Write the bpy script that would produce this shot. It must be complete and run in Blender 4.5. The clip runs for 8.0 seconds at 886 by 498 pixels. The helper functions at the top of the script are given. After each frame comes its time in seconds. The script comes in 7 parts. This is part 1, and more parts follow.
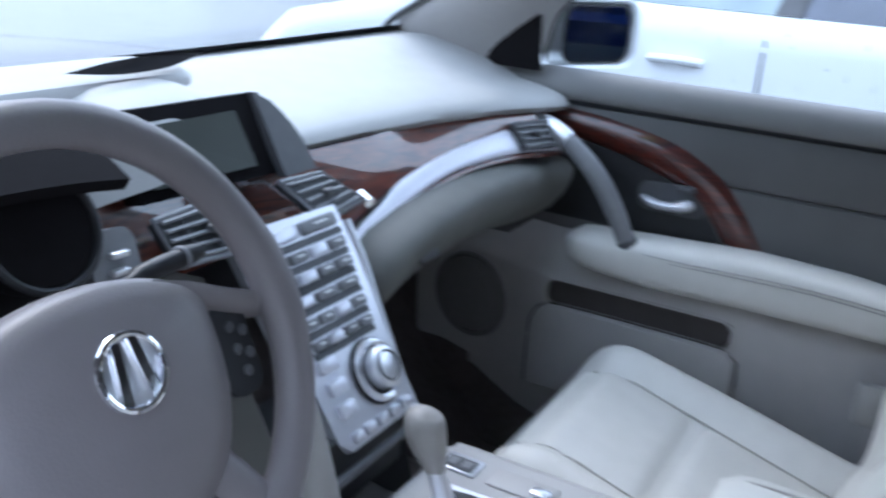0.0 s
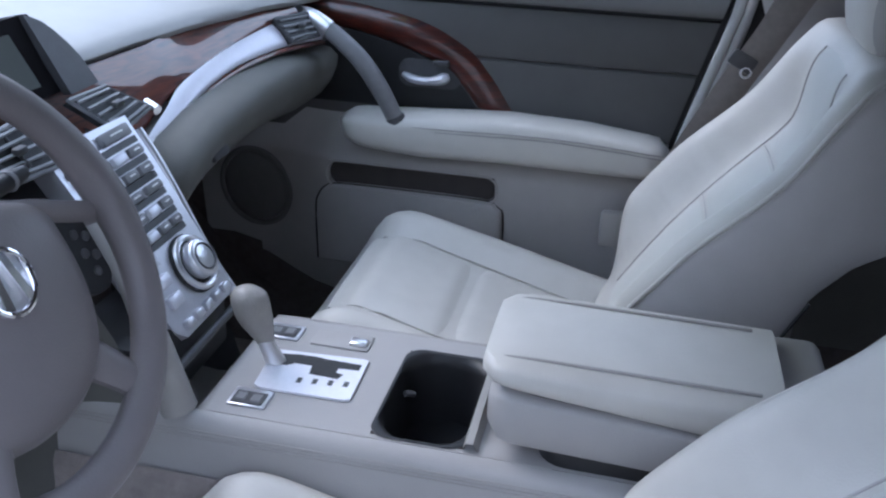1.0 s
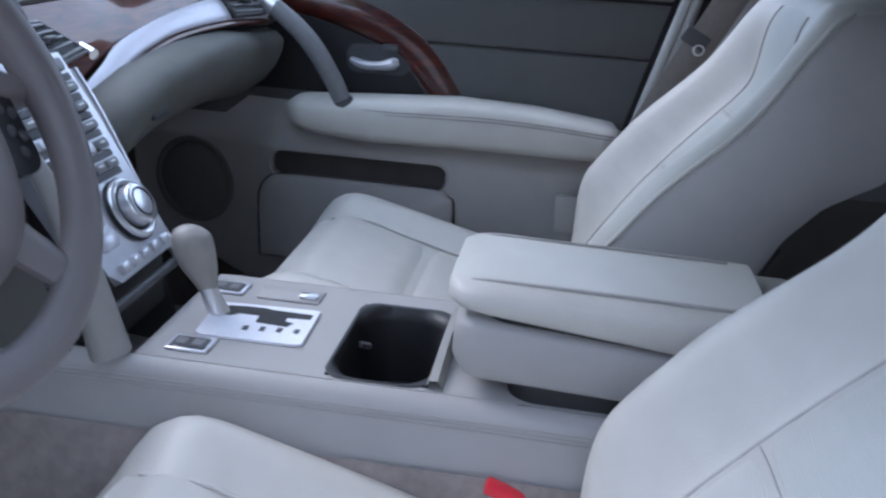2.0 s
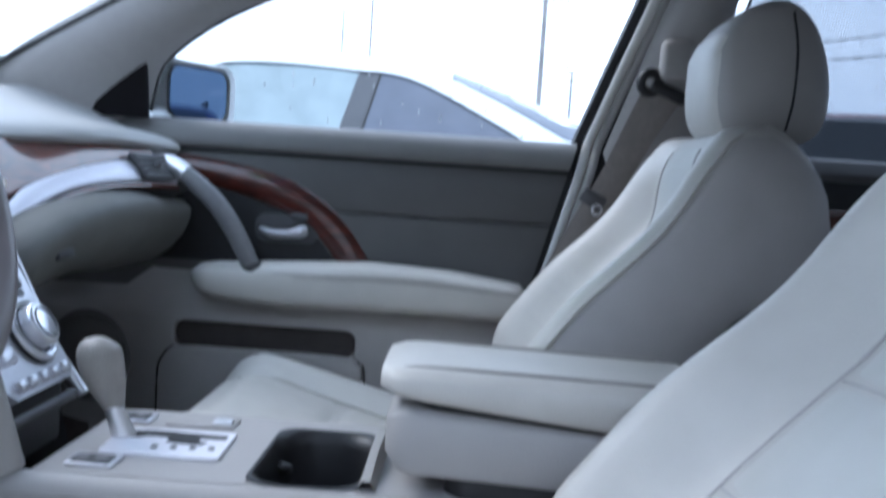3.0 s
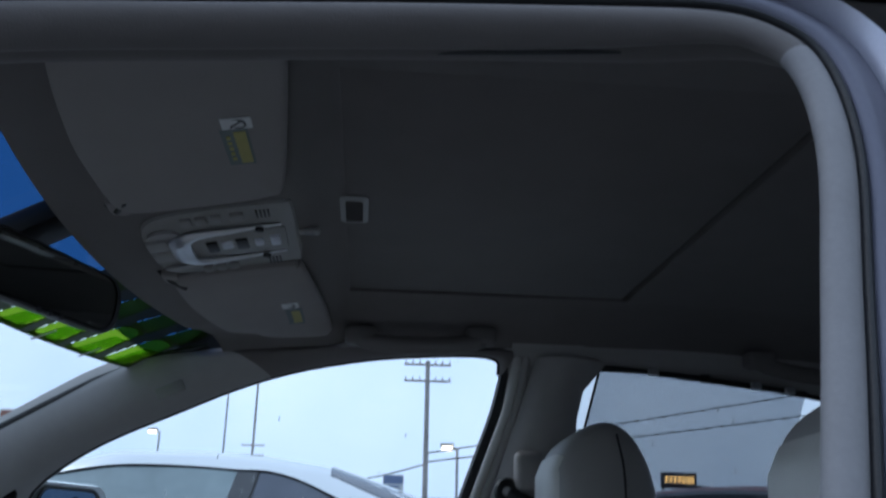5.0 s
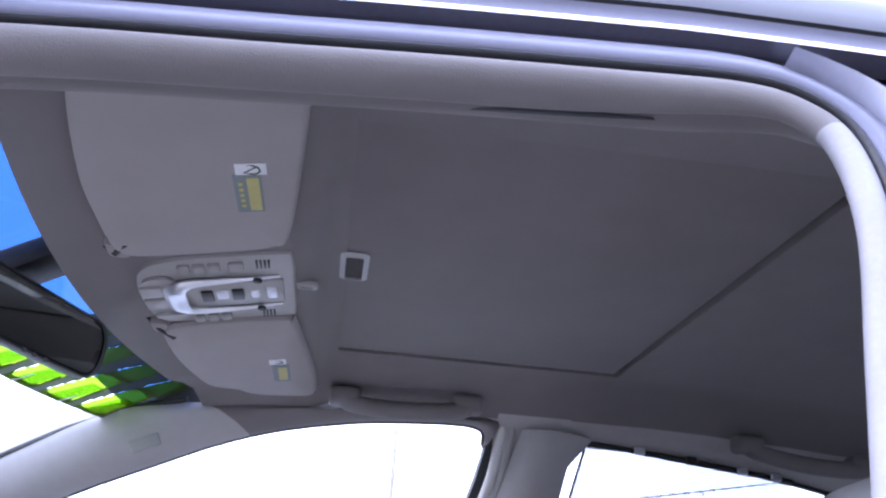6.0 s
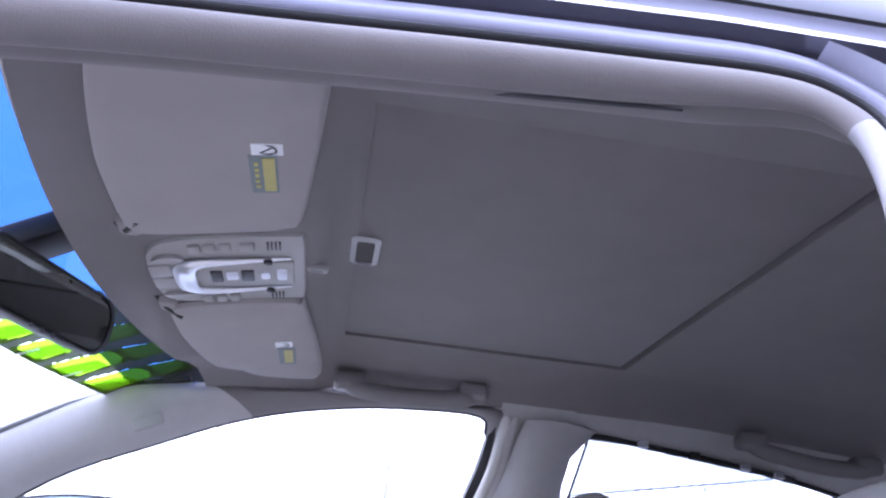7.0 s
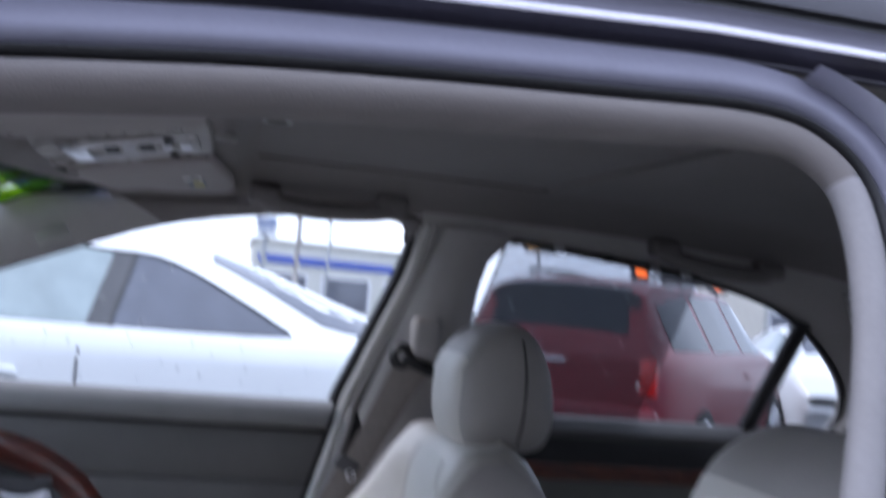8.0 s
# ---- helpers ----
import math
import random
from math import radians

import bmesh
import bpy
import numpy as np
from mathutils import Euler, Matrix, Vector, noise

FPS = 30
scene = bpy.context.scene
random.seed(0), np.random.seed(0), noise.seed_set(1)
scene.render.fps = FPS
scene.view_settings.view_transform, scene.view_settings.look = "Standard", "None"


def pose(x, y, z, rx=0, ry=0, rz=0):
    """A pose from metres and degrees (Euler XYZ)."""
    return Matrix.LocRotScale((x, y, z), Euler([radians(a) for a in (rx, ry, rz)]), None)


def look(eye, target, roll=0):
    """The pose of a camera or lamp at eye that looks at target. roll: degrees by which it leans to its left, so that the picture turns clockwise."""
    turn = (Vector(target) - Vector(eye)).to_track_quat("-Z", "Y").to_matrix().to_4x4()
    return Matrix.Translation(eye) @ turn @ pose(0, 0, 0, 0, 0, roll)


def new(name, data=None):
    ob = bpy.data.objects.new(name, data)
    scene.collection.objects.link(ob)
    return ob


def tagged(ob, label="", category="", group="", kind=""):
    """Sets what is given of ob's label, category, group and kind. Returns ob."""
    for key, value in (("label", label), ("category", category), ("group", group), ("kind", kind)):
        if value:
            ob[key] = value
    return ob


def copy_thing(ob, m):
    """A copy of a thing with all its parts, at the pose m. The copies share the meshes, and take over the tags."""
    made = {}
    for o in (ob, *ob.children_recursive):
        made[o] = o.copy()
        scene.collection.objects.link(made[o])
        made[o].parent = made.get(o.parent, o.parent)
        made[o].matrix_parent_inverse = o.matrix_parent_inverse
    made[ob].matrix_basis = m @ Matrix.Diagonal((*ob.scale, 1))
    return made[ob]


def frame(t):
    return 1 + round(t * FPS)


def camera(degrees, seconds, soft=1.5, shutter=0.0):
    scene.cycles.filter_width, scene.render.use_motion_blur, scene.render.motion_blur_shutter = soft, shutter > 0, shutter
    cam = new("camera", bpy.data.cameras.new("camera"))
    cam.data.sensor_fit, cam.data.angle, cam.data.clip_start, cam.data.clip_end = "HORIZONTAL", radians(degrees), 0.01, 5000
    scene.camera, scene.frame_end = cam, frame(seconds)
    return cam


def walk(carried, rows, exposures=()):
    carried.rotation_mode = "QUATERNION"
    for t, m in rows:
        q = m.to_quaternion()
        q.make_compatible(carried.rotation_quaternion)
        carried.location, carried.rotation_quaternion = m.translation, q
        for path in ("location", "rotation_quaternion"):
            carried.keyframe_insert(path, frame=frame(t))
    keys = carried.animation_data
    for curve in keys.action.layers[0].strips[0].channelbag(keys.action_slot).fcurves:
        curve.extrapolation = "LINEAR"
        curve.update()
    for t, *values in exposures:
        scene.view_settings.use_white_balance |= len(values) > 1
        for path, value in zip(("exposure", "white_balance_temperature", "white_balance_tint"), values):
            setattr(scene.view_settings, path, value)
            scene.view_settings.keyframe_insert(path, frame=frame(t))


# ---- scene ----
cam = camera(52.0, 8.0, soft=2.3, shutter=0.5)
PATH = [
    (0, (-0.736, -0.015, 1.217), (0.930, 0.874, 0.559), 4.4),
    (0.5, (-0.828, -0.019, 1.243), (0.959, 0.490, 0.503), 2.7),
    (1, (-0.869, -0.031, 1.253), (0.897, 0.343, 0.393), 2.1),
    (2.5, (-0.880, 0.007, 0.982), (1.053, 0.124, 0.482), 4.2),
    (3, (-0.900, 0.018, 0.937), (1.092, 0.071, 0.775), 3.8),
    (3.5, (-0.928, 0.005, 0.979), (1.070, 0.075, 1.039), 2.7),
    (4, (-0.961, -0.023, 0.979), (1.025, 0.032, 1.208), 2.5),
    (4.5, (-0.992, -0.023, 0.971), (0.956, -0.071, 1.422), 1.5),
    (5, (-1.022, -0.013, 0.990), (0.862, -0.162, 1.643), 1.1),
    (6.5, (-0.992, 0.022, 0.987), (0.829, -0.177, 1.789), 4.7),
    (7, (-0.991, 0.024, 0.991), (0.846, -0.163, 1.759), 5.7),
    (7.5, (-0.950, 0.026, 1.120), (0.941, -0.182, 1.735), 5.5),
    (8, (-0.973, 0.045, 1.201), (0.972, -0.401, 1.335), 5.2),
]
EXPOSURES = [(0, 1.25, 5850, 14), (0.5, 1.2, 5850, 16), (1, 0.98, 5850, 18), (2.5, 0.97, 5800, 18), (3, 1.05, 5850, 14), (3.5, 0.58, 5550, 5), (4, -0.4, 5600, 10),
             (4.5, -0.68, 5800, 10), (5, -0.38, 5720, 10), (5.3, -0.2, 5750, 12), (6.2, 2.4, 5950, 32), (7.1, 2.38, 5950, 32), (7.5, 2.0, 5850, 33), (8, 0.86, 6320, 23)]
walk(cam, [(t, look(eye, target, roll)) for t, eye, target, roll in PATH], EXPOSURES)

# ---- daylight: an overcast, wet afternoon ----
world = bpy.data.worlds.new("sky")
scene.world = world
world.use_nodes = True
wn, wl = world.node_tree.nodes, world.node_tree.links
bg = wn["Background"]
bg.inputs["Strength"].default_value = 0.115
sky = wn.new("ShaderNodeTexSky")
sky.sky_type = "NISHITA"
sky.sun_disc = False
sky.sun_elevation = radians(50)
sky.sun_rotation = radians(27)
sky.air_density, sky.dust_density, sky.ozone_density = 1.0, 3.0, 2.0
tc = wn.new("ShaderNodeTexCoord")
cl = wn.new("ShaderNodeTexNoise")
cl.inputs["Scale"].default_value, cl.inputs["Detail"].default_value = 2.6, 5
ramp = wn.new("ShaderNodeValToRGB")
ramp.color_ramp.elements[0].position, ramp.color_ramp.elements[0].color = 0.3, (8.5, 10.8, 14.0, 1)
ramp.color_ramp.elements[1].position, ramp.color_ramp.elements[1].color = 0.7, (13.2, 15.1, 17.2, 1)
wl.new(tc.outputs["Generated"], cl.inputs["Vector"])
wl.new(cl.outputs["Fac"], ramp.inputs["Fac"])
mixw = wn.new("ShaderNodeMix")
mixw.data_type = "RGBA"
mixw.inputs[0].default_value = 0.8
wl.new(sky.outputs["Color"], mixw.inputs[6])
wl.new(ramp.outputs["Color"], mixw.inputs[7])
wl.new(mixw.outputs[2], bg.inputs["Color"])
sun_data = bpy.data.lights.new("sun", "SUN")
sun_data.energy, sun_data.angle, sun_data.color = 0.9, radians(28), (1.0, 0.97, 0.92)
sun = new("sun", sun_data)
sun.matrix_world = look((3, 6, 8), (0, 0, 0.8))


# ---- materials ----
def mat(name, color, rough=0.5, metal=0.0, scale=40.0, var=0.15, bump=0.1, fine=None, coat=0.0, spec=0.5,
        bump_dist=0.002, trans=0.0, ior=1.45, sheen=0.0):
    """Principled surface with grain and blotches at two scales."""
    m = bpy.data.materials.new(name)
    m.use_nodes = True
    n, l = m.node_tree.nodes, m.node_tree.links
    b = n["Principled BSDF"]
    c = n.new("ShaderNodeTexCoord")
    big = n.new("ShaderNodeTexNoise")
    big.inputs["Scale"].default_value, big.inputs["Detail"].default_value = scale * 0.12, 3
    small = n.new("ShaderNodeTexNoise")
    small.inputs["Scale"].default_value, small.inputs["Detail"].default_value = scale, 4
    add = n.new("ShaderNodeMath")
    add.operation = "ADD"
    l.new(c.outputs["Object"], big.inputs["Vector"])
    l.new(c.outputs["Object"], small.inputs["Vector"])
    l.new(big.outputs["Fac"], add.inputs[0])
    l.new(small.outputs["Fac"], add.inputs[1])
    r = n.new("ShaderNodeValToRGB")
    lo, hi = (tuple(max(0.0, k * (1 - var)) for k in color), tuple(min(1.0, k * (1 + var)) for k in color))
    r.color_ramp.elements[0].position, r.color_ramp.elements[0].color = 0.3, (*lo, 1)
    r.color_ramp.elements[1].position, r.color_ramp.elements[1].color = 0.72, (*hi, 1)
    half = n.new("ShaderNodeMath")
    half.operation = "MULTIPLY"
    half.inputs[1].default_value = 0.5
    l.new(add.outputs[0], half.inputs[0])
    l.new(half.outputs[0], r.inputs["Fac"])
    l.new(r.outputs["Color"], b.inputs["Base Color"])
    b.inputs["Roughness"].default_value = rough
    b.inputs["Metallic"].default_value = metal
    b.inputs["Coat Weight"].default_value = coat
    b.inputs["Coat Roughness"].default_value = 0.03
    b.inputs["Specular IOR Level"].default_value = spec
    b.inputs["Transmission Weight"].default_value = trans
    b.inputs["IOR"].default_value = ior
    b.inputs["Sheen Weight"].default_value = sheen
    if bump:
        f = n.new({"leather": "ShaderNodeTexVoronoi", "ribs": "ShaderNodeTexWave"}.get(fine, "ShaderNodeTexNoise"))
        f.inputs["Scale"].default_value = {"leather": 420, "cloth": 900, "ribs": 170}.get(fine, scale * 4)
        if fine == "ribs":
            f.bands_direction = "Z"
            f.inputs["Distortion"].default_value = 0.6
        l.new(c.outputs["Object"], f.inputs["Vector"])
        k = n.new("ShaderNodeBump")
        k.inputs["Strength"].default_value, k.inputs["Distance"].default_value = bump, bump_dist
        l.new(f.outputs[0], k.inputs["Height"])
        l.new(k.outputs["Normal"], b.inputs["Normal"])
    return m


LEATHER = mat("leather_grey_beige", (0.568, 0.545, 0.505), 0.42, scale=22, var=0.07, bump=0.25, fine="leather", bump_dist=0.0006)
# Seat leather darkened by colour for surfaces turned from the light.
LEATHER_DARK = mat("shaded_seat_leather", (0.36, 0.34, 0.322), 0.5, scale=25, var=0.07, bump=0.25, fine="leather", bump_dist=0.0006)
SOFT = mat("soft_touch_trim", (0.34, 0.326, 0.308), 0.55, scale=30, var=0.06, bump=0.3, fine="leather", bump_dist=0.0005)
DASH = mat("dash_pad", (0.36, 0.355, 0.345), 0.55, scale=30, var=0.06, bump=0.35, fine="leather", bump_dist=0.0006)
# Milder copy of the seat leather, side shade put into the colour.
LEATHER_SIDE_SHADED = mat("shaded_leather_side_panel", (0.47, 0.444, 0.43), 0.5, scale=25, var=0.07, bump=0.25, fine="leather", bump_dist=0.0006)
PANEL = mat("door_upper_pad", (0.102, 0.098, 0.097), 0.62, scale=30, var=0.08, bump=0.3, fine="leather", bump_dist=0.0005)
TRIM = mat("moulded_pillar_plastic", (0.37, 0.353, 0.34), 0.5, scale=60, var=0.05, bump=0.2, bump_dist=0.0006)
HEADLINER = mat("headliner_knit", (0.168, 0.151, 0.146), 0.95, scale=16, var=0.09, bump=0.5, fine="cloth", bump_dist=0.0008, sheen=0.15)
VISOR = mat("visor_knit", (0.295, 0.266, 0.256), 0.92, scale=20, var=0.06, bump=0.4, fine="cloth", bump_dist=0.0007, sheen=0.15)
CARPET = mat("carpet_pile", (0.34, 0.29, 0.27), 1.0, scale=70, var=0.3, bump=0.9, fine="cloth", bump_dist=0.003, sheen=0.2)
# The beige carpet again, darkened to carry the footwell shade.
CARPET_SHADED = mat("shaded_footwell_carpet", (0.105, 0.086, 0.081), 1.0, scale=70, var=0.3, bump=0.9, fine="cloth", bump_dist=0.003)
BLACK = mat("black_plastic", (0.018, 0.018, 0.02), 0.45, scale=80, var=0.2, bump=0.1)
RUBBER = mat("black_rubber_seal", (0.012, 0.012, 0.014), 0.5, scale=80, var=0.25, bump=0.2)
GREYPL = mat("dark_grey_plastic", (0.075, 0.075, 0.08), 0.42, scale=80, var=0.15, bump=0.1)
MIDGREY = mat("mid_grey_plastic", (0.20, 0.20, 0.21), 0.42, scale=80, var=0.1, bump=0.1)
SILVER = mat("satin_silver_trim", (0.74, 0.74, 0.77), 0.28, 0.85, scale=120, var=0.04, bump=0.03)
SILVERPAINT = mat("silver_painted_plastic", (0.62, 0.62, 0.66), 0.3, 0.55, scale=120, var=0.05, bump=0.03)
CHROME = mat("chrome", (0.86, 0.86, 0.88), 0.06, 1.0, scale=60, var=0.03, bump=0.0)
PAINT = mat("graphite_blue_car_paint", (0.045, 0.044, 0.056), 0.45, 0.2, scale=300, var=0.1, bump=0.0, coat=0.12)
MIRRORPAINT = mat("silver_car_paint", (0.80, 0.82, 0.84), 0.35, 0.1, scale=300, var=0.06, bump=0.0, coat=1.0)
WHITEPAINT = mat("white_car_paint", (0.80, 0.81, 0.82), 0.28, 0.0, scale=6, var=0.04, bump=0.0, coat=1.0)
REDPAINT = mat("dark_red_car_paint", (0.15, 0.009, 0.018), 0.38, 0.0, scale=6, var=0.12, bump=0.0, coat=0.25)
BLUEPAINT = mat("blue_car_paint", (0.02, 0.05, 0.22), 0.3, 0.3, scale=6, var=0.1, bump=0.0, coat=1.0)
TYRE = mat("tyre_rubber", (0.02, 0.02, 0.02), 0.8, scale=60, var=0.2, bump=0.4)
# Base colours of the next two are raised to carry the reflected sky.
TINT = mat("tinted_car_glass", (0.105, 0.112, 0.140), 0.05, 0.0, scale=12, var=0.25, bump=0.0, coat=0.3)
PALEGLASS = mat("sky_pale_car_glass", (0.27, 0.32, 0.325), 0.05, 0.0, scale=9, var=0.2, bump=0.0, coat=0.3)
# Dark blue in the glass colour stands in for the reflected blue car.
MIRROR_BLUE = mat("reflected_blue_mirror_glass", (0.04, 0.065, 0.11), 0.01, 1.0, scale=10, var=0.01, bump=0.0)
MIRROR_DIM = mat("dimmed_mirror_glass", (0.30, 0.32, 0.31), 0.03, 1.0, scale=10, var=0.01, bump=0.0)
SCREEN = mat("screen_glass", (0.040, 0.045, 0.038), 0.4, 0.0, scale=20, var=0.05, bump=0.0, coat=0.03, spec=0.25)
STICKER_Y = mat("yellow_print", (0.45, 0.40, 0.13), 0.6, scale=200, var=0.12, bump=0.0)
STICKER_G = mat("grey_green_label", (0.16, 0.19, 0.19), 0.6, scale=200, var=0.12, bump=0.0)
STICKER_W = mat("white_label", (0.75, 0.75, 0.75), 0.55, scale=200, var=0.05, bump=0.0)
SWEEP = mat("satin_silver_fascia_paint", (0.74, 0.73, 0.80), 0.42, 0.25, scale=160, var=0.04, bump=0.03)
KEYCAP = mat("bright_silver_keys", (0.70, 0.70, 0.76), 0.32, 0.35, scale=160, var=0.05, bump=0.03)
PLATE = mat("bright_gear_plate", (0.84, 0.84, 0.90), 0.35, 0.15, scale=160, var=0.05, bump=0.03)
WEBBING = mat("taupe_belt_webbing", (0.23, 0.205, 0.19), 0.85, scale=90, var=0.15, bump=0.5, fine="cloth", bump_dist=0.001)
# Dark fill for the shade in the pocket, also used at recess and joint.
HOLLOWDARK = mat("dark_hollow_shade", (0.055, 0.047, 0.045), 0.8, scale=40, var=0.2, bump=0.2)
# Lighter copy of the frame paint: daylight on the pillar is in the colour.
LITFRAME = mat("skylit_frame_paint", (0.46, 0.455, 0.53), 0.4, 0.4, scale=300, var=0.06, bump=0.0, coat=0.3)
# Pale metal colour carries the sky highlight along the roof flange.
BEADGLINT = mat("bead_highlight_paint", (0.52, 0.51, 0.58), 0.22, 0.75, scale=300, var=0.05, bump=0.0, coat=0.6)
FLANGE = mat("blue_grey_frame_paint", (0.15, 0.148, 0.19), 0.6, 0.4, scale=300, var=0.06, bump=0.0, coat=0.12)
DOORCARD = mat("beige_door_card", (0.42, 0.398, 0.383), 0.55, scale=30, var=0.06, bump=0.3, fine="leather", bump_dist=0.0005)
# Speaker cloth darkened for the shade low on the door.
SPEAKER = mat("shaded_speaker_cloth", (0.185, 0.178, 0.172), 0.8, scale=60, var=0.1, bump=0.6, fine="cloth", bump_dist=0.001)
# Dash trim darkened to hold the shade below the dash in its colour.
LOWERDASH_SHADED = mat("shaded_lower_dash_plastic", (0.14, 0.137, 0.125), 0.6, scale=30, var=0.08, bump=0.3, fine="leather", bump_dist=0.0006)
BELT = mat("window_ledge_trim", (0.19, 0.186, 0.184), 0.55, scale=30, var=0.08, bump=0.3, fine="leather", bump_dist=0.0005)
CONSOLE = mat("console_trim", (0.38, 0.365, 0.355), 0.48, scale=24, var=0.05, bump=0.25, fine="leather", bump_dist=0.0005)
MATTE = mat("matte_black_trim", (0.010, 0.009, 0.010), 0.8, scale=80, var=0.2, bump=0.1, spec=0.08)
PALETRIM = mat("pale_grey_plastic", (0.62, 0.61, 0.58), 0.45, scale=80, var=0.05, bump=0.1)
# Same trim roll, made paler for the daylight that falls on the pillar.
PILLARLIT = mat("lit_pillar_edge", (0.275, 0.262, 0.268), 0.6, scale=300, var=0.08, bump=0.2)
DARKTINT = mat("dark_tailgate_glass", (0.03, 0.035, 0.04), 0.08, 0.0, scale=9, var=0.2, bump=0.0, spec=0.3)
RED = mat("red_button_plastic", (0.7, 0.03, 0.05), 0.35, scale=50, var=0.05, bump=0.0)
ASPHALT = mat("wet_asphalt", (0.05, 0.052, 0.056), 0.35, scale=3.0, var=0.35, bump=0.5, bump_dist=0.004)
LINEPAINT = mat("worn_line_paint", (0.65, 0.65, 0.62), 0.6, scale=12, var=0.25, bump=0.2)
# Weathered wood made paler, with the distance haze put into its colour.
POLEWOOD = mat("weathered_hazy_pole_wood", (0.36, 0.33, 0.31), 0.9, scale=8, var=0.3, bump=0.4)
STEEL = mat("galvanised_steel", (0.35, 0.36, 0.37), 0.5, 0.6, scale=8, var=0.15, bump=0.1)
BRICK = mat("building_brick_red", (0.33, 0.15, 0.11), 0.9, scale=6, var=0.3, bump=0.3)
STUCCO = mat("building_stucco", (0.55, 0.54, 0.50), 0.9, scale=2, var=0.12, bump=0.2)
SIGNBLUE = mat("sign_blue", (0.03, 0.08, 0.4), 0.5, scale=3, var=0.1, bump=0.0)
SIGNWHITE = mat("sign_white", (0.8, 0.8, 0.78), 0.5, scale=3, var=0.05, bump=0.0)
FOLIAGE = mat("far_tree_leaves", (0.06, 0.08, 0.04), 0.9, scale=2, var=0.4, bump=0.4)
CABLE = mat("black_cable", (0.03, 0.03, 0.03), 0.7, scale=5, var=0.1, bump=0.0)


def wood(name="lacquered_mahogany", dark=(0.030, 0.004, 0.003, 1), light=(0.17, 0.034, 0.014, 1), ior=1.75):
    """Lacquered mahogany: streaked grain under a clear coat."""
    m = mat(name, (0.17, 0.03, 0.012), 0.35, scale=30, var=0.3, bump=0.0, coat=1.0, spec=0.6)
    n, l = m.node_tree.nodes, m.node_tree.links
    b = n["Principled BSDF"]
    c = n["Texture Coordinate"]
    mp = n.new("ShaderNodeMapping")
    mp.inputs["Scale"].default_value = (3.0, 3.0, 22.0)
    g = n.new("ShaderNodeTexNoise")
    g.inputs["Scale"].default_value, g.inputs["Detail"].default_value, g.inputs["Distortion"].default_value = 5, 6, 1.2
    r = n.new("ShaderNodeValToRGB")
    r.color_ramp.elements[0].position, r.color_ramp.elements[0].color = 0.32, dark
    r.color_ramp.elements[1].position, r.color_ramp.elements[1].color = 0.7, light
    l.new(c.outputs["Object"], mp.inputs["Vector"])
    l.new(mp.outputs["Vector"], g.inputs["Vector"])
    l.new(g.outputs["Fac"], r.inputs["Fac"])
    l.new(r.outputs["Color"], b.inputs["Base Color"])
    b.inputs["Coat Roughness"].default_value = 0.02
    b.inputs["Coat IOR"].default_value = ior
    return m


def clear_glass(name, color=(1, 1, 1), amount=0.93, gloss=0.6):
    """A thin pane: mostly see-through, with a faint gloss."""
    m = bpy.data.materials.new(name)
    m.use_nodes = True
    n, l = m.node_tree.nodes, m.node_tree.links
    n.remove(n["Principled BSDF"])
    t, g, mx, fr = (n.new("ShaderNodeBsdfTransparent"), n.new("ShaderNodeBsdfGlossy"), n.new("ShaderNodeMixShader"),
                    n.new("ShaderNodeLayerWeight"))
    pw, ml = n.new("ShaderNodeMath"), n.new("ShaderNodeMath")
    pw.operation, pw.inputs[1].default_value = "POWER", 5.0
    ml.operation, ml.inputs[1].default_value, ml.inputs[2].default_value = "MULTIPLY_ADD", gloss, 0.05 * gloss
    fr.inputs["Blend"].default_value = 0.5
    t.inputs["Color"].default_value = (*(k * amount for k in color), 1)
    g.inputs["Roughness"].default_value = 0.02
    l.new(fr.outputs["Facing"], pw.inputs[0])
    l.new(pw.outputs[0], ml.inputs[0])
    l.new(ml.outputs[0], mx.inputs[0])
    l.new(t.outputs[0], mx.inputs[1])
    l.new(g.outputs[0], mx.inputs[2])
    l.new(mx.outputs[0], n["Material Output"].inputs["Surface"])
    return m


def film(name, dark, light, share, scale):
    """Translucent printed film or woven mesh: patches of one kind let light through."""
    m = bpy.data.materials.new(name)
    m.use_nodes = True
    n, l = m.node_tree.nodes, m.node_tree.links
    b = n["Principled BSDF"]
    b.inputs["Base Color"].default_value = (*dark, 1)
    b.inputs["Roughness"].default_value = 0.5
    t, mx = n.new("ShaderNodeBsdfTransparent"), n.new("ShaderNodeMixShader")
    t.inputs["Color"].default_value = (*light, 1)
    if scale:
        c, v = n.new("ShaderNodeTexCoord"), n.new("ShaderNodeTexChecker")
        v.inputs["Scale"].default_value = scale
        v.inputs["Color1"].default_value = (share + 0.22,) * 3 + (1,)
        v.inputs["Color2"].default_value = (share - 0.22,) * 3 + (1,)
        mp = n.new("ShaderNodeMapping")
        mp.inputs["Rotation"].default_value = (radians(45), 0, 0)
        mp.inputs["Scale"].default_value = (0.0001, 1, 1)
        l.new(c.outputs["Object"], mp.inputs["Vector"])
        l.new(mp.outputs["Vector"], v.inputs["Vector"])
        l.new(v.outputs["Color"], mx.inputs[0])
    else:
        mx.inputs[0].default_value = share
    l.new(b.outputs[0], mx.inputs[1])
    l.new(t.outputs[0], mx.inputs[2])
    l.new(mx.outputs[0], n["Material Output"].inputs["Surface"])
    return m


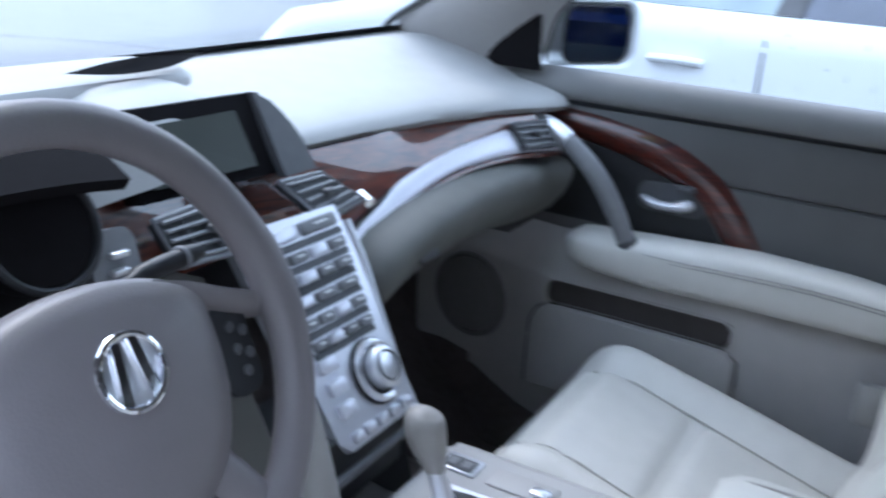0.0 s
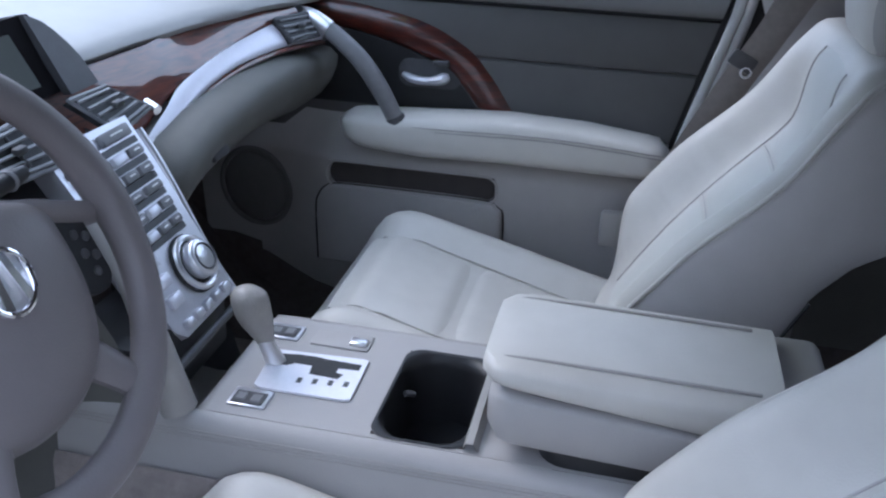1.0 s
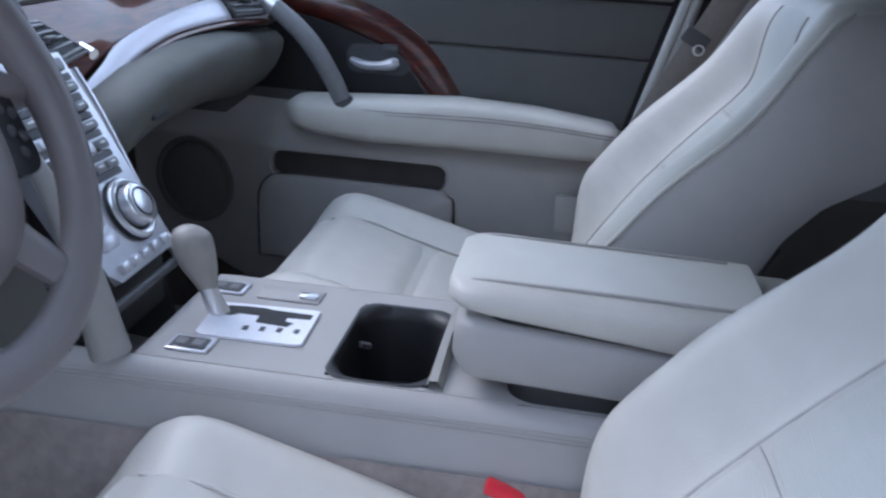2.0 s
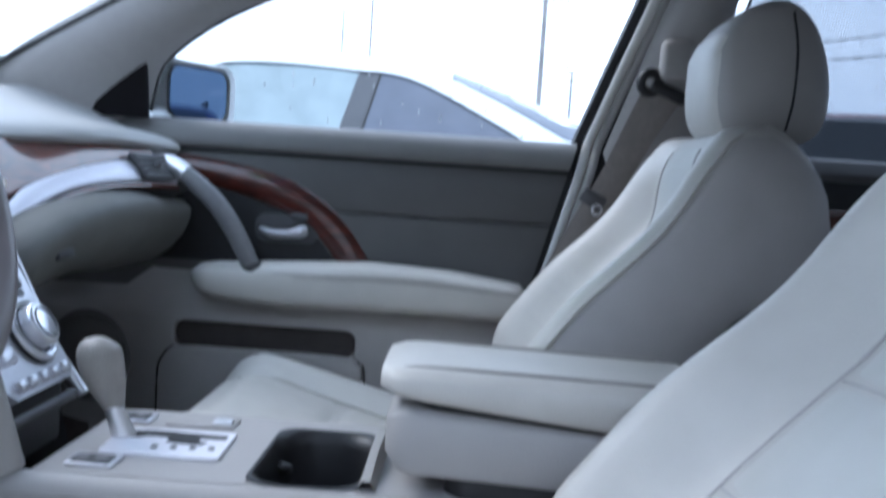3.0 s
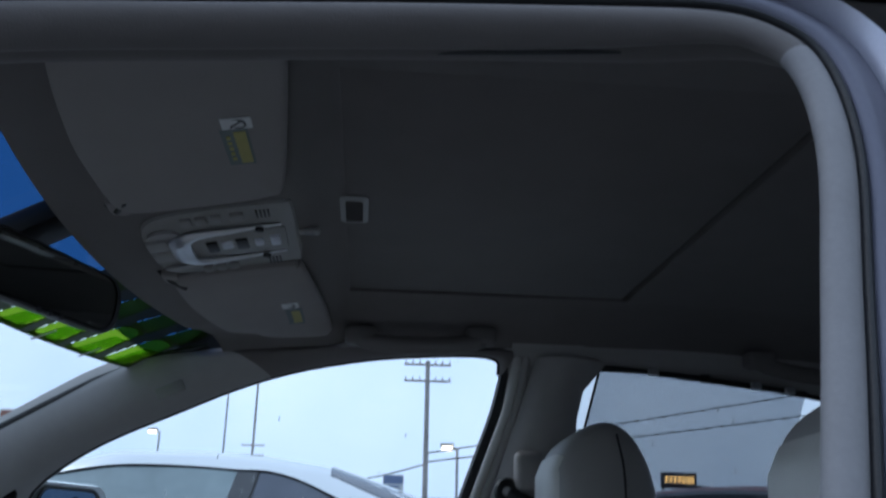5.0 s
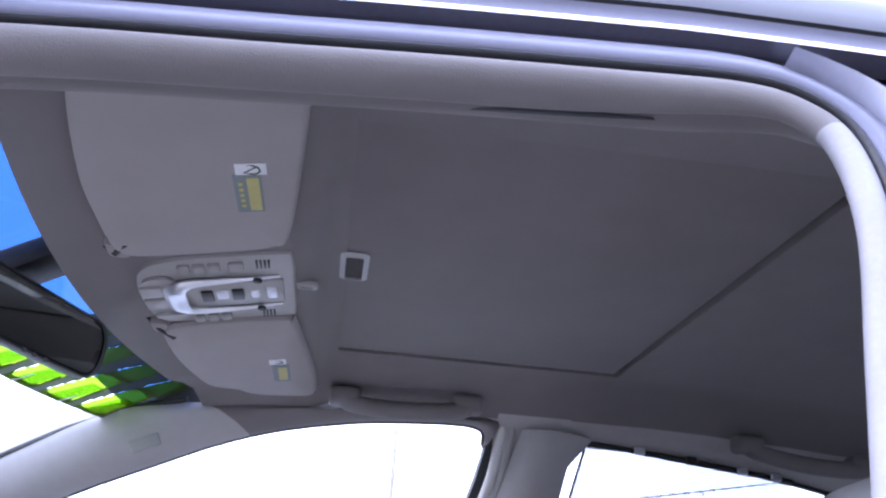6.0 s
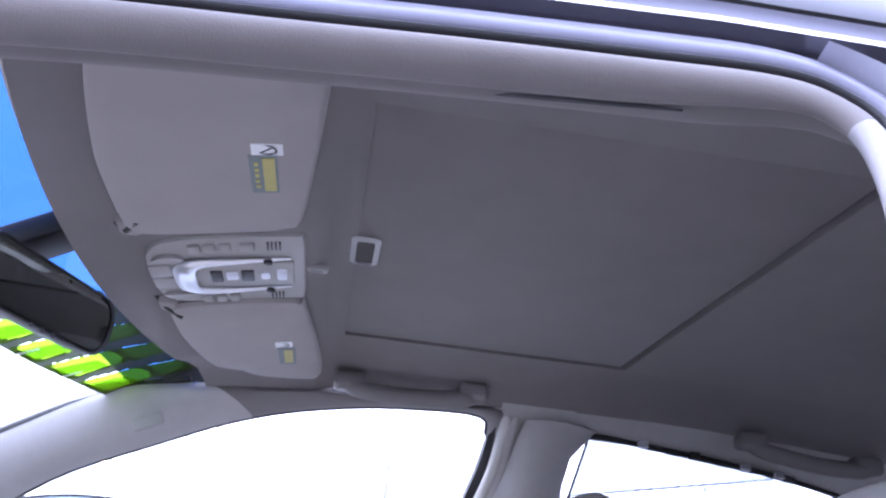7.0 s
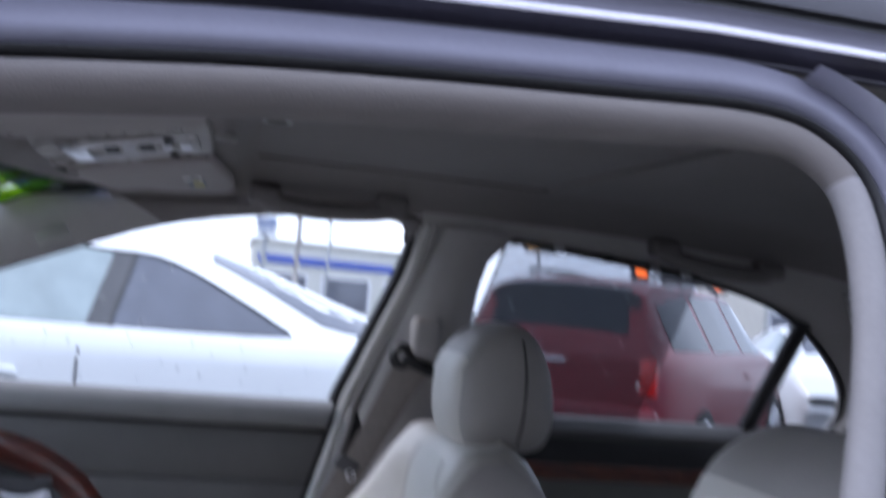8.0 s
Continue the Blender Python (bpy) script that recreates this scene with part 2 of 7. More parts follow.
def lamp(name, color, strength):
    m = bpy.data.materials.new(name)
    m.use_nodes = True
    b = m.node_tree.nodes["Principled BSDF"]
    b.inputs["Base Color"].default_value = (*color, 1)
    b.inputs["Emission Color"].default_value = (*color, 1)
    b.inputs["Emission Strength"].default_value = strength
    return m


WOOD = wood()
WOOD_DOOR = wood("dark_mahogany_door_trim", (0.022, 0.003, 0.002, 1), (0.10, 0.016, 0.008, 1), 1.45)
GLASS = clear_glass("window_glass", (0.93, 0.97, 0.97))
GLASS_REAR = clear_glass("tinted_rear_glass", (0.60, 0.63, 0.65), 0.93, 0.2)
# Rear screen is out of view; its tint is added to dim the rear headliner.
GLASS_BACK = clear_glass("light_cutting_rear_screen", (0.25, 0.27, 0.28))
GLASS_BAND = clear_glass("blue_shade_band_glass", (0.022, 0.075, 0.20), 0.9)
MESH = film("woven_shade_mesh", (0.07, 0.075, 0.085), (0.92, 0.95, 1.0), 0.39, 320)
BANNER_BLACK = film("black_banner_film", (0.02, 0.022, 0.02), (0.5, 0.6, 0.4), 0.05, 0)
BANNER_GREEN = film("green_banner_film", (0.3, 0.6, 0.01), (0.40, 0.70, 0.02), 0.82, 0)
BANNER_LIME = film("lime_banner_film", (0.15, 0.3, 0.01), (0.26, 0.46, 0.02), 0.7, 0)
BANNER_OLIVE = film("olive_banner_film", (0.06, 0.12, 0.01), (0.10, 0.18, 0.015), 0.5, 0)
LAMP_WARM = lamp("lit_warm_lamp", (1.0, 0.78, 0.5), 9.0)
LAMP_ORANGE = lamp("lit_orange_lamp", (1.0, 0.16, 0.02), 3.0)
LAMP_SIGN = lamp("dim_yellow_sign", (1.0, 0.62, 0.25), 1.6)
LAMP_LETTER = lamp("lit_letter_bars", (1.0, 0.55, 0.16), 3.5)
SIGNPALE = mat("faded_blue_sign_paint", (0.17, 0.22, 0.36), 0.5, scale=4, var=0.1, bump=0.0)


# ---- mesh tools ----
def curve_pts(points, n):
    """A smooth run of n points through the given ones."""
    pts = [Vector(p) for p in points]
    pts = [2 * pts[0] - pts[1]] + pts + [2 * pts[-1] - pts[-2]]
    out, m = [], len(pts) - 3
    for i in range(n):
        s = i / (n - 1) * m
        k = min(int(s), m - 1)
        u = s - k
        p0, p1, p2, p3 = pts[k:k + 4]
        out.append(0.5 * (2 * p1 + (p2 - p0) * u + (2 * p0 - 5 * p1 + 4 * p2 - p3) * u * u + (3 * p1 - p0 - 3 * p2 + p3) * u ** 3))
    return out


def lerp1(table, v):
    """Value at v from rows (v, value), smooth between rows."""
    if v <= table[0][0]:
        return table[0][1]
    for (a, p), (b, q) in zip(table, table[1:]):
        if v <= b:
            u = (v - a) / (b - a)
            return p + (q - p) * u
    return table[-1][1]


def step(a, b, v):
    u = min(1.0, max(0.0, (v - a) / (b - a)))
    return u * u * (3 - 2 * u)


def grid(bm, rows, closed=False, skip=None):
    """Quads between rows of points; closed joins each row's end to its start."""
    vs = [[bm.verts.new(p) for p in row] for row in rows]
    n = len(rows[0])
    for i in range(len(rows) - 1):
        for j in range(n if closed else n - 1):
            if skip and skip(i, j):
                continue
            k = (j + 1) % n
            bm.faces.new((vs[i][j], vs[i][k], vs[i + 1][k], vs[i + 1][j]))
    return vs


def loft(bm, rings, caps=True):
    vs = grid(bm, rings, True)
    if caps:
        bm.faces.new(vs[0][::-1])
        bm.faces.new(vs[-1])
    return vs


def tube(bm, path, r, n=10, caps=True, squash=1.0, up=(0, 0, 1)):
    """A round bar along a path; r may be a list, squash flattens it along up."""
    path = [Vector(p) for p in path]
    rings = []
    for i, p in enumerate(path):
        t = (path[min(i + 1, len(path) - 1)] - path[max(i - 1, 0)]).normalized()
        a = Vector(up)
        a = a - t * a.dot(t)
        if a.length < 1e-4:
            a = Vector((0, 1, 0)) - t * t.y
        a.normalize()
        b = t.cross(a)
        q = r[i] if isinstance(r, (list, tuple)) else r
        rings.append([p + a * (q * squash * math.cos(2 * math.pi * k / n)) + b * (q * math.sin(2 * math.pi * k / n)) for k in range(n)])
    return loft(bm, rings, caps)


def sweep(bm, path, centre, profile, closed=False, wide=None, taper=None):
    """Sweeps a profile of (away from centre, outward) offsets along an opening's edge."""
    u0 = profile[0][0]
    path, c = [Vector(p) for p in path], Vector(centre)
    rows = []
    for i, p in enumerate(path):
        t = (path[min(i + 1, len(path) - 1)] - path[max(i - 1, 0)]).normalized()
        o = Vector((-0.95, 0, 0.3))
        o = (o - t * o.dot(t)).normalized()
        a = t.cross(o)
        if a.dot(p - c) < 0:
            a = -a
        k = wide[i] if wide else 1.0
        f = taper[i] if taper else 1.0
        rows.append([p + a * (u0 + (u - u0) * f) + o * (v * k) for u, v in profile])
    return grid(bm, rows, closed)


def box(bm, c, s, r=0.004, seg=2, m=None):
    """A rounded box of size s about c, turned by m."""
    made = bmesh.ops.create_cube(bm, size=1.0)["verts"]
    for v in made:
        v.co = Vector((v.co.x * s[0], v.co.y * s[1], v.co.z * s[2]))
    if r > 0:
        es = list({e for v in made for e in v.link_edges})
        got = bmesh.ops.bevel(bm, geom=es, offset=min(r, min(s) * 0.49), segments=seg, affect="EDGES", profile=0.5)
        made = list({v for f in got["faces"] for v in f.verts} | {v for v in made if v.is_valid})
    for v in made:
        v.co = (m @ v.co if m else v.co) + Vector(c)
    return made


def disc(bm, c, axis, r, h, n=24, bevel=0.0, r2=None):
    """A short cylinder from c along axis, with a softened far edge."""
    ax = Vector(axis).normalized()
    a = ax.orthogonal().normalized()
    b = ax.cross(a)
    c = Vector(c)
    r2 = r if r2 is None else r2
    rows = [(0, r), (h - bevel, r2), (h - bevel * 0.3, r2 - bevel * 0.35), (h, r2 - bevel)] if bevel else [(0, r), (h, r2)]
    return loft(bm, [[c + ax * z + (a * math.cos(2 * math.pi * k / n) + b * math.sin(2 * math.pi * k / n)) * q for k in range(n)] for z, q in rows])


def ring(bm, c, axis, r, thick, n=32, m=8):
    """A torus."""
    ax = Vector(axis).normalized()
    a = ax.orthogonal().normalized()
    b = ax.cross(a)
    rows = []
    for k in range(n + 1):
        d = a * math.cos(2 * math.pi * k / n) + b * math.sin(2 * math.pi * k / n)
        rows.append([Vector(c) + d * (r + thick * math.cos(2 * math.pi * j / m)) + ax * (thick * math.sin(2 * math.pi * j / m)) for j in range(m)])
    grid(bm, rows, True)


def slab(bm, outline, normal, depth):
    """A flat plate: an outline pushed along normal by depth."""
    d = Vector(normal).normalized() * depth
    loft(bm, [[Vector(p) for p in outline], [Vector(p) + d for p in outline]])


def rounded(w, h, r, n=4):
    """Outline of a rounded rectangle about the origin, as (u, v)."""
    out = []
    for cx, cy, a0 in ((w / 2 - r, h / 2 - r, 0), (-w / 2 + r, h / 2 - r, 90), (-w / 2 + r, -h / 2 + r, 180), (w / 2 - r, -h / 2 + r, 270)):
        for k in range(n + 1):
            a = radians(a0 + 90 * k / n)
            out.append((cx + r * math.cos(a), cy + r * math.sin(a)))
    return out


def thicken(bm, depth):
    """Gives an open sheet a thickness."""
    bmesh.ops.recalc_face_normals(bm, faces=bm.faces)
    bmesh.ops.solidify(bm, geom=list(bm.faces), thickness=depth)


def part(name, bm, material, parent=None, label="", sharp=40):
    """Links a bmesh as one mesh object under a thing or a part."""
    bmesh.ops.recalc_face_normals(bm, faces=bm.faces)
    me = bpy.data.meshes.new(name)
    bm.to_mesh(me)
    bm.free()
    me.polygons.foreach_set("use_smooth", [True] * len(me.polygons))
    me.set_sharp_from_angle(angle=radians(sharp))
    me.materials.append(material)
    ob = new(name, me)
    if parent:
        ob.parent = parent
        if parent.type == "EMPTY":
            ob.matrix_parent_inverse = Matrix.Translation(parent.location).inverted()
    if label:
        ob["label"] = label
    return ob


def thing(name, at, label, category, group="", kind=""):
    ob = new(name)
    ob.empty_display_size = 0.05
    ob.location = at
    return tagged(ob, label, category, group, kind)


def B():
    return bmesh.new()


# ---- the cabin: x across to the passenger, y to the bonnet, z up from the road ----
def zh(x, y):
    """Height of the headliner."""
    z = 1.392 + 0.030 * max(-0.45, min(0.45, x)) - 0.042 * (max(0.0, abs(x) - 0.38) / 0.2) ** 2
    front = 0.030 * step(0.028, 0.075, y) + 0.030 * (max(0.0, y - 0.07) / 0.17) ** 1.2
    z -= front * (1 - 0.6 * step(0.40, 0.56, abs(x)))
    return z - 0.05 * (max(0.0, -0.5 - y) / 0.7) ** 2


def y_head(x):
    return 0.312 - 0.19 * x * x


def z_screen(x, y):
    """Height of the windscreen glass."""
    return 1.309 - 0.55 * (y + 0.08 * ((x / 0.65) ** 2 - 1) - 0.413)


def y_base(x):
    return 1.03 - 0.16 * (x / 0.68) ** 2


def y_door(z):
    """Rear edge of the front door."""
    return -0.156 - 0.26 * (z - 0.96)


SHADE_X, SHADE_XN, SHADE_Y0, SHADE_Y1 = 0.397, -0.345, -0.432, 0.024


def headliner():
    bm = B()
    xs = [-0.512, -0.48, -0.43, -0.38, SHADE_XN - 0.012, SHADE_XN] + [SHADE_XN + (SHADE_X - SHADE_XN) * k / 12 for k in range(1, 12)] + [SHADE_X, SHADE_X + 0.012, 0.43, 0.48, 0.53, 0.56, 0.585]
    ys = [-1.25, -1.1, -0.95, -0.8, -0.65, -0.55, -0.47, SHADE_Y0 - 0.012, SHADE_Y0] + [SHADE_Y0 + (SHADE_Y1 - SHADE_Y0) * k / 5 for k in range(1, 5)] + [SHADE_Y1, SHADE_Y1 + 0.006, SHADE_Y1 + 0.012, 0.044, 0.052, 0.06, 0.07, 0.08, 0.10, 0.14, 0.18, 0.22, 0.25, 0.285]

    def at(x, y):
        yy = y if y < 0.06 else 0.06 + (y - 0.06) * (y_head(x) - 0.06) / 0.225
        return Vector((x, yy, zh(x, yy)))
    i0, i1 = ys.index(SHADE_Y0), ys.index(SHADE_Y1)
    j0, j1 = xs.index(SHADE_XN), xs.index(SHADE_X)
    vs = grid(bm, [[at(x, y) for x in xs] for y in ys], skip=lambda i, j: i0 <= i < i1 and j0 <= j < j1)
    rim = [vs[i0][j] for j in range(j0, j1 + 1)] + [vs[i][j1] for i in range(i0 + 1, i1 + 1)] + [vs[i1][j] for j in range(j1 - 1, j0 - 1, -1)] + [vs[i][j0] for i in range(i1 - 1, i0, -1)]
    up = [bm.verts.new(v.co + Vector((0, 0, 0.05))) for v in rim]
    n = len(rim)
    for k in range(n):
        bm.faces.new((rim[k], rim[(k + 1) % n], up[(k + 1) % n], up[k]))
    for v in [v for row in vs for v in row if not v.link_faces]:
        bm.verts.remove(v)
    # front return to the glass
    rows = [[Vector((x, y_head(x), zh(x, y_head(x)))) for x in xs], [Vector((x, y_head(x) + 0.012, zh(x, y_head(x)) + 0.02)) for x in xs],
            [Vector((x, y_head(x) + 0.01, z_screen(x, y_head(x) + 0.01))) for x in xs]]
    grid(bm, rows)
    bmesh.ops.remove_doubles(bm, verts=bm.verts, dist=0.0005)
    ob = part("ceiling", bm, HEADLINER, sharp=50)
    return tagged(ob, "grey-beige knitted car headliner with sunroof opening", "headliner", kind="structure")


headliner()


def sunroof():
    root = thing("sunroof_shade", (0, -0.2, 1.40), "closed grey sliding sunroof shade in the headliner", "sunroof shade")
    cx, cy = (SHADE_X + SHADE_XN) / 2, (SHADE_Y0 + SHADE_Y1) / 2
    m = Matrix.Rotation(-math.atan(0.030), 3, "Y")

    def z(x):
        return 1.392 + 0.030 * x
    bm = B()
    box(bm, (cx - 0.0045, cy + 0.005, z(cx - 0.0045) + 0.0075), (SHADE_X - SHADE_XN - 0.008, SHADE_Y1 - SHADE_Y0 - 0.008, 0.012), 0.003, 2, m)
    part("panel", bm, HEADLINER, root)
    bm = B()
    box(bm, (cx, cy, z(cx) + 0.027), (SHADE_X - SHADE_XN + 0.03, SHADE_Y1 - SHADE_Y0 + 0.03, 0.006), 0.002, 1, m)
    part("track_frame", bm, BLACK, root, "dark sunroof track")
    bm = B()
    px, py = 0.008, 0.014
    ring_out, ring_in = rounded(0.094, 0.034, 0.009), rounded(0.076, 0.021, 0.005)
    o = [Vector((px + u, py + v, z(px + u) - 0.0006)) for u, v in ring_out]
    i = [Vector((px + u, py + v, z(px + u) - 0.0034)) for u, v in ring_in]
    k = [Vector((px + u, py + v, z(px + u) + 0.0045)) for u, v in ring_in]
    grid(bm, [o, i, k], True)
    pull = part("pull_frame", bm, PULL, root, "pale frame of the finger pull")
    bm = B()
    slab(bm, [Vector((px + u, py + v, z(px + u) - 0.0008)) for u, v in ring_in], (0, 0, 1), 0.0008)
    part("recess", bm, HOLLOWDARK, pull, "dark finger recess")


# Car paint darkened by colour for the shade inside the channel.
SHADEDPAINT = mat("shaded_channel_paint", (0.045, 0.042, 0.06), 0.35, 0.3, scale=200, var=0.15, bump=0.0, coat=0.5)
PULL = mat("grey_pull_plastic", (0.36, 0.35, 0.345), 0.45, scale=80, var=0.05, bump=0.1)
sunroof()


def visor(sign):
    """A folded-up sun visor with its warning label and clip."""
    root = thing("sun_visor", (sign * 0.31, 0.15, 1.33), "grey fabric sun visor with yellow warning label folded up", "sun visor", "sun visors")
    off = 0.05 if sign < 0 else 0.0
    out = [(0.16, 0.243), (0.115, 0.240), (0.098, 0.222), (0.094, 0.163), (0.097, 0.10), (0.103, 0.086), (0.118, 0.079), (0.33, 0.063), (0.49, 0.055), (0.510, 0.057), (0.521, 0.069),
           (0.520, 0.14), (0.505, 0.168), (0.478, 0.180), (0.458, 0.198), (0.40, 0.222), (0.26, 0.240)]
    if sign < 0:
        out[4:7] = [(0.096, 0.118), (0.104, 0.096), (0.128, 0.080)]
        out[11:16] = [(0.525, 0.14), (0.522, 0.205), (0.46, 0.218), (0.40, 0.226), (0.34, 0.233)]
    out = [(x + off * (1 - step(0.2, 0.5, x)), y) for x, y in out]
    out = curve_pts([(x, y, 0) for x, y in out + out[:1]], 64)[:-1]
    c = sum(out, Vector()) / len(out)
    rings = []
    for k, dz in ((0.93, 0.004), (0.95, -0.003), (1.0, -0.005), (1.003, -0.009), (0.990, -0.0135), (0.955, -0.0155), (0.6, -0.016), (0.15, -0.016)):
        rings.append([Vector((sign * (c.x + (p.x - c.x) * k), c.y + (p.y - c.y) * k, zh(sign * (c.x + (p.x - c.x) * k), c.y + (p.y - c.y) * k) - 0.002 + dz)) for p in out])
    bm = B()
    loft(bm, rings)
    pad = part("pad", bm, VISOR, root)

    def z(x, y):
        return zh(sign * x, y) - 0.0186

    def label(x0, x1, y0, y1, m, name, lift=0.0, par=pad, text=""):
        b = B()
        rows = [[Vector((sign * x, y, z(x, y) - lift)) for y in (y0, (y0 + y1) / 2, y1)] for x in (x0, (x0 + x1) / 2, x1)]
        grid(b, rows)
        thicken(b, 0.0006)
        return part(name, b, m, par, text)
    if sign < 0:
        w = label(0.327, 0.347, 0.093, 0.118, STICKER_W, "symbol_label", text="white pictogram label")
        b = B()
        ring(b, (-0.337, 0.1055, z(0.337, 0.1055) - 0.0005), (0, 0, 1), 0.0075, 0.0009, 24, 4)
        part("symbol_ring", b, GREYPL, w, "dark ring symbol")
        b = B()
        tube(b, [(-0.3425, 0.100, z(0.3425, 0.100) - 0.0006), (-0.3315, 0.111, z(0.3315, 0.111) - 0.0006)], 0.0009, 5)
        part("symbol_bar", b, GREYPL, w)
        g = label(0.252, 0.326, 0.098, 0.121, STICKER_G, "warning_label", text="grey label with yellow print bars")
        label(0.257, 0.322, 0.100, 0.110, STICKER_Y, "print_bar", 0.0008, g)
        for k in range(5):
            label(0.264 + 0.011 * k, 0.270 + 0.011 * k, 0.1135, 0.117, STICKER_Y, "print_bar", 0.0008, g)
    else:
        w = label(0.283, 0.312, 0.097, 0.121, STICKER_W, "symbol_label", text="white pictogram label")
        b = B()
        ring(b, (0.2975, 0.109, z(0.2975, 0.109) - 0.0005), (0, 0, 1), 0.0075, 0.0009, 24, 4)
        part("symbol_ring", b, MIDGREY, w)
        g = label(0.318, 0.415, 0.093, 0.118, STICKER_G, "warning_label", text="grey label with yellow print bars")
        label(0.330, 0.405, 0.097, 0.110, STICKER_Y, "print_bar", 0.0008, g)
    b = B()
    xc = 0.105 + off
    tube(b, [(sign * (xc - 0.012), 0.262, zh(sign * xc, 0.262) + 0.006), (sign * xc, 0.244, zh(sign * xc, 0.244) - 0.012), (sign * (xc + 0.03), 0.230, zh(sign * xc, 0.230) - 0.016)], 0.0036, 8)
    part("pivot_clip", b, BLACK, root, "black visor clip")
    b = B()
    box(b, (sign * (xc + 0.002), 0.243, zh(sign * xc, 0.243) - 0.005), (0.034, 0.022, 0.016), 0.006, 2)
    part("clip_base", b, VISOR, root)


visor(-1)
visor(1)


def overhead_console():
    root = thing("overhead_console", (0, 0.16, 1.34), "grey overhead console with map lights and buttons", "overhead console")

    def z(y):
        return zh(0, y)

    def piece(name, x0, x1, y0, y1, lift, m, par=root, r=0.003, label="", depth=0.006):
        y, x = (y0 + y1) / 2, (x0 + x1) / 2
        tilt = math.atan2(z(y1) - z(y0), y1 - y0)
        b = B()
        box(b, (x, y, z(y) - lift), (x1 - x0, y1 - y0, depth), r, 2, Matrix.Rotation(tilt, 3, "X"))
        return part(name, b, m, par, label)
    bm = B()
    out = curve_pts([(-0.103, 0.082, 0), (-0.103, 0.12, 0), (-0.100, 0.2, 0), (-0.080, 0.236, 0), (-0.03, 0.246, 0), (0.03, 0.246, 0), (0.080, 0.236, 0),
                     (0.095, 0.2, 0), (0.096, 0.12, 0), (0.094, 0.082, 0)], 40)
    for k in range(1, 8):
        out.append(Vector((0.094 - 0.197 * k / 8, 0.080, 0)))
    rings = []
    for k, dz in ((1.02, 0.004), (1.02, -0.004), (1.0, -0.007), (0.97, -0.0075), (0.5, -0.0075)):
        rings.append([Vector((p.x * k, 0.165 + (p.y - 0.165) * k, z(0.165 + (p.y - 0.165) * k) + dz)) for p in out])
    loft(bm, rings)
    base = part("base", bm, SOFT, root)
    for sx in (-1, 1):
        for k in range(3):
            piece("button", sx * 0.080 - 0.010, sx * 0.080 + 0.010, 0.186 - 0.0155 * k, 0.199 - 0.0155 * k, 0.009, SOFT, base)
        if sx < 0:
            piece("button", sx * 0.080 - 0.010, sx * 0.080 + 0.010, 0.131, 0.147, 0.009, SOFT, base)
        for k in range(4):
            piece("microphone_slot", sx * 0.080 - 0.011, sx * 0.080 + 0.011, 0.104 + 0.0042 * k, 0.1062 + 0.0042 * k, 0.0082, BLACK, base, 0.0008, depth=0.002)
        b = B()
        rows = []
        for i in range(7):
            a = radians(180 * i / 6)
            rows.append(Vector((sx * (0.052 + 0.014 * math.sin(a)), 0.222 + 0.017 * math.cos(a), 0)))
        slab(b, [Vector((p.x, p.y, z(p.y) - 0.0085)) for p in rows], (0, 0, -1), 0.004)
        part("map_light_switch", b, TRIM, base)
    piece("map_light", -0.034, -0.003, 0.222, 0.246, 0.008, TRIM, base, 0.005, "translucent map light lens")
    piece("map_light", 0.003, 0.034, 0.222, 0.246, 0.008, TRIM, base, 0.005, "translucent map light lens")
    # bright U-shaped bezel round the dark displays
    b = B()
    for sx in (-1, 1):
        pth = curve_pts([(0.0, 0.210, z(0.210) - 0.011), (sx * 0.030, 0.207, z(0.207) - 0.012), (sx * 0.044, 0.188, z(0.188) - 0.012),
                         (sx * 0.046, 0.15, z(0.15) - 0.012), (sx * 0.045, 0.094, z(0.088) - 0.010)], 20)
        tube(b, pth, [0.013] * 4 + [0.013 - 0.0007 * k for k in range(16)], 10, squash=0.4)
    bez = part("silver_bezel", b, SILVER, root, "satin silver U-shaped bezel")
    piece("display_panel", -0.036, 0.036, 0.090, 0.205, 0.0085, SOFT, root, 0.003)
    piece("display", -0.018, 0.014, 0.169, 0.182, 0.0112, BLACK, bez, 0.002, "dark red display window")
    piece("display", -0.018, 0.014, 0.135, 0.149, 0.0112, BLACK, bez, 0.002, "dark red display window")
    piece("button", -0.013, 0.010, 0.152, 0.166, 0.0108, SILVERPAINT, bez)
    piece("button", -0.012, 0.010, 0.117, 0.128, 0.0112, SILVERPAINT, bez)
    piece("button", -0.018, 0.014, 0.098, 0.110, 0.0112, SILVERPAINT, bez)
    for sx in (-1, 1):
        b = B()
        disc(b, (sx * 0.046, 0.118, z(0.112) - 0.013), (0, 0, -1), 0.005, 0.004, 12, 0.001)
        part("screw_cover", b, BLACK, bez)
    # small sensor behind it
    b = B()
    box(b, (0.006, 0.066, zh(0, 0.066) - 0.003), (0.016, 0.026, 0.008), 0.0035, 2)
    s = part("sensor_cover", b, SOFT, root)
    b = B()
    box(b, (0.006, 0.066, zh(0, 0.066) - 0.0068), (0.006, 0.014, 0.002), 0.0008, 1)
    part("sensor_slot", b, MIDGREY, s)


overhead_console()


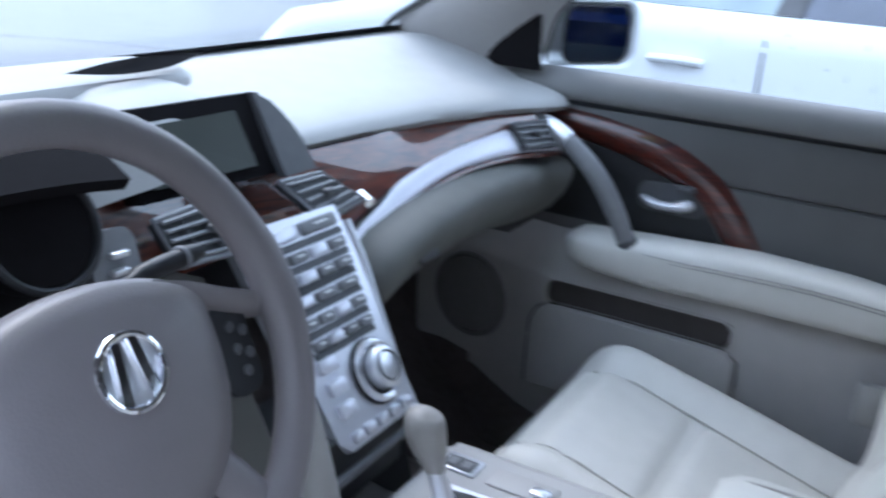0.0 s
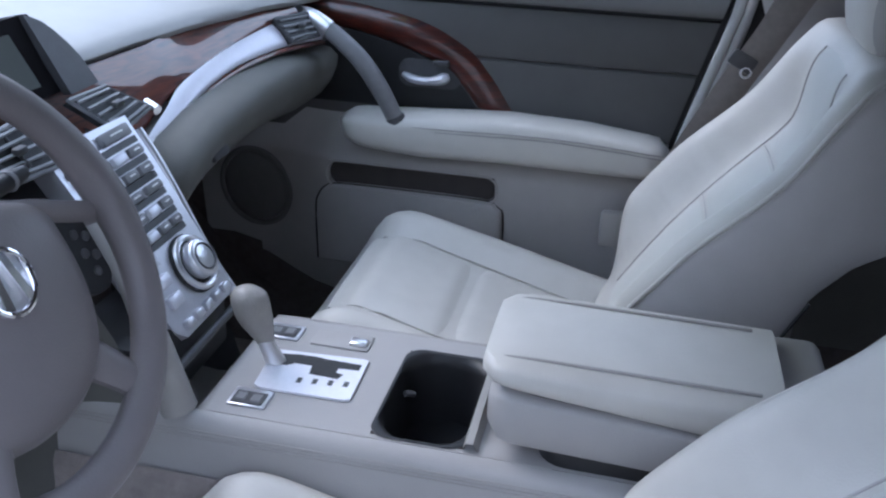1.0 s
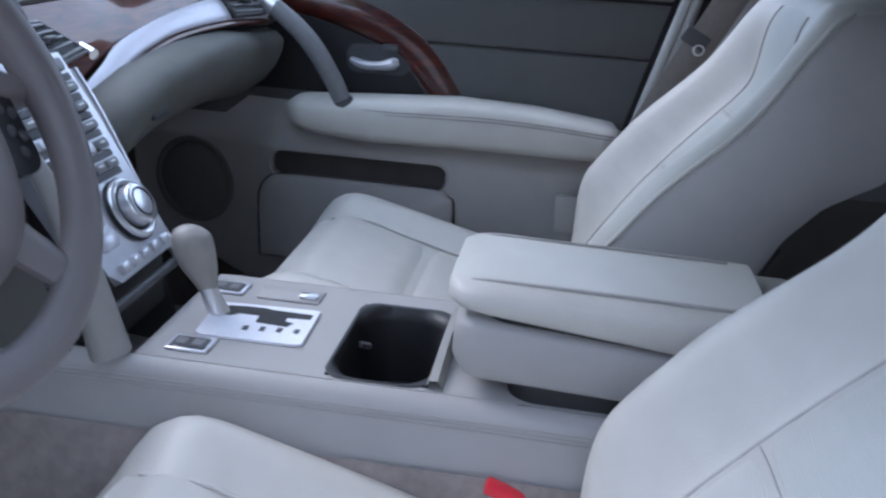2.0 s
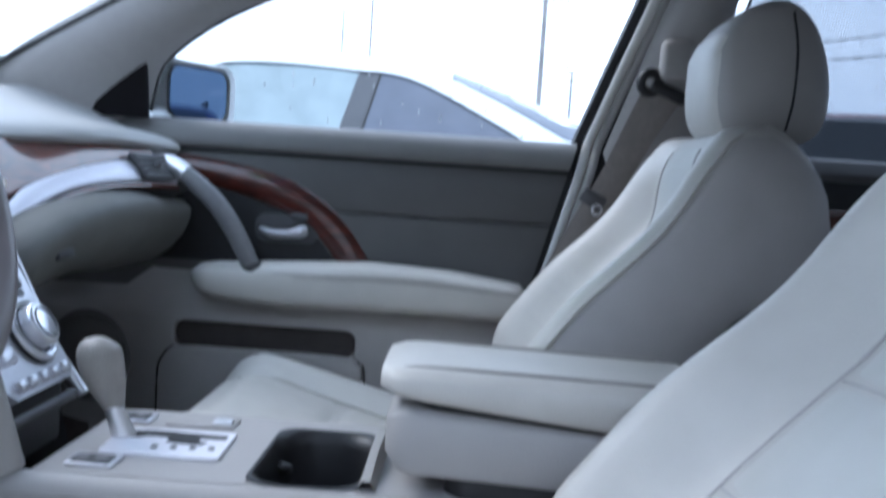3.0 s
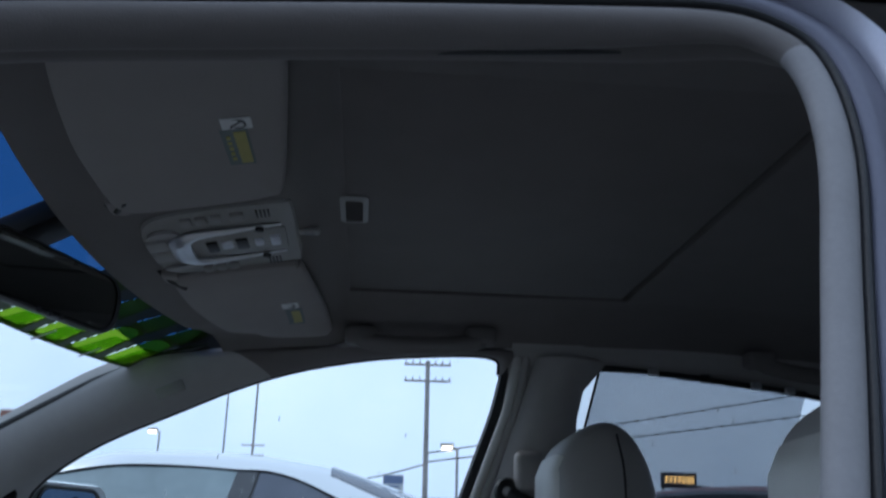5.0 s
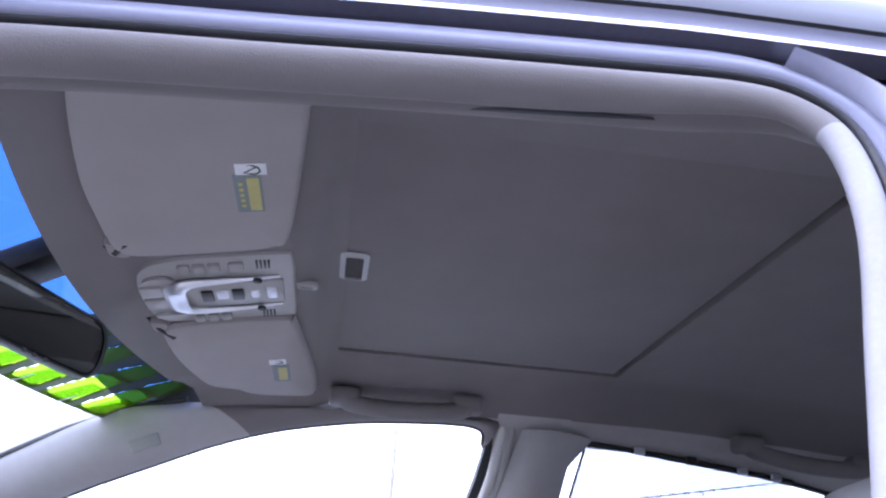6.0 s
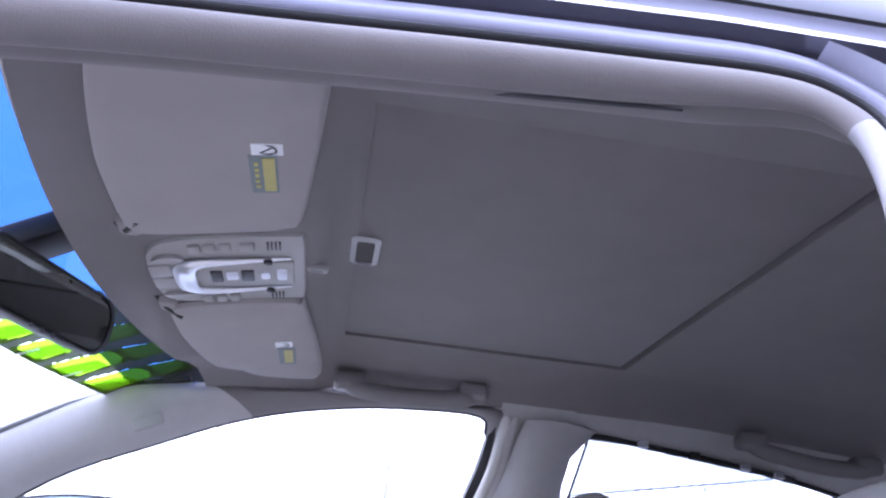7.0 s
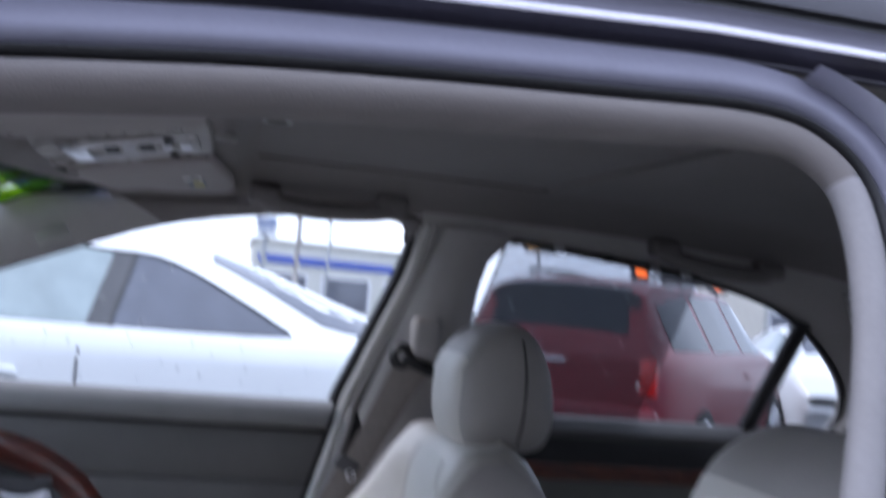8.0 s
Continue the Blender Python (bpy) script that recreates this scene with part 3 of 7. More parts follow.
def grab_handle(a, c, label):
    """A fold-down roof handle between two end mounts."""
    a, c = Vector(a), Vector(c)
    d = c - a
    root = thing("grab_handle", tuple((a + c) / 2), label, "grab handle", "roof grab handles")
    bm = B()
    pts = [a + d * 0.03, a + d * 0.12 + Vector((-0.006, 0, -0.014)), a + d * 0.3 + Vector((-0.008, 0, -0.020)), a + d * 0.5 + Vector((-0.009, 0, -0.022)),
           a + d * 0.7 + Vector((-0.008, 0, -0.020)), a + d * 0.88 + Vector((-0.006, 0, -0.014)), a + d * 0.97]
    tube(bm, curve_pts(pts, 26), 0.0155, 12)
    part("grip", bm, HANDLEGREY, root)
    for q in (a + d * 0.07, a + d * 0.93):
        b = B()
        box(b, q + Vector((0.0, 0, -0.003)), (0.040, 0.054, 0.032), 0.010, 3)
        part("mount_cover", b, HANDLEGREY, root)


HANDLEGREY = mat("grey_handle_plastic", (0.185, 0.17, 0.165), 0.6, scale=60, var=0.06, bump=0.2, bump_dist=0.0006)
grab_handle((0.528, 0.022, 1.364), (0.528, -0.222, 1.370), "grey plastic roof grab handle above passenger door")
grab_handle((0.55, -0.70, 1.352), (0.55, -0.95, 1.330), "grey plastic roof grab handle above rear door")


# ---- shell: floor, firewall, sills, roof skin ----
def shell():
    bm = B()
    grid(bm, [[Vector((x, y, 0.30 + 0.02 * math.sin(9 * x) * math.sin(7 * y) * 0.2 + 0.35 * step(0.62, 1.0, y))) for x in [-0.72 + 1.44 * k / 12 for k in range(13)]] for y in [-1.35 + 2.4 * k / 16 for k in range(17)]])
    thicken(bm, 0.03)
    tagged(part("floor", bm, CARPET_SHADED), "beige carpeted car floor and footwells, shade put into the colour", "car floor", kind="structure")
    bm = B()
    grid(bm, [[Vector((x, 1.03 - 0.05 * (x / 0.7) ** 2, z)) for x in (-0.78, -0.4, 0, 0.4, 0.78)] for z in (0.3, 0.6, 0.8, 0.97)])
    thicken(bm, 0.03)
    tagged(part("wall_front", bm, CARPET_SHADED), "carpeted firewall ahead of the footwells, shade put into the colour", "firewall", kind="structure")
    bm = B()
    tube(bm, curve_pts([(-0.74, 0.75, 0.40), (-0.75, 0.3, 0.39), (-0.75, -0.1, 0.39)], 12), 0.05, 12, squash=0.8)
    tagged(part("door_sill", bm, SOFT), "beige plastic driver's door sill", "door sill", kind="structure")
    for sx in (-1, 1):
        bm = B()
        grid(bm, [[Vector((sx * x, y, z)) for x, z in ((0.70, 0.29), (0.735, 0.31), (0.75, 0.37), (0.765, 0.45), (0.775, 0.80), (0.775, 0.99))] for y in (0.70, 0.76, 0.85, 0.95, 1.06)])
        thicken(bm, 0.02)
        tagged(part("kick_panel", bm, CARPET_SHADED), "carpeted kick panel beside the footwell, shade put into the colour", "kick panel", kind="structure")
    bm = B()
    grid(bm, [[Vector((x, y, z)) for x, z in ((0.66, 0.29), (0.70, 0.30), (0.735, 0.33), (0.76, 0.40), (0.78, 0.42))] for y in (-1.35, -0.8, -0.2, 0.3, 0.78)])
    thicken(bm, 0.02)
    tagged(part("door_sill", bm, CARPET_SHADED), "carpeted sill under the passenger door, shade put into the colour", "door sill", kind="structure")
    # painted roof skin above the headliner
    bm = B()
    rows = []
    for k in range(15):
        y = 0.36 - 1.75 * k / 14
        rows.append([Vector((x, y - 0.12 * (x / 0.62) ** 2, 1.450 - 0.022 * (abs(x) / 0.62) ** 2.6 - 0.05 * max(0.0, (y - 0.1) / 0.26) ** 2 - 0.10 * max(0.0, (-0.7 - y) / 0.7) ** 2 - 0.006 * step(-0.36, -0.46, x))) for x in [-0.45 + 1.07 * j / 20 for j in range(21)]])
    grid(bm, rows)
    thicken(bm, 0.012)
    tagged(part("roof", bm, PAINT), "dark metallic car roof skin", "car roof", kind="structure")


shell()


def bonnet():
    root = thing("car_bonnet", (0, 1.6, 0.7), "graphite metallic car bonnet wet with rain", "bonnet", kind="structure")
    bm = B()
    rows = []
    for k in range(19):
        u = k / 18
        y = 1.07 + 1.08 * u
        drop = 0.055 * u ** 1.6 + 0.11 * max(0.0, (u - 0.86) / 0.14) ** 2
        hw = 0.76 - 0.05 * u ** 2
        rows.append([Vector((hw * (2 * j / 24 - 1), y - 0.10 * (2 * j / 24 - 1) ** 2 * u, 0.985 - drop - 0.012 * (2 * j / 24 - 1) ** 2 - 0.10 * abs(2 * j / 24 - 1) ** 9)) for j in range(25)])
    grid(bm, rows)
    thicken(bm, 0.02)
    part("panel", bm, PAINT, root)
    for sx in (-1, 1):
        bm = B()
        grid(bm, [[Vector((sx * (0.765 - 0.05 * (k / 10) ** 2), 1.0 + 1.12 * k / 10, z)) for z in (0.88 - 0.05 * k / 10, 0.72, 0.55)] for k in range(11)])
        thicken(bm, 0.02)
        part("wing", bm, PAINT, root)
    bm = B()
    grid(bm, [[Vector((x, y, z - 0.02 * (x / 0.7) ** 2)) for x in (-0.74, -0.4, 0, 0.4, 0.74)] for y, z in ((1.0, 0.985), (1.03, 0.975), (1.08, 0.965))])
    part("cowl", bm, BLACK, root, "black cowl strip")


bonnet()


def windscreen():
    root = thing("window_1", (0, 0.9, 1.02), "laminated windscreen with blue shade band and banner", "windscreen", kind="structure")
    xs = [-0.70 + 1.40 * k / 24 for k in range(25)]

    def top(x):
        return y_head(x) - 0.01

    def row(f, lift=0.0):
        return [Vector((x, f(x), z_screen(x, f(x)) + lift)) for x in xs]

    def band(x):
        return 0.425 - 0.12 * x * x
    bm = B()
    grid(bm, [row(lambda x, k=k: band(x) + (y_base(x) + 0.02 - band(x)) * k / 10) for k in range(11)])
    g = part("pane", bm, GLASS, root)
    g.visible_shadow = False
    bm = B()
    grid(bm, [row(lambda x, k=k: top(x) + (band(x) - top(x)) * k / 4) for k in range(5)])
    g = part("shade_band", bm, GLASS_BAND, root, "deep blue tinted shade band")
    g.visible_shadow = False
    bm = B()
    grid(bm, [row(lambda x: y_base(x) - 0.012, -0.003), row(lambda x: y_base(x) + 0.02, -0.003)])
    part("frit_band", bm, BLACK, root, "black ceramic edge")
    # banner stuck along the top: dark film with bright printed lozenges across it
    def low(x):
        return 0.518 - 0.265 * x * x

    def film_pt(sx, x, u, lift):
        """A point on the banner: u runs from its lower edge to its upper one."""
        y = low(x) - (0.150 - 0.03 * x) * u
        return Vector((sx * x, y, z_screen(x, y) - lift))
    for sx in (-1, 1):
        first, spots = 0.165, []
        for j in range(5):
            x0 = 0.252 + 0.104 * j
            spots += [(x0, 0.080, 0.05, 0.60, BANNER_LIME), (x0 + 0.022, 0.066, 0.66, 0.96, BANNER_OLIVE)]

        def inside(x, u):
            for x0, w, u0, u1, m in spots:
                k = (u - u0) / (u1 - u0)
                if 0 < k < 1 and abs(x - x0 - 0.018 * k) < w * 0.5 * (1 - 0.25 * k) * min(1.0, 3.2 * math.sqrt(k * (1 - k))):
                    return True
            return False
        bm = B()
        rows = []
        for j in range(107):
            x = first + (0.70 - first) * j / 106
            rows.append([film_pt(sx, x, k / 30 * min(1.0, 0.05 + (x - first) / 0.07), 0.004) for k in range(31)])
        grid(bm, rows, skip=lambda a, b: inside(first + (0.70 - first) * (a + 0.5) / 106, (b + 0.5) / 30))
        film_ob = part("banner", bm, BANNER_BLACK, root, "dark printed banner film")

        def lozenge(x0, w, u0, u1, m, lift):
            b = B()
            pts = []
            for u, v in rounded(w, 1.0, w * 0.48, 6):
                k = (v + 0.5)
                pts.append(film_pt(sx, min(0.697, x0 + u * (1 - 0.25 * k) + 0.018 * k), u0 + (u1 - u0) * k, lift))
            b.faces.new([b.verts.new(p) for p in pts])
            return part("lozenge", b, m, film_ob)
        for x0, w, u0, u1, m in spots:
            lozenge(x0, w * 1.08, u0 - 0.03, u1 + 0.03, m, 0.0060)
        for j in range(5):
            lozenge(0.254 + 0.104 * j, 0.048, 0.07, 0.44, BANNER_GREEN, 0.0075)
        for x in (0.335, 0.47):
            b = B()
            slab(b, [film_pt(sx, x + dx, u, 0.0085) for dx, u in ((0, 0.0), (0.006, 0.0), (0.014, 0.22), (0.008, 0.22))], (0, -0.4, -1), 0.0004)
            part("tape_strip", b, STICKER_W, film_ob, "white tape strip")


windscreen()


# passenger window edge, from the belt at the front up and over to the rear
WIN = [(0.80, 0.634, 0.990), (0.772, 0.615, 1.045), (0.738, 0.580, 1.109), (0.705, 0.475, 1.18), (0.673, 0.325, 1.244), (0.652, 0.22, 1.286),
       (0.636, 0.116, 1.317), (0.624, 0.0, 1.338), (0.620, -0.083, 1.347), (0.617, -0.17, 1.352), (0.6175, -0.225, 1.352), (0.621, -0.25, 1.343), (0.633, -0.253, 1.319)]
WIN_BACK = [(0.633, -0.253, 1.319), (0.668, -0.238, 1.252), (0.71, -0.21, 1.167), (0.75, -0.184, 1.087), (0.79, -0.160, 1.01)]
# windscreen side edge along the same pillar
SCR = [(0.70, 0.90, 1.04), (0.675, 0.86, 1.066), (0.66, 0.80, 1.098), (0.648, 0.62, 1.198), (0.63, 0.415, 1.308), (0.60, 0.27, 1.345)]


def pillars():
    root = thing("pillar_trim", (0.75, 0.7, 0.98), "grey-beige moulded windscreen pillar and roof rail trim", "pillar trim", kind="structure")
    w = curve_pts(WIN, 40)
    inner = curve_pts([(0.70, 0.83, 0.985), (0.685, 0.86, 1.04), (0.655, 0.80, 1.1), (0.643, 0.62, 1.208), (0.62, 0.415, 1.32), (0.585, 0.24, 1.336), (0.580, 0.13, 1.347),
                       (0.583, 0.05, 1.354), (0.583, -0.05, 1.356), (0.583, -0.15, 1.356), (0.583, -0.23, 1.356), (0.583, -0.27, 1.356)], 40)
    bm = B()
    rows = []
    for a, c in zip(w, inner):
        mid = (a + c) / 2 + Vector((-0.022, -0.012, -0.004)) * min(1.0, (a - c).length / 0.12)
        rows.append([a + Vector((0.02, 0, 0.0)), a, a * 0.72 + mid * 0.28 + Vector((-0.010, -0.004, -0.002)) * min(1.0, (a - c).length / 0.12), mid,
                     c * 0.72 + mid * 0.28 + Vector((-0.008, -0.006, -0.002)) * min(1.0, (a - c).length / 0.12), c, c + Vector((0.012, 0.02, 0.008))])
    bm = B()
    slab(bm, [(0.734, 0.722, 1.026), (0.730, 0.672, 1.062), (0.722, 0.608, 1.102), (0.738, 0.606, 1.004), (0.738, 0.70, 1.004)], (-1, 0, -0.1), 0.010)
    part("mirror_sail", bm, MATTE, root, "black trim at the mirror foot", sharp=60)
    bm = B()
    cut = next(i for i, p in enumerate(w) if p.y < 0.17)
    grid(bm, rows[:cut + 1])
    part("windscreen_pillar", bm, TRIM, root, sharp=60)
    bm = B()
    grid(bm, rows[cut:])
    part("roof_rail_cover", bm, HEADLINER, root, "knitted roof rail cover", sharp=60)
    # windscreen edge seal
    bm = B()
    tube(bm, curve_pts([(p[0] - 0.004, p[1] + 0.006, p[2] + 0.004) for p in SCR], 24), 0.006, 8)
    part("windscreen_seal", bm, RUBBER, root)
    bm = B()
    grid(bm, [[Vector((0.660, y, z0)), Vector((0.656, y, (z0 + z1) / 2)), Vector((0.650, y, z1))] for y, z0, z1 in ((0.14, 1.33, 1.41), (0.2, 1.315, 1.41), (0.26, 1.305, 1.40), (0.30, 1.305, 1.385), (0.335, 1.31, 1.36))])
    thicken(bm, 0.008)
    part("corner_trim", bm, BLACK, root, "dark windscreen corner")
    bm = B()
    box(bm, (0.585, 0.33, 1.265), (0.012, 0.05, 0.022), 0.003, 2, Matrix.Rotation(radians(-25), 3, "X"))
    part("airbag_badge", bm, SOFT, root)
    # window seal
    bm = B()
    tube(bm, [p + Vector((0.004, 0, 0.003)) for p in w], 0.005, 8)
    part("window_seal", bm, RUBBER, root)
    # black mirror-foot triangle at the front of the window
    bm = B()
    slab(bm, [(0.772, 0.80, 1.01), (0.772, 0.628, 0.995), (0.764, 0.632, 1.075), (0.758, 0.70, 1.085), (0.762, 0.76, 1.055)], (1, 0, 0.2), 0.012)
    part("mirror_triangle", bm, BLACK, root)

    # middle pillar with its seals
    root = thing("middle_pillar", (0.72, -0.28, 0.4), "grey-beige centre pillar trim with door seals", "pillar trim", kind="structure")
    e = curve_pts(WIN_BACK + [(0.775, -0.146, 0.95), (0.765, -0.11, 0.82), (0.75, -0.05, 0.60), (0.74, 0.03, 0.34)], 40)
    top = curve_pts(WIN[9:], 14)
    edge = top[:-1] + e

    def off(p, dy, dx):
        k = step(1.0, 1.3, p.z)
        return Vector((p.x - dx, p.y - dy, p.z + 0.55 * dy * step(1.25, 1.32, p.z)))
    bm = B()
    slab(bm, [(0.800, -0.178, 1.0), (0.655, -0.270, 1.339), (0.650, -0.405, 1.344), (0.800, -0.395, 1.0), (0.790, -0.395, 0.32), (0.790, 0.03, 0.32)], (1, 0, 0.3), 0.01)
    part("pillar_core", bm, BLACK, root, "dark pillar core")
    bm = B()
    grid(bm, [[off(p, 0.0, -0.01), off(p, 0.004, 0.004), off(p, 0.018, 0.008), off(p, 0.022, 0.0)] for p in edge])
    part("door_frame_seal", bm, RUBBER, root, "black rubber door seal")
    bm = B()
    tube(bm, [off(p, 0.030, 0.014) for p in edge], 0.0100, 10)
    part("bright_trim_roll", bm, PALETRIM, root, "light grey trim roll")
    bm = B()
    tube(bm, [off(p, 0.047, 0.020) for p in edge], 0.0085, 10)
    part("trim_roll", bm, TRIM, root)
    bm = B()
    rows = []
    for k in range(21):
        z = 1.349 - 1.004 * k / 20
        xo = 0.632 + 0.42 * (1.32 - z) if z > 1.0 else 0.766 - 0.02 * (1.0 - z)
        y0 = (-0.316 + 0.30 * (1.32 - z)) if z > 0.96 else (-0.241 + 0.24 * (0.96 - z))
        y1 = -0.392 - 0.05 * step(1.28, 1.349, z) + 0.02 * step(1.2, 1.0, z)
        rows.append([Vector((xo - 0.03 * math.sin(math.pi * u) ** 0.7 - 0.012, y0 + (y1 - y0) * u, z)) for u in [j / 8 for j in range(9)]])
    grid(bm, rows)
    thicken(bm, 0.01)
    part("pillar_cover", bm, TRIM, root)
    bm = B()
    grid(bm, [[Vector((0.555, y, 1.395)), Vector((0.570, y, 1.366)), Vector((0.60, y, 1.352)), Vector((0.622, y, 1.332)), Vector((0.645, y, 1.297)), Vector((0.67, y, 1.29)), Vector((0.67, y, 1.38))] for y in (-0.268, -0.29, -0.32, -0.35, -0.38, -0.40)])
    part("pillar_head", bm, TRIM, root, sharp=60)


pillars()


def seat_belt():
    root = thing("seat_belt", (0.70, -0.2, 0.5), "taupe seat belt hanging from the centre pillar", "seat belt")
    bm = B()
    box(bm, (0.640, -0.308, 1.150), (0.034, 0.056, 0.070), 0.014, 3)
    part("anchor_cover", bm, TRIM, root)
    bm = B()
    ring(bm, (0.642, -0.268, 1.112), (1, 0.2, 0.1), 0.017, 0.008, 20, 8)
    part("anchor_loop", bm, BLACK, root, "black anchor loop")
    bm = B()
    box(bm, (0.642, -0.300, 1.098), (0.016, 0.066, 0.022), 0.007, 2, Matrix.Rotation(radians(20), 3, "X"))
    part("belt_slot", bm, BLACK, root, "black slotted belt guide")
    bm = B()
    c = curve_pts([(0.640, -0.292, 1.098), (0.646, -0.265, 1.045), (0.655, -0.225, 0.955), (0.660, -0.19, 0.885), (0.664, -0.145, 0.79), (0.668, -0.10, 0.68), (0.67, -0.07, 0.56)], 26)
    rows = []
    for k, p in enumerate(c):
        h = 0.034 - 0.009 * min(1.0, k / 8)
        rows.append([p + Vector((0.006, h * 0.9, h * 0.35)), p + Vector((0.002, h * 0.4, h * 0.15)), p + Vector((0.0, -h * 0.4, -h * 0.15)), p + Vector((0.004, -h * 0.9, -h * 0.35))])
    grid(bm, rows)
    thicken(bm, 0.0018)
    part("webbing", bm, WEBBING, root, "woven taupe belt webbing")
    bm = B()
    ring(bm, (0.652, -0.197, 0.895), (1, 0, 0), 0.008, 0.002, 16, 6)
    part("tongue_eye", bm, SILVER, root, "metal belt tongue eyelet")
    bm = B()
    box(bm, (0.655, -0.190, 0.912), (0.009, 0.044, 0.026), 0.004, 2, Matrix.Rotation(radians(28), 3, "X"))
    part("tongue_grip", bm, GREYPL, root)


seat_belt()


# ---- passenger door ----
def passenger_door():
    root = thing("door_1", (0.75, 0.3, 0.34), "closed front passenger door with leather and wood trim", "car door", kind="structure")

    def strip(name, prof, m, y1=0.82, label="", n=24, y0=None, sharp=40):
        bm = B()
        rows = []
        for x, z in prof:
            a = y_door(z) if y0 is None else y0
            rows.append([Vector((x, a + (y1 - a) * k / n, z)) for k in range(n + 1)])
        grid(bm, rows)
        thicken(bm, 0.006)
        return part(name, bm, m, root, label, sharp)
    strip("belt_trim", [(0.800, 1.000), (0.792, 1.008), (0.775, 1.010), (0.758, 1.004), (0.748, 0.990), (0.745, 0.972), (0.747, 0.962), (0.756, 0.957)], BELT, 0.80, "dark grey soft window ledge", sharp=60)
    strip("upper_panel", [(0.758, 0.957), (0.752, 0.950), (0.751, 0.91), (0.752, 0.870), (0.755, 0.860), (0.760, 0.857)], PANEL, 0.80, "dark grey padded panel")
    strip("middle_panel", [(0.760, 0.857), (0.752, 0.853), (0.750, 0.84), (0.748, 0.79), (0.746, 0.74), (0.735, 0.70)], PANEL, 0.80, "dark grey padded panel")
    bm = B()
    grid(bm, [[Vector((x, y_door(z) + (0.80 - y_door(z)) * k / 12, z)) for k in range(13)] for x, z in ((0.7485, 0.9665), (0.7535, 0.964), (0.7535, 0.955), (0.7490, 0.9525))])
    part("ledge_gap", bm, RUBBER, root, "dark gap under the window ledge")
    # lower panel with the map pocket opening
    ys = [y_door(0.5), -0.02, 0.05, 0.11, 0.16, 0.195, 0.205, 0.25, 0.3, 0.35, 0.4, 0.45, 0.5, 0.53, 0.54, 0.58, 0.64, 0.70, 0.76, 0.82]
    prof = [(0.735, 0.735), (0.712, 0.695), (0.700, 0.67), (0.692, 0.660), (0.690, 0.651), (0.689, 0.600), (0.690, 0.592), (0.693, 0.55), (0.70, 0.47), (0.715, 0.39), (0.73, 0.33)]
    bm = B()
    rows = []
    for x, z in prof:
        rows.append([Vector((x + 0.04 * step(0.52, 0.75, y), (y_door(z) if y == ys[0] else y), z)) for y in ys])
    a, c = ys.index(0.205), ys.index(0.53)
    vs = grid(bm, rows, skip=lambda i, j: i == 4 and a <= j < c)
    hole = [vs[4][j] for j in range(a, c + 1)] + [vs[5][j] for j in range(c, a - 1, -1)]
    back = [bm.verts.new(v.co + Vector((0.035, 0, 0.0))) for v in hole]
    n = len(hole)
    for k in range(n):
        bm.faces.new((hole[k], hole[(k + 1) % n], back[(k + 1) % n], back[k]))
    bm.faces.new(back)
    low = part("lower_panel", bm, DOORCARD, root, "grey-beige lower door card")
    # pocket lip and front flap
    bm = B()
    lip = [Vector((0.6885, 0.3675 + u, 0.6255 + v)) for u, v in rounded(0.334, 0.054, 0.024, 5)]
    tube(bm, lip + lip[:2], 0.0025, 8, False, up=(1, 0, 0))
    part("pocket_lip", bm, DOORCARD, low)
    # Flat dark sheet stands in for the shade inside the opening.
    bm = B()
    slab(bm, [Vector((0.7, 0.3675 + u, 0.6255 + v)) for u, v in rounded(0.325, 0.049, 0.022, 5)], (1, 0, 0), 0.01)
    part("pocket_shade", bm, HOLLOWDARK, low, "dark sheet for the shade inside the pocket opening")
    bm = B()
    out = curve_pts([(0.555, 0.44, 0), (0.556, 0.545, 0), (0.552, 0.573, 0), (0.536, 0.596, 0), (0.505, 0.605, 0), (0.37, 0.606, 0), (0.225, 0.604, 0), (0.199, 0.593, 0), (0.188, 0.57, 0), (0.188, 0.44, 0)], 48)
    rings = []
    for k, x in ((1.0, 0.705), (1.0, 0.690), (0.985, 0.682), (0.955, 0.679), (0.6, 0.678)):
        rings.append([Vector((x + 0.02 * max(0, 0.5 - q.y), 0.37 + (q.x - 0.37) * k, 0.53 + (q.y - 0.53) * k)) for q in out])
    vs = grid(bm, rings, True)
    bm.faces.new(vs[-1])
    part("map_pocket", bm, DOORCARD, root, "moulded map pocket")
    bm = B()
    tube(bm, [Vector((0.6905 + 0.02 * max(0, 0.5 - q.y), 0.37 + (q.x - 0.37) * 1.012, 0.53 + (q.y - 0.53) * 1.012)) for q in out], 0.0017, 6)
    part("pocket_joint", bm, HOLLOWDARK, root, "dark joint round the pocket")
    # speaker grille
    bm = B()
    disc(bm, (0.727, 0.695, 0.567), (-1, 0.17, 0), 0.073, 0.012, 36, 0.006)
    sp = part("speaker_grille", bm, SPEAKER, root, "round speaker grille with shade put into its colour")
    bm = B()
    ring(bm, (0.7195, 0.6955, 0.567), (-1, 0.17, 0), 0.079, 0.006, 40, 8)
    part("speaker_ring", bm, SPEAKER, sp)
    # armrest pad
    bm = B()
    rings = []
    for k in range(30):
        u = k / 29
        y = 0.505 - 0.605 * u
        f = math.sqrt(max(0.0, 1 - (1 - min(1.0, u / 0.07)) ** 2))
        zt = lerp1([(-0.10, 0.748), (-0.07, 0.755), (0.05, 0.770), (0.19, 0.775), (0.365, 0.765), (0.505, 0.755)], y)
        zb = lerp1([(-0.10, 0.690), (-0.07, 0.690), (0.19, 0.690), (0.338, 0.686), (0.44, 0.693), (0.505, 0.712)], y)
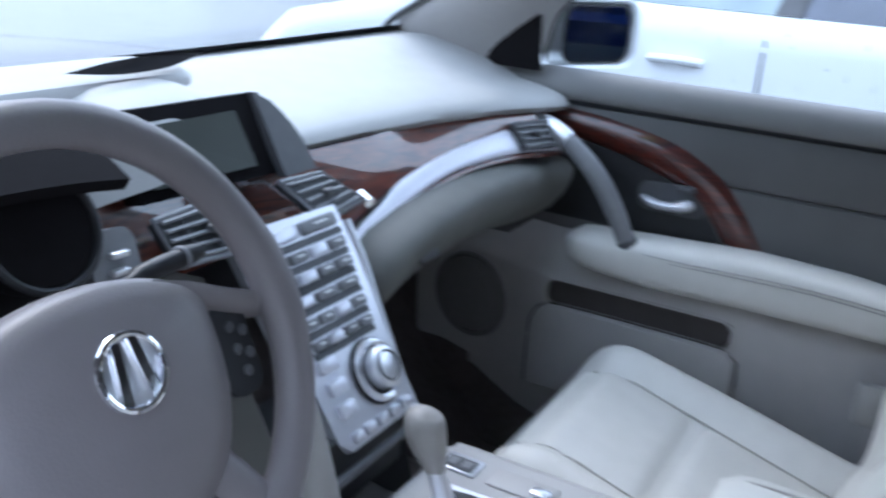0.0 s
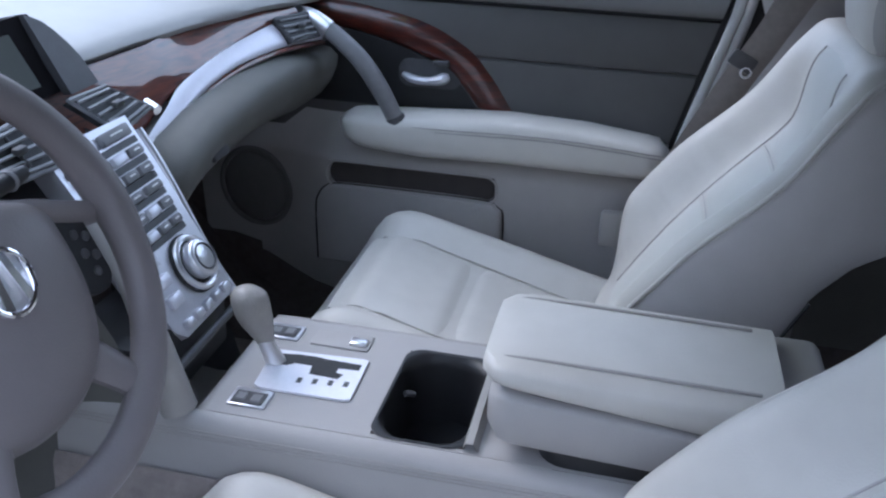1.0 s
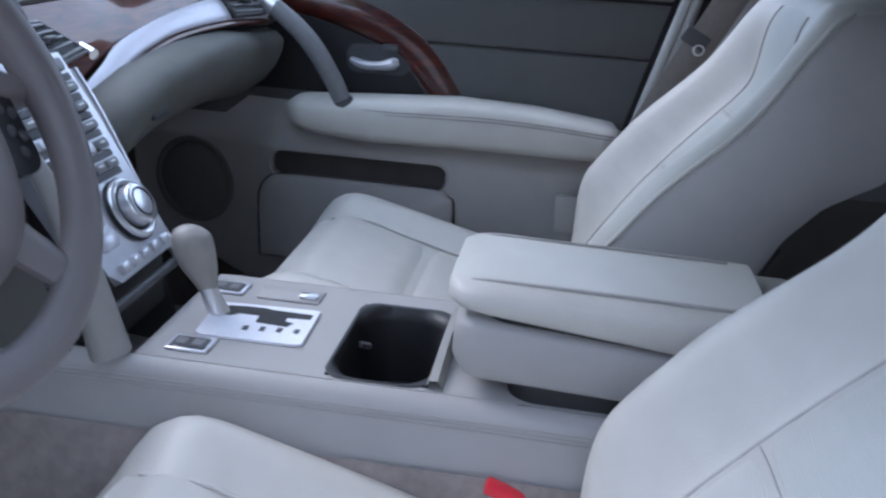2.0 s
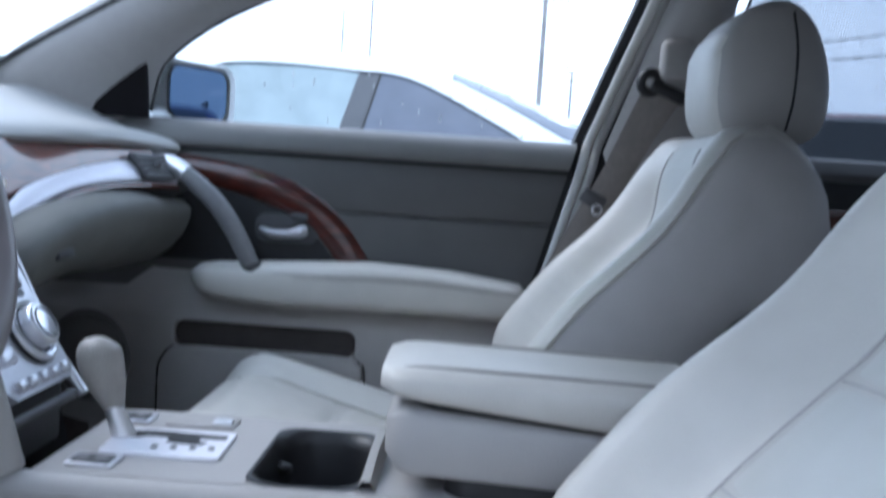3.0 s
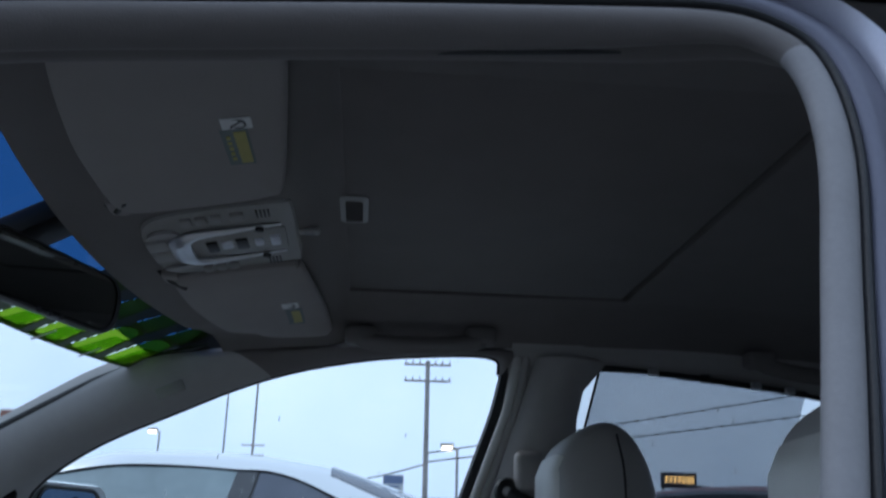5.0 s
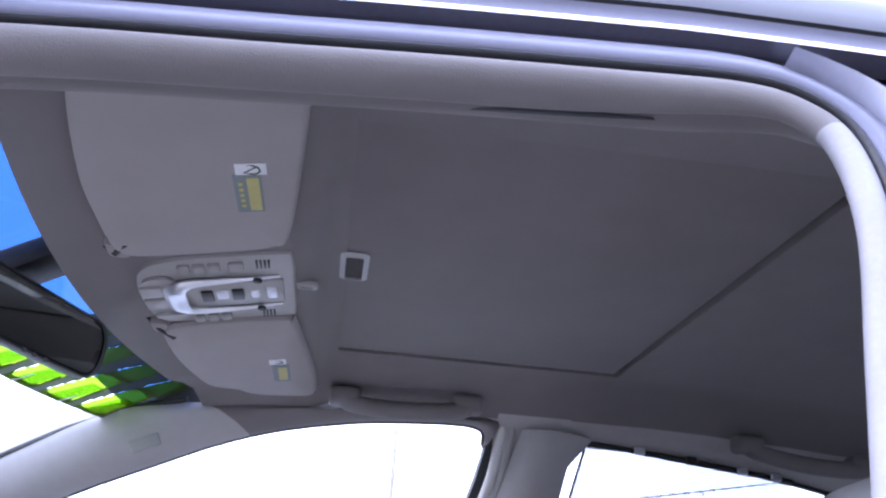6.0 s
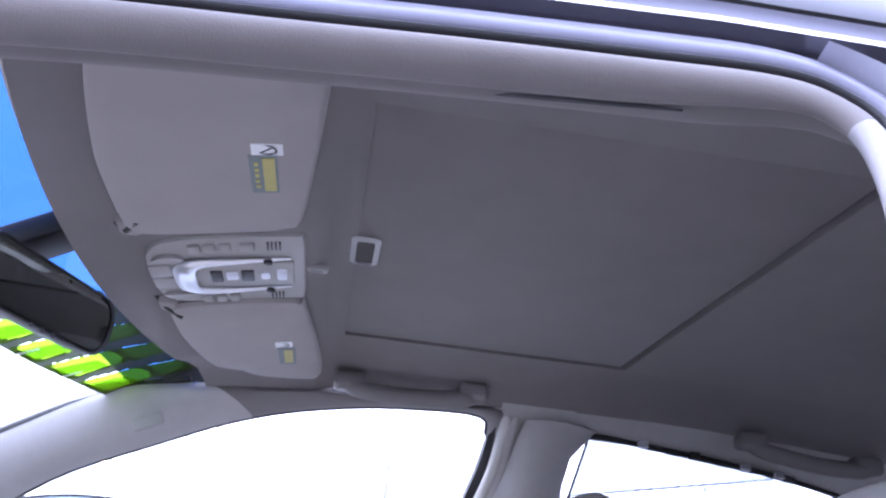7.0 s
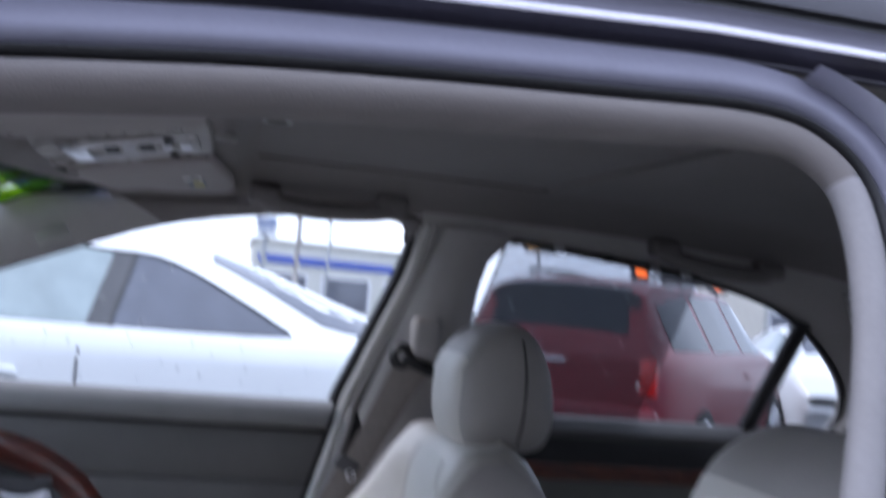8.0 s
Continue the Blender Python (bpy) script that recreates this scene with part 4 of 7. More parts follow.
        zc, h = (zt + zb) / 2, (zt - zb) / 2 * (0.25 + 0.75 * f * math.sqrt(max(0.0, 1 - (1 - min(1.0, (1 - u) / 0.02)) ** 2)))
        f *= math.sqrt(max(0.0, 1 - (1 - min(1.0, (1 - u) / 0.02)) ** 2))
        w = 0.02 + 0.082 * (0.45 + 0.55 * f)
        rg = []
        for j in range(20):
            a = 2 * math.pi * j / 20
            ca, sa = math.cos(a), math.sin(a)
            px = 0.742 - w * (0.5 + 0.5 * math.copysign(abs(ca) ** 0.55, ca))
            rg.append(Vector((px, y, zc + h * math.copysign(abs(sa) ** 0.6, sa))))
        rings.append(rg)
    loft(bm, rings)
    arm = part("armrest", bm, LEATHER, root, "padded beige leather armrest", sharp=70)
    bm = B()
    for dz in (0.0, 0.006):
        tube(bm, curve_pts([(0.648, 0.42, 0.741 + dz), (0.642, 0.30, 0.744 + dz), (0.641, 0.1, 0.748 + dz), (0.642, -0.09, 0.736 + dz)], 20), 0.0014, 6)
    part("seam", bm, LEATHER_DARK, arm, "stitched seam")
    # wood arc
    outer = curve_pts([(0, 0.66, 0.952), (0, 0.537, 0.943), (0, 0.473, 0.937), (0, 0.365, 0.916), (0, 0.289, 0.879), (0, 0.233, 0.829), (0, 0.186, 0.766)], 30)
    inner = curve_pts([(0, 0.66, 0.918), (0, 0.55, 0.908), (0, 0.48, 0.899), (0, 0.40, 0.880), (0, 0.325, 0.850), (0, 0.279, 0.812), (0, 0.243, 0.766)], 30)
    inner = [o + (i - o) * 1.3 for o, i in zip(outer, inner)]
    bm = B()
    rows = []
    for o, i in zip(outer, inner):
        rows.append([Vector((0.752 - 0.014 * math.sin(math.pi * u) ** 0.6, o.y + (i.y - o.y) * u, o.z + (i.z - o.z) * u)) for u in [j / 8 for j in range(9)]])
    grid(bm, rows)
    thicken(bm, 0.004)
    part("wood_trim", bm, WOOD_DOOR, root, "glossy curved mahogany trim", sharp=70)
    # black bezel below the arc, with the release lever
    bm = B()
    out = [(0.66, 0.914)] + [(p.y - 0.002, p.z) for p in inner[2:]] + [(0.245, 0.752), (0.46, 0.742), (0.62, 0.75)]
    slab(bm, [Vector((0.7465, y, z)) for y, z in out], (1, 0, 0), 0.006)
    bez = part("black_bezel", bm, BLACK, root, "black handle surround")
    bm = B()
    slab(bm, [Vector((0.7445, 0.348 + u, 0.821 + v)) for u, v in rounded(0.118, 0.052, 0.02, 6)], (1, 0, 0), 0.004)
    part("lever_cup", bm, GREYPL, bez)
    bm = B()
    pth = curve_pts([(0.742, 0.397, 0.818), (0.730, 0.37, 0.812), (0.726, 0.335, 0.814), (0.730, 0.308, 0.822)], 14)
    tube(bm, pth, [0.006, 0.008, 0.009] + [0.010] * 6 + [0.012, 0.013, 0.014, 0.013, 0.008], 10, squash=0.8)
    part("release_lever", bm, SILVERPAINT, bez, "silver door release lever")
    bm = B()
    box(bm, (0.738, 0.325, 0.845), (0.01, 0.03, 0.012), 0.003, 2)
    part("lock_knob", bm, GREYPL, bez)
    # pull handle sweeping from the dash to the armrest
    pth = curve_pts([(0.672, 0.580, 0.936), (0.655, 0.545, 0.928), (0.648, 0.495, 0.900), (0.648, 0.448, 0.858), (0.653, 0.412, 0.803), (0.660, 0.388, 0.752)], 30)
    bm = B()
    tube(bm, pth[10:], [0.0155 + 0.0015 * math.sin(math.pi * k / 19) for k in range(20)], 14, squash=0.85, up=(1, 0, 0))
    bar = part("pull_handle", bm, MIDGREY, root, "grey leather-wrapped pull handle", sharp=60)
    bm = B()
    tube(bm, pth[:11], [0.008 + 0.009 * step(0, 8, k) for k in range(11)], 14, squash=0.8, up=(1, 0, 0))
    part("handle_cap", bm, SILVER, bar, "satin silver handle cap")
    bm = B()
    tube(bm, [pth[-2], Vector((0.660, 0.385, 0.745))], 0.019, 14, squash=0.85, up=(1, 0, 0))
    part("handle_foot", bm, GREYPL, bar)
    # window pane
    w = curve_pts(WIN, 40)
    bm = B()
    rows = [[p + Vector((0.006, 0, 0.006)) for p in w] + [Vector((q[0] + 0.006, q[1] - 0.004, q[2])) for q in WIN_BACK[1:]]]
    nn = len(rows[0])
    rows.append([Vector((0.803, 0.64 - 0.8 * k / (nn - 1), 0.99)) for k in range(nn)])
    grid(bm, rows)
    g = part("window_pane", bm, GLASS, root)
    g.visible_shadow = False


passenger_door()


def side_mirror():
    root = thing("side_mirror", (0.85, 0.58, 1.0), "silver exterior door mirror with glass", "door mirror")
    nrm = Vector((-0.48, -0.877, -0.058)).normalized()
    u = Vector((0.877, -0.48, 0.0)).normalized()
    v = Vector((0, 0, 1))
    c = Vector((0.868, 0.567, 1.062))
    out = rounded(0.205, 0.118, 0.032, 6)
    bm = B()
    rings = []
    for k, d in ((0.94, 0.0), (1.04, -0.004), (1.09, 0.01), (1.08, 0.03), (0.95, 0.07), (0.6, 0.1), (0.2, 0.11)):
        rings.append([c + u * (p * k * (1.18 if p < 0 else 1.0)) + v * (q * k) - nrm * d for p, q in out])
    vs = grid(bm, rings, True)
    bm.faces.new(vs[-1])
    hs = part("housing", bm, MIRRORPAINT, root, "silver painted mirror housing")
    bm = B()
    slab(bm, [c + u * (p * 0.755 + 0.009) + v * q * 0.865 - nrm * 0.002 for p, q in out], nrm, 0.003)
    part("glass_surround", bm, RUBBER, hs, "black glass rim")
    bm = B()
    slab(bm, [c + u * (p * 0.72 + 0.009) + v * (q * 0.82) + nrm * 0.002 for p, q in out], nrm, 0.001)
    part("mirror_glass", bm, MIRROR_BLUE, hs, "mirror glass with the reflected dark blue put into its colour")
    bm = B()
    tube(bm, curve_pts([(0.80, 0.67, 1.0), (0.82, 0.64, 1.01), (0.85, 0.60, 1.02)], 8), [0.03, 0.032, 0.032, 0.03, 0.03, 0.03, 0.03, 0.02], 12, squash=0.6)
    part("foot", bm, MIRRORPAINT, root)


side_mirror()


def rain_streaks():
    """Running drops on the outside of the passenger-side windows."""
    root = thing("rain_streaks", (0.76, 0.2, 1.1), "rain drops whitened for refracted light on the side windows", "rain drops", kind="stuff")
    rnd = random.Random(8)
    bm = B()
    for k in range(46):
        rear = k >= 26
        y = rnd.uniform(-0.80, -0.46) if rear else rnd.uniform(-0.12, 0.42)
        z = rnd.uniform(1.03, 1.28) if rear else rnd.uniform(1.0, 1.10 + 0.35 * rnd.random() * step(0.4, 0.0, y))
        x = 0.808 - 0.55 * (z - 0.995)
        n = rnd.uniform(0.004, 0.012)
        lean = rnd.uniform(-0.25, 0.05)
        tube(bm, [(x, y, z), (x - 0.3 * n, y + lean * n * 0.5, z + n * 0.55), (x - 0.55 * n, y + lean * n, z + n)], [0.0014, 0.0010, 0.0005], 6)
    part("streaks", bm, DROP, root)


# White base colour stands in for light refracted through the drops.
DROP = mat("refraction_white_rain_drop", (0.85, 0.88, 0.90), 0.08, 0.0, scale=30, var=0.05, bump=0.0, coat=1.0, trans=0.45, ior=1.33)
rain_streaks()


# ---- rear doors, rear seat, back of the cabin ----
def rear_side(sign, detailed):
    root = thing("door_2" if sign > 0 else "door_3", (sign * 0.76, -0.7, 0.4), "closed rear door with dark trim and wood strip", "car door", kind="structure")

    def s(p):
        return Vector((sign * p[0], p[1], p[2]))

    def strip(name, prof, m, label="", y0=-1.30, y1=-0.37):
        bm = B()
        grid(bm, [[s((x, y0 + (y1 - y0) * k / 10, z)) for k in range(11)] for x, z in prof])
        thicken(bm, 0.006)
        return part(name, bm, m, root, label)
    strip("belt_trim", [(0.80, 1.0), (0.785, 1.012), (0.765, 1.006), (0.750, 0.985), (0.752, 0.968)], PANEL, "dark window ledge")
    strip("upper_panel", [(0.756, 0.968), (0.752, 0.955), (0.752, 0.92)], BLACK)
    strip("wood_strip", [(0.754, 0.92), (0.746, 0.915), (0.744, 0.895), (0.750, 0.885)], WOOD, "mahogany strip")
    strip("door_card", [(0.755, 0.885), (0.745, 0.86), (0.735, 0.7), (0.70, 0.66), (0.71, 0.5), (0.74, 0.35)], LOWERDASH_SHADED)
    top = [(0.690, -0.388, 1.199), (0.655, -0.391, 1.275), (0.636, -0.402, 1.319), (0.626, -0.428, 1.338), (0.628, -0.57, 1.334), (0.637, -0.72, 1.321), (0.649, -0.90, 1.296),
           (0.664, -1.03, 1.264), (0.690, -1.135, 1.213), (0.725, -1.222, 1.145), (0.745, -1.256, 1.095), (0.772, -1.268, 1.045), (0.787, -1.256, 1.01)]
    w = curve_pts(top, 36)
    bm = B()
    rows = [[s(p + Vector((0.005, 0, 0.004))) for p in w], [s(Vector((0.80, -0.36 - 0.90 * k / 35, 0.995))) for k in range(36)]]
    grid(bm, rows)
    part("window_pane", bm, GLASS_REAR, root)
    bm = B()
    tube(bm, [s(p) for p in w], 0.006, 8)
    part("window_seal", bm, RUBBER, root)
    bm = B()
    tube(bm, [s((0.79, -1.055, 1.0)), s((0.735, -1.08, 1.12)), s((0.675, -1.103, 1.245))], 0.026, 10, squash=0.6)
    part("division_bar", bm, RUBBER, root, "black window division bar")
    # trim between window and headliner, and the rear quarter
    bm = B()
    inner = curve_pts([(0.570, -0.38, 1.37), (0.570, -0.55, 1.369), (0.570, -0.75, 1.365), (0.570, -0.95, 1.349), (0.575, -1.16, 1.314), (0.60, -1.29, 1.24), (0.64, -1.34, 1.11), (0.70, -1.35, 1.0)], 36)
    w2 = curve_pts(top[2:], 36)
    rows = []
    for a, c in zip(w2, inner):
        m1 = (a + c) / 2 + Vector((-0.008, 0, -0.006))
        rows.append([s(a + Vector((0.02, 0, 0))), s(a), s(m1), s(c)])
    grid(bm, rows)
    part("window_surround", bm, TRIM, root, sharp=60)
    if detailed:
        # woven pull-up shade behind the glass, hooked along the top
        bm = B()
        rows = []
        for k in range(13):
            u = k / 12
            t = Vector((0.615 + 0.020 * u, -0.440 - 0.40 * u, 1.341 - 0.036 * u))
            q = Vector((0.772, -0.375 - 0.42 * u, 1.012))
            rows.append([t + (q - t) * j / 4 for j in range(5)])
        grid(bm, rows)
        sh = part("woven_shade", bm, MESH, root, "grey woven sun shade")
        bm = B()
        tube(bm, [r[0] for r in rows], 0.005, 8)
        tube(bm, [rows[0][0], rows[0][-1]], 0.0025, 6)
        part("shade_rail", bm, BLACK, sh, "black shade rail")
        for k, m in ((3, SILVER), (6, BLACK), (9, SILVER), (11, SILVER)):
            b = B()
            box(b, rows[k][0] + Vector((-0.004, 0, 0.002)), (0.012, 0.02, 0.014), 0.002, 1)
            part("shade_hook", b, m, sh)


rear_side(1, True)
rear_side(-1, False)


def back_of_cabin():
    bm = B()
    grid(bm, [[Vector((x, -1.2 - 0.1 * k, 0.99)) for x in (-0.72, 0, 0.72)] for k in range(6)])
    thicken(bm, 0.02)
    tagged(part("parcel_shelf", bm, CARPET), "grey carpeted parcel shelf behind the rear seat", "parcel shelf", kind="structure")
    bm = B()
    grid(bm, [[Vector((x, -1.22 - 0.5 * k / 6, 1.335 - 0.33 * k / 6)) for x in (-0.6 - 0.1 * k / 6, 0, 0.6 + 0.1 * k / 6)] for k in range(7)])
    tagged(part("window_2", bm, GLASS_BACK), "sloping unseen rear window, darkened to cut the light", "rear window", kind="structure")
    for sgn in (-1, 1):
        bm = B()
        grid(bm, [[Vector((sgn * 0.585, -1.12, 1.3)), Vector((sgn * 0.6, -1.26, 1.32))], [Vector((sgn * 0.66, -1.26, 1.12)), Vector((sgn * 0.68, -1.5, 1.16))], [Vector((sgn * 0.74, -1.2, 0.98)), Vector((sgn * 0.74, -1.75, 0.98))]])
        thicken(bm, 0.012)
        tagged(part("rear_pillar", bm, TRIM), "grey-beige rear roof pillar trim", "pillar trim", kind="structure")
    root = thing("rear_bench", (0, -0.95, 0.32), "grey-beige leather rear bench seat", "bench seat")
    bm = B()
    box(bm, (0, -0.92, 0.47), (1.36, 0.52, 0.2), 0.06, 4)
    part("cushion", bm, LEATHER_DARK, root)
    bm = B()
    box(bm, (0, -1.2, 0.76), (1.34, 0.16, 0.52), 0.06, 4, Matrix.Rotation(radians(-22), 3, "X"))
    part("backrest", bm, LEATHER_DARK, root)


back_of_cabin()


# ---- driver's door opening ----
def driver_opening():
    root = thing("door_frame", (-0.75, -0.05, 0.42), "driver's door opening with seals and painted frame", "door frame", kind="structure")
    path = curve_pts([(-0.80, 0.74, 0.97), (-0.715, 0.56, 1.105), (-0.63, 0.38, 1.215), (-0.578, 0.21, 1.271), (-0.558, 0.08, 1.294), (-0.555, -0.02, 1.303), (-0.555, -0.13, 1.309), (-0.555, -0.210, 1.312),
                      (-0.557, -0.248, 1.303), (-0.568, -0.267, 1.275), (-0.592, -0.264, 1.21), (-0.619, -0.242, 1.12), (-0.655, -0.212, 1.02), (-0.70, -0.172, 0.90),
                      (-0.73, -0.136, 0.72), (-0.735, -0.06, 0.52), (-0.73, 0.0, 0.42)], 90)
    c = (-0.70, 0.15, 0.85)

    def oval(a, b, ra, rb, n=12):
        return [(a + ra * math.cos(2 * math.pi * k / n), b + rb * math.sin(2 * math.pi * k / n)) for k in range(n)]
    # the roof line runs straight on over the rear door
    roofline = path[:39] + curve_pts([path[38], (-0.556, -0.32, 1.312), (-0.560, -0.55, 1.308), (-0.572, -0.85, 1.285), (-0.60, -1.15, 1.23)], 24)[1:]
    bm = B()
    wide = [1 - 0.50 * step(30, 44, i) for i in range(len(path))]
    sweep(bm, path[:49], c, oval(0.0, -0.014, 0.0105, 0.016, 20), True, wide[:49])
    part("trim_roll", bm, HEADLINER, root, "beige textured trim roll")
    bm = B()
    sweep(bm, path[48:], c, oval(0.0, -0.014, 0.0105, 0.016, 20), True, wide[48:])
    part("pillar_roll", bm, PILLARLIT, root, "trim roll down the pillar, daylight put into its colour")
    bm = B()
    sweep(bm, path, c, oval(0.0104, -0.002, 0.0026, 0.0045), True)
    part("rubber_seal", bm, RUBBER, root, "black rubber seal")
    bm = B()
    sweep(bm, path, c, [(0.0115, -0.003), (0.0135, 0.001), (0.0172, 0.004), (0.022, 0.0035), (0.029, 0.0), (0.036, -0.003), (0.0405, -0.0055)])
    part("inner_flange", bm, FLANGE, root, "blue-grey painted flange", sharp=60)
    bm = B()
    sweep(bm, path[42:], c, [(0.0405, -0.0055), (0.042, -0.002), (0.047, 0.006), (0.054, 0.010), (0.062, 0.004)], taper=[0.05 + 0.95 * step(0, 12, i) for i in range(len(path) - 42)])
    part("pillar_frame", bm, LITFRAME, root, "centre pillar frame with sky light put into its paint", sharp=60)
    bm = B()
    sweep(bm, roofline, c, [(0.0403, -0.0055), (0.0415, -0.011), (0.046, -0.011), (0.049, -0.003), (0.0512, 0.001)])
    part("groove", bm, SHADEDPAINT, root, "painted channel with its shade put into the colour")
    bm = B()
    sweep(bm, roofline, c, [(0.0512, 0.001), (0.053, 0.0018), (0.0552, 0.0018), (0.0572, 0.001)])
    part("highlight_bead", bm, BEADGLINT, root, "flange bead with its highlight put into the colour", sharp=70)
    bm = B()
    sweep(bm, roofline, c, [(0.0570, 0.001), (0.0585, 0.0012), (0.061, 0.002), (0.0635, 0.0035), (0.0655, 0.0055)])
    part("outer_flange", bm, FLANGE, root, "painted roof flange", sharp=70)
    bm = B()
    sweep(bm, roofline, c, [(0.0655, 0.0055), (0.0665, 0.0), (0.0725, 0.0), (0.0745, 0.0035)])
    part("drip_channel", bm, RUBBER, root, "dark drip channel")
    bm = B()
    sweep(bm, roofline, c, [(0.0745, 0.0035), (0.079, 0.0045), (0.090, 0.004), (0.102, 0.0025), (0.114, 0.0), (0.126, -0.004), (0.134, -0.011), (0.139, -0.024), (0.139, -0.07)])
    part("roof_edge", bm, PAINT, root, "painted roof edge", sharp=60)
    # stepped inside face between roll and headliner
    bm = B()
    rows = []
    for i, p in enumerate(path[:56]):
        k = 1 - 0.55 * step(36, 50, i)
        lift = 1 - step(36, 46, i)
        back = -0.03 * step(38, 48, i)
        rows.append([p + Vector((0.014 * k, back * 0.1, 0.004 * lift)), p + Vector((0.026 * k, back * 0.2, -0.004 * lift)), p + Vector((0.040 * k, back * 0.3, -0.0075 * lift)), p + Vector((0.050 * k, back * 0.5, -0.006 * lift)),
                     p + Vector((0.058 * k, back * 0.8, 0.002 * lift)), p + Vector((0.066 * k, back * 1.2, 0.020 * lift)), p + Vector((0.078 * k, back * 1.8, 0.046 * lift))])
    grid(bm, rows)
    lining = part("rail_lining", bm, HEADLINER, root, sharp=60)
    # narrow slot pressed into the lining
    bm = B()
    tube(bm, curve_pts([(-0.513, -0.040, 1.2985), (-0.516, -0.060, 1.2985), (-0.518, -0.098, 1.3005), (-0.5205, -0.135, 1.3015), (-0.5215, -0.165, 1.3025)], 20), [0.0008 + 0.0016 * math.sin(math.pi * k / 19) for k in range(20)], 8)
    part("lining_slot", bm, GREYPL, lining, "dark slot in the lining")
    # inside of the centre pillar
    bm = B()
    rows = []
    for p in path[44:]:
        rows.append([p + Vector((0.008, -0.010, 0)), p + Vector((0.022, -0.018, 0)), p + Vector((0.030, -0.06, 0)), p + Vector((0.036, -0.15, 0.0)), p + Vector((0.0, -0.17, 0))])
    grid(bm, rows)
    part("pillar_cover", bm, TRIM, root, sharp=60)


driver_opening()


def inner_mirror():
    a, c = Vector((-0.155, 0.372, 1.270)), Vector((0.092, 0.297, 1.277))
    mid = (a + c) / 2
    root = thing("rear_view_mirror", tuple(mid), "black rear-view mirror on the windscreen", "rear-view mirror")
    u = (c - a).normalized()
    nrm = Vector((u.y, -u.x, -0.10)).normalized()
    v = nrm.cross(u).normalized()
    out = []
    for p, q in rounded(0.258, 0.074, 0.030, 6):
        out.append((p, q * (1.0 - 0.10 * (p / 0.13) ** 2)))
    bm = B()
    rings = []
    for k, d in ((0.93, 0.0), (0.99, 0.0), (1.0, -0.004), (1.0, -0.014), (0.93, -0.030), (0.6, -0.04), (0.2, -0.042)):
        rings.append([mid + u * (p * k) + v * (q * k) + nrm * d for p, q in out])
    vs = grid(bm, rings, True)
    bm.faces.new(vs[-1])
    h = part("housing", bm, BLACK, root)
    bm = B()
    slab(bm, [mid + u * (p * 0.935) + v * (q * 0.92 + 0.002) + nrm * -0.001 for p, q in out], -nrm, 0.002)
    part("mirror_glass", bm, MIRROR_DIM, h, "dimming mirror glass")
    for k in (-0.02, 0.0, 0.02):
        bm = B()
        disc(bm, mid + u * k - v * 0.0345, nrm, 0.003, 0.002, 10)
        part("mirror_button", bm, GREYPL, h)
    bm = B()
    tube(bm, curve_pts([mid - nrm * 0.035, mid - nrm * 0.05 + Vector((0.01, 0.01, 0.03)), (0.0, 0.40, 1.335)], 10), [0.014, 0.015, 0.016, 0.017, 0.018, 0.019, 0.02, 0.021, 0.022, 0.024], 10)
    part("stalk", bm, BLACK, root, "black mirror stalk")
    bm = B()
    box(bm, (0.0, 0.375, 1.35), (0.07, 0.10, 0.03), 0.01, 2, Matrix.Rotation(radians(-29), 3, "X"))
    part("stalk_cover", bm, BLACK, root)


inner_mirror()


# ---- dashboard ----
def y_dash(x):
    return lerp1([(-0.75, 0.64), (-0.5, 0.68), (-0.1, 0.70), (0.16, 0.690), (0.27, 0.672), (0.344, 0.652), (0.43, 0.628), (0.50, 0.602), (0.58, 0.578), (0.652, 0.556), (0.72, 0.548)], x)


def z_dash(x):
    return lerp1([(-0.75, 0.945), (0.1, 0.945), (0.2, 0.947), (0.4, 0.957), (0.55, 0.962), (0.66, 0.957), (0.72, 0.953)], x)


def y_fascia(x, z):
    return 0.635 - 0.3205 * (x - 0.35) + 0.731 * (z - 0.9)


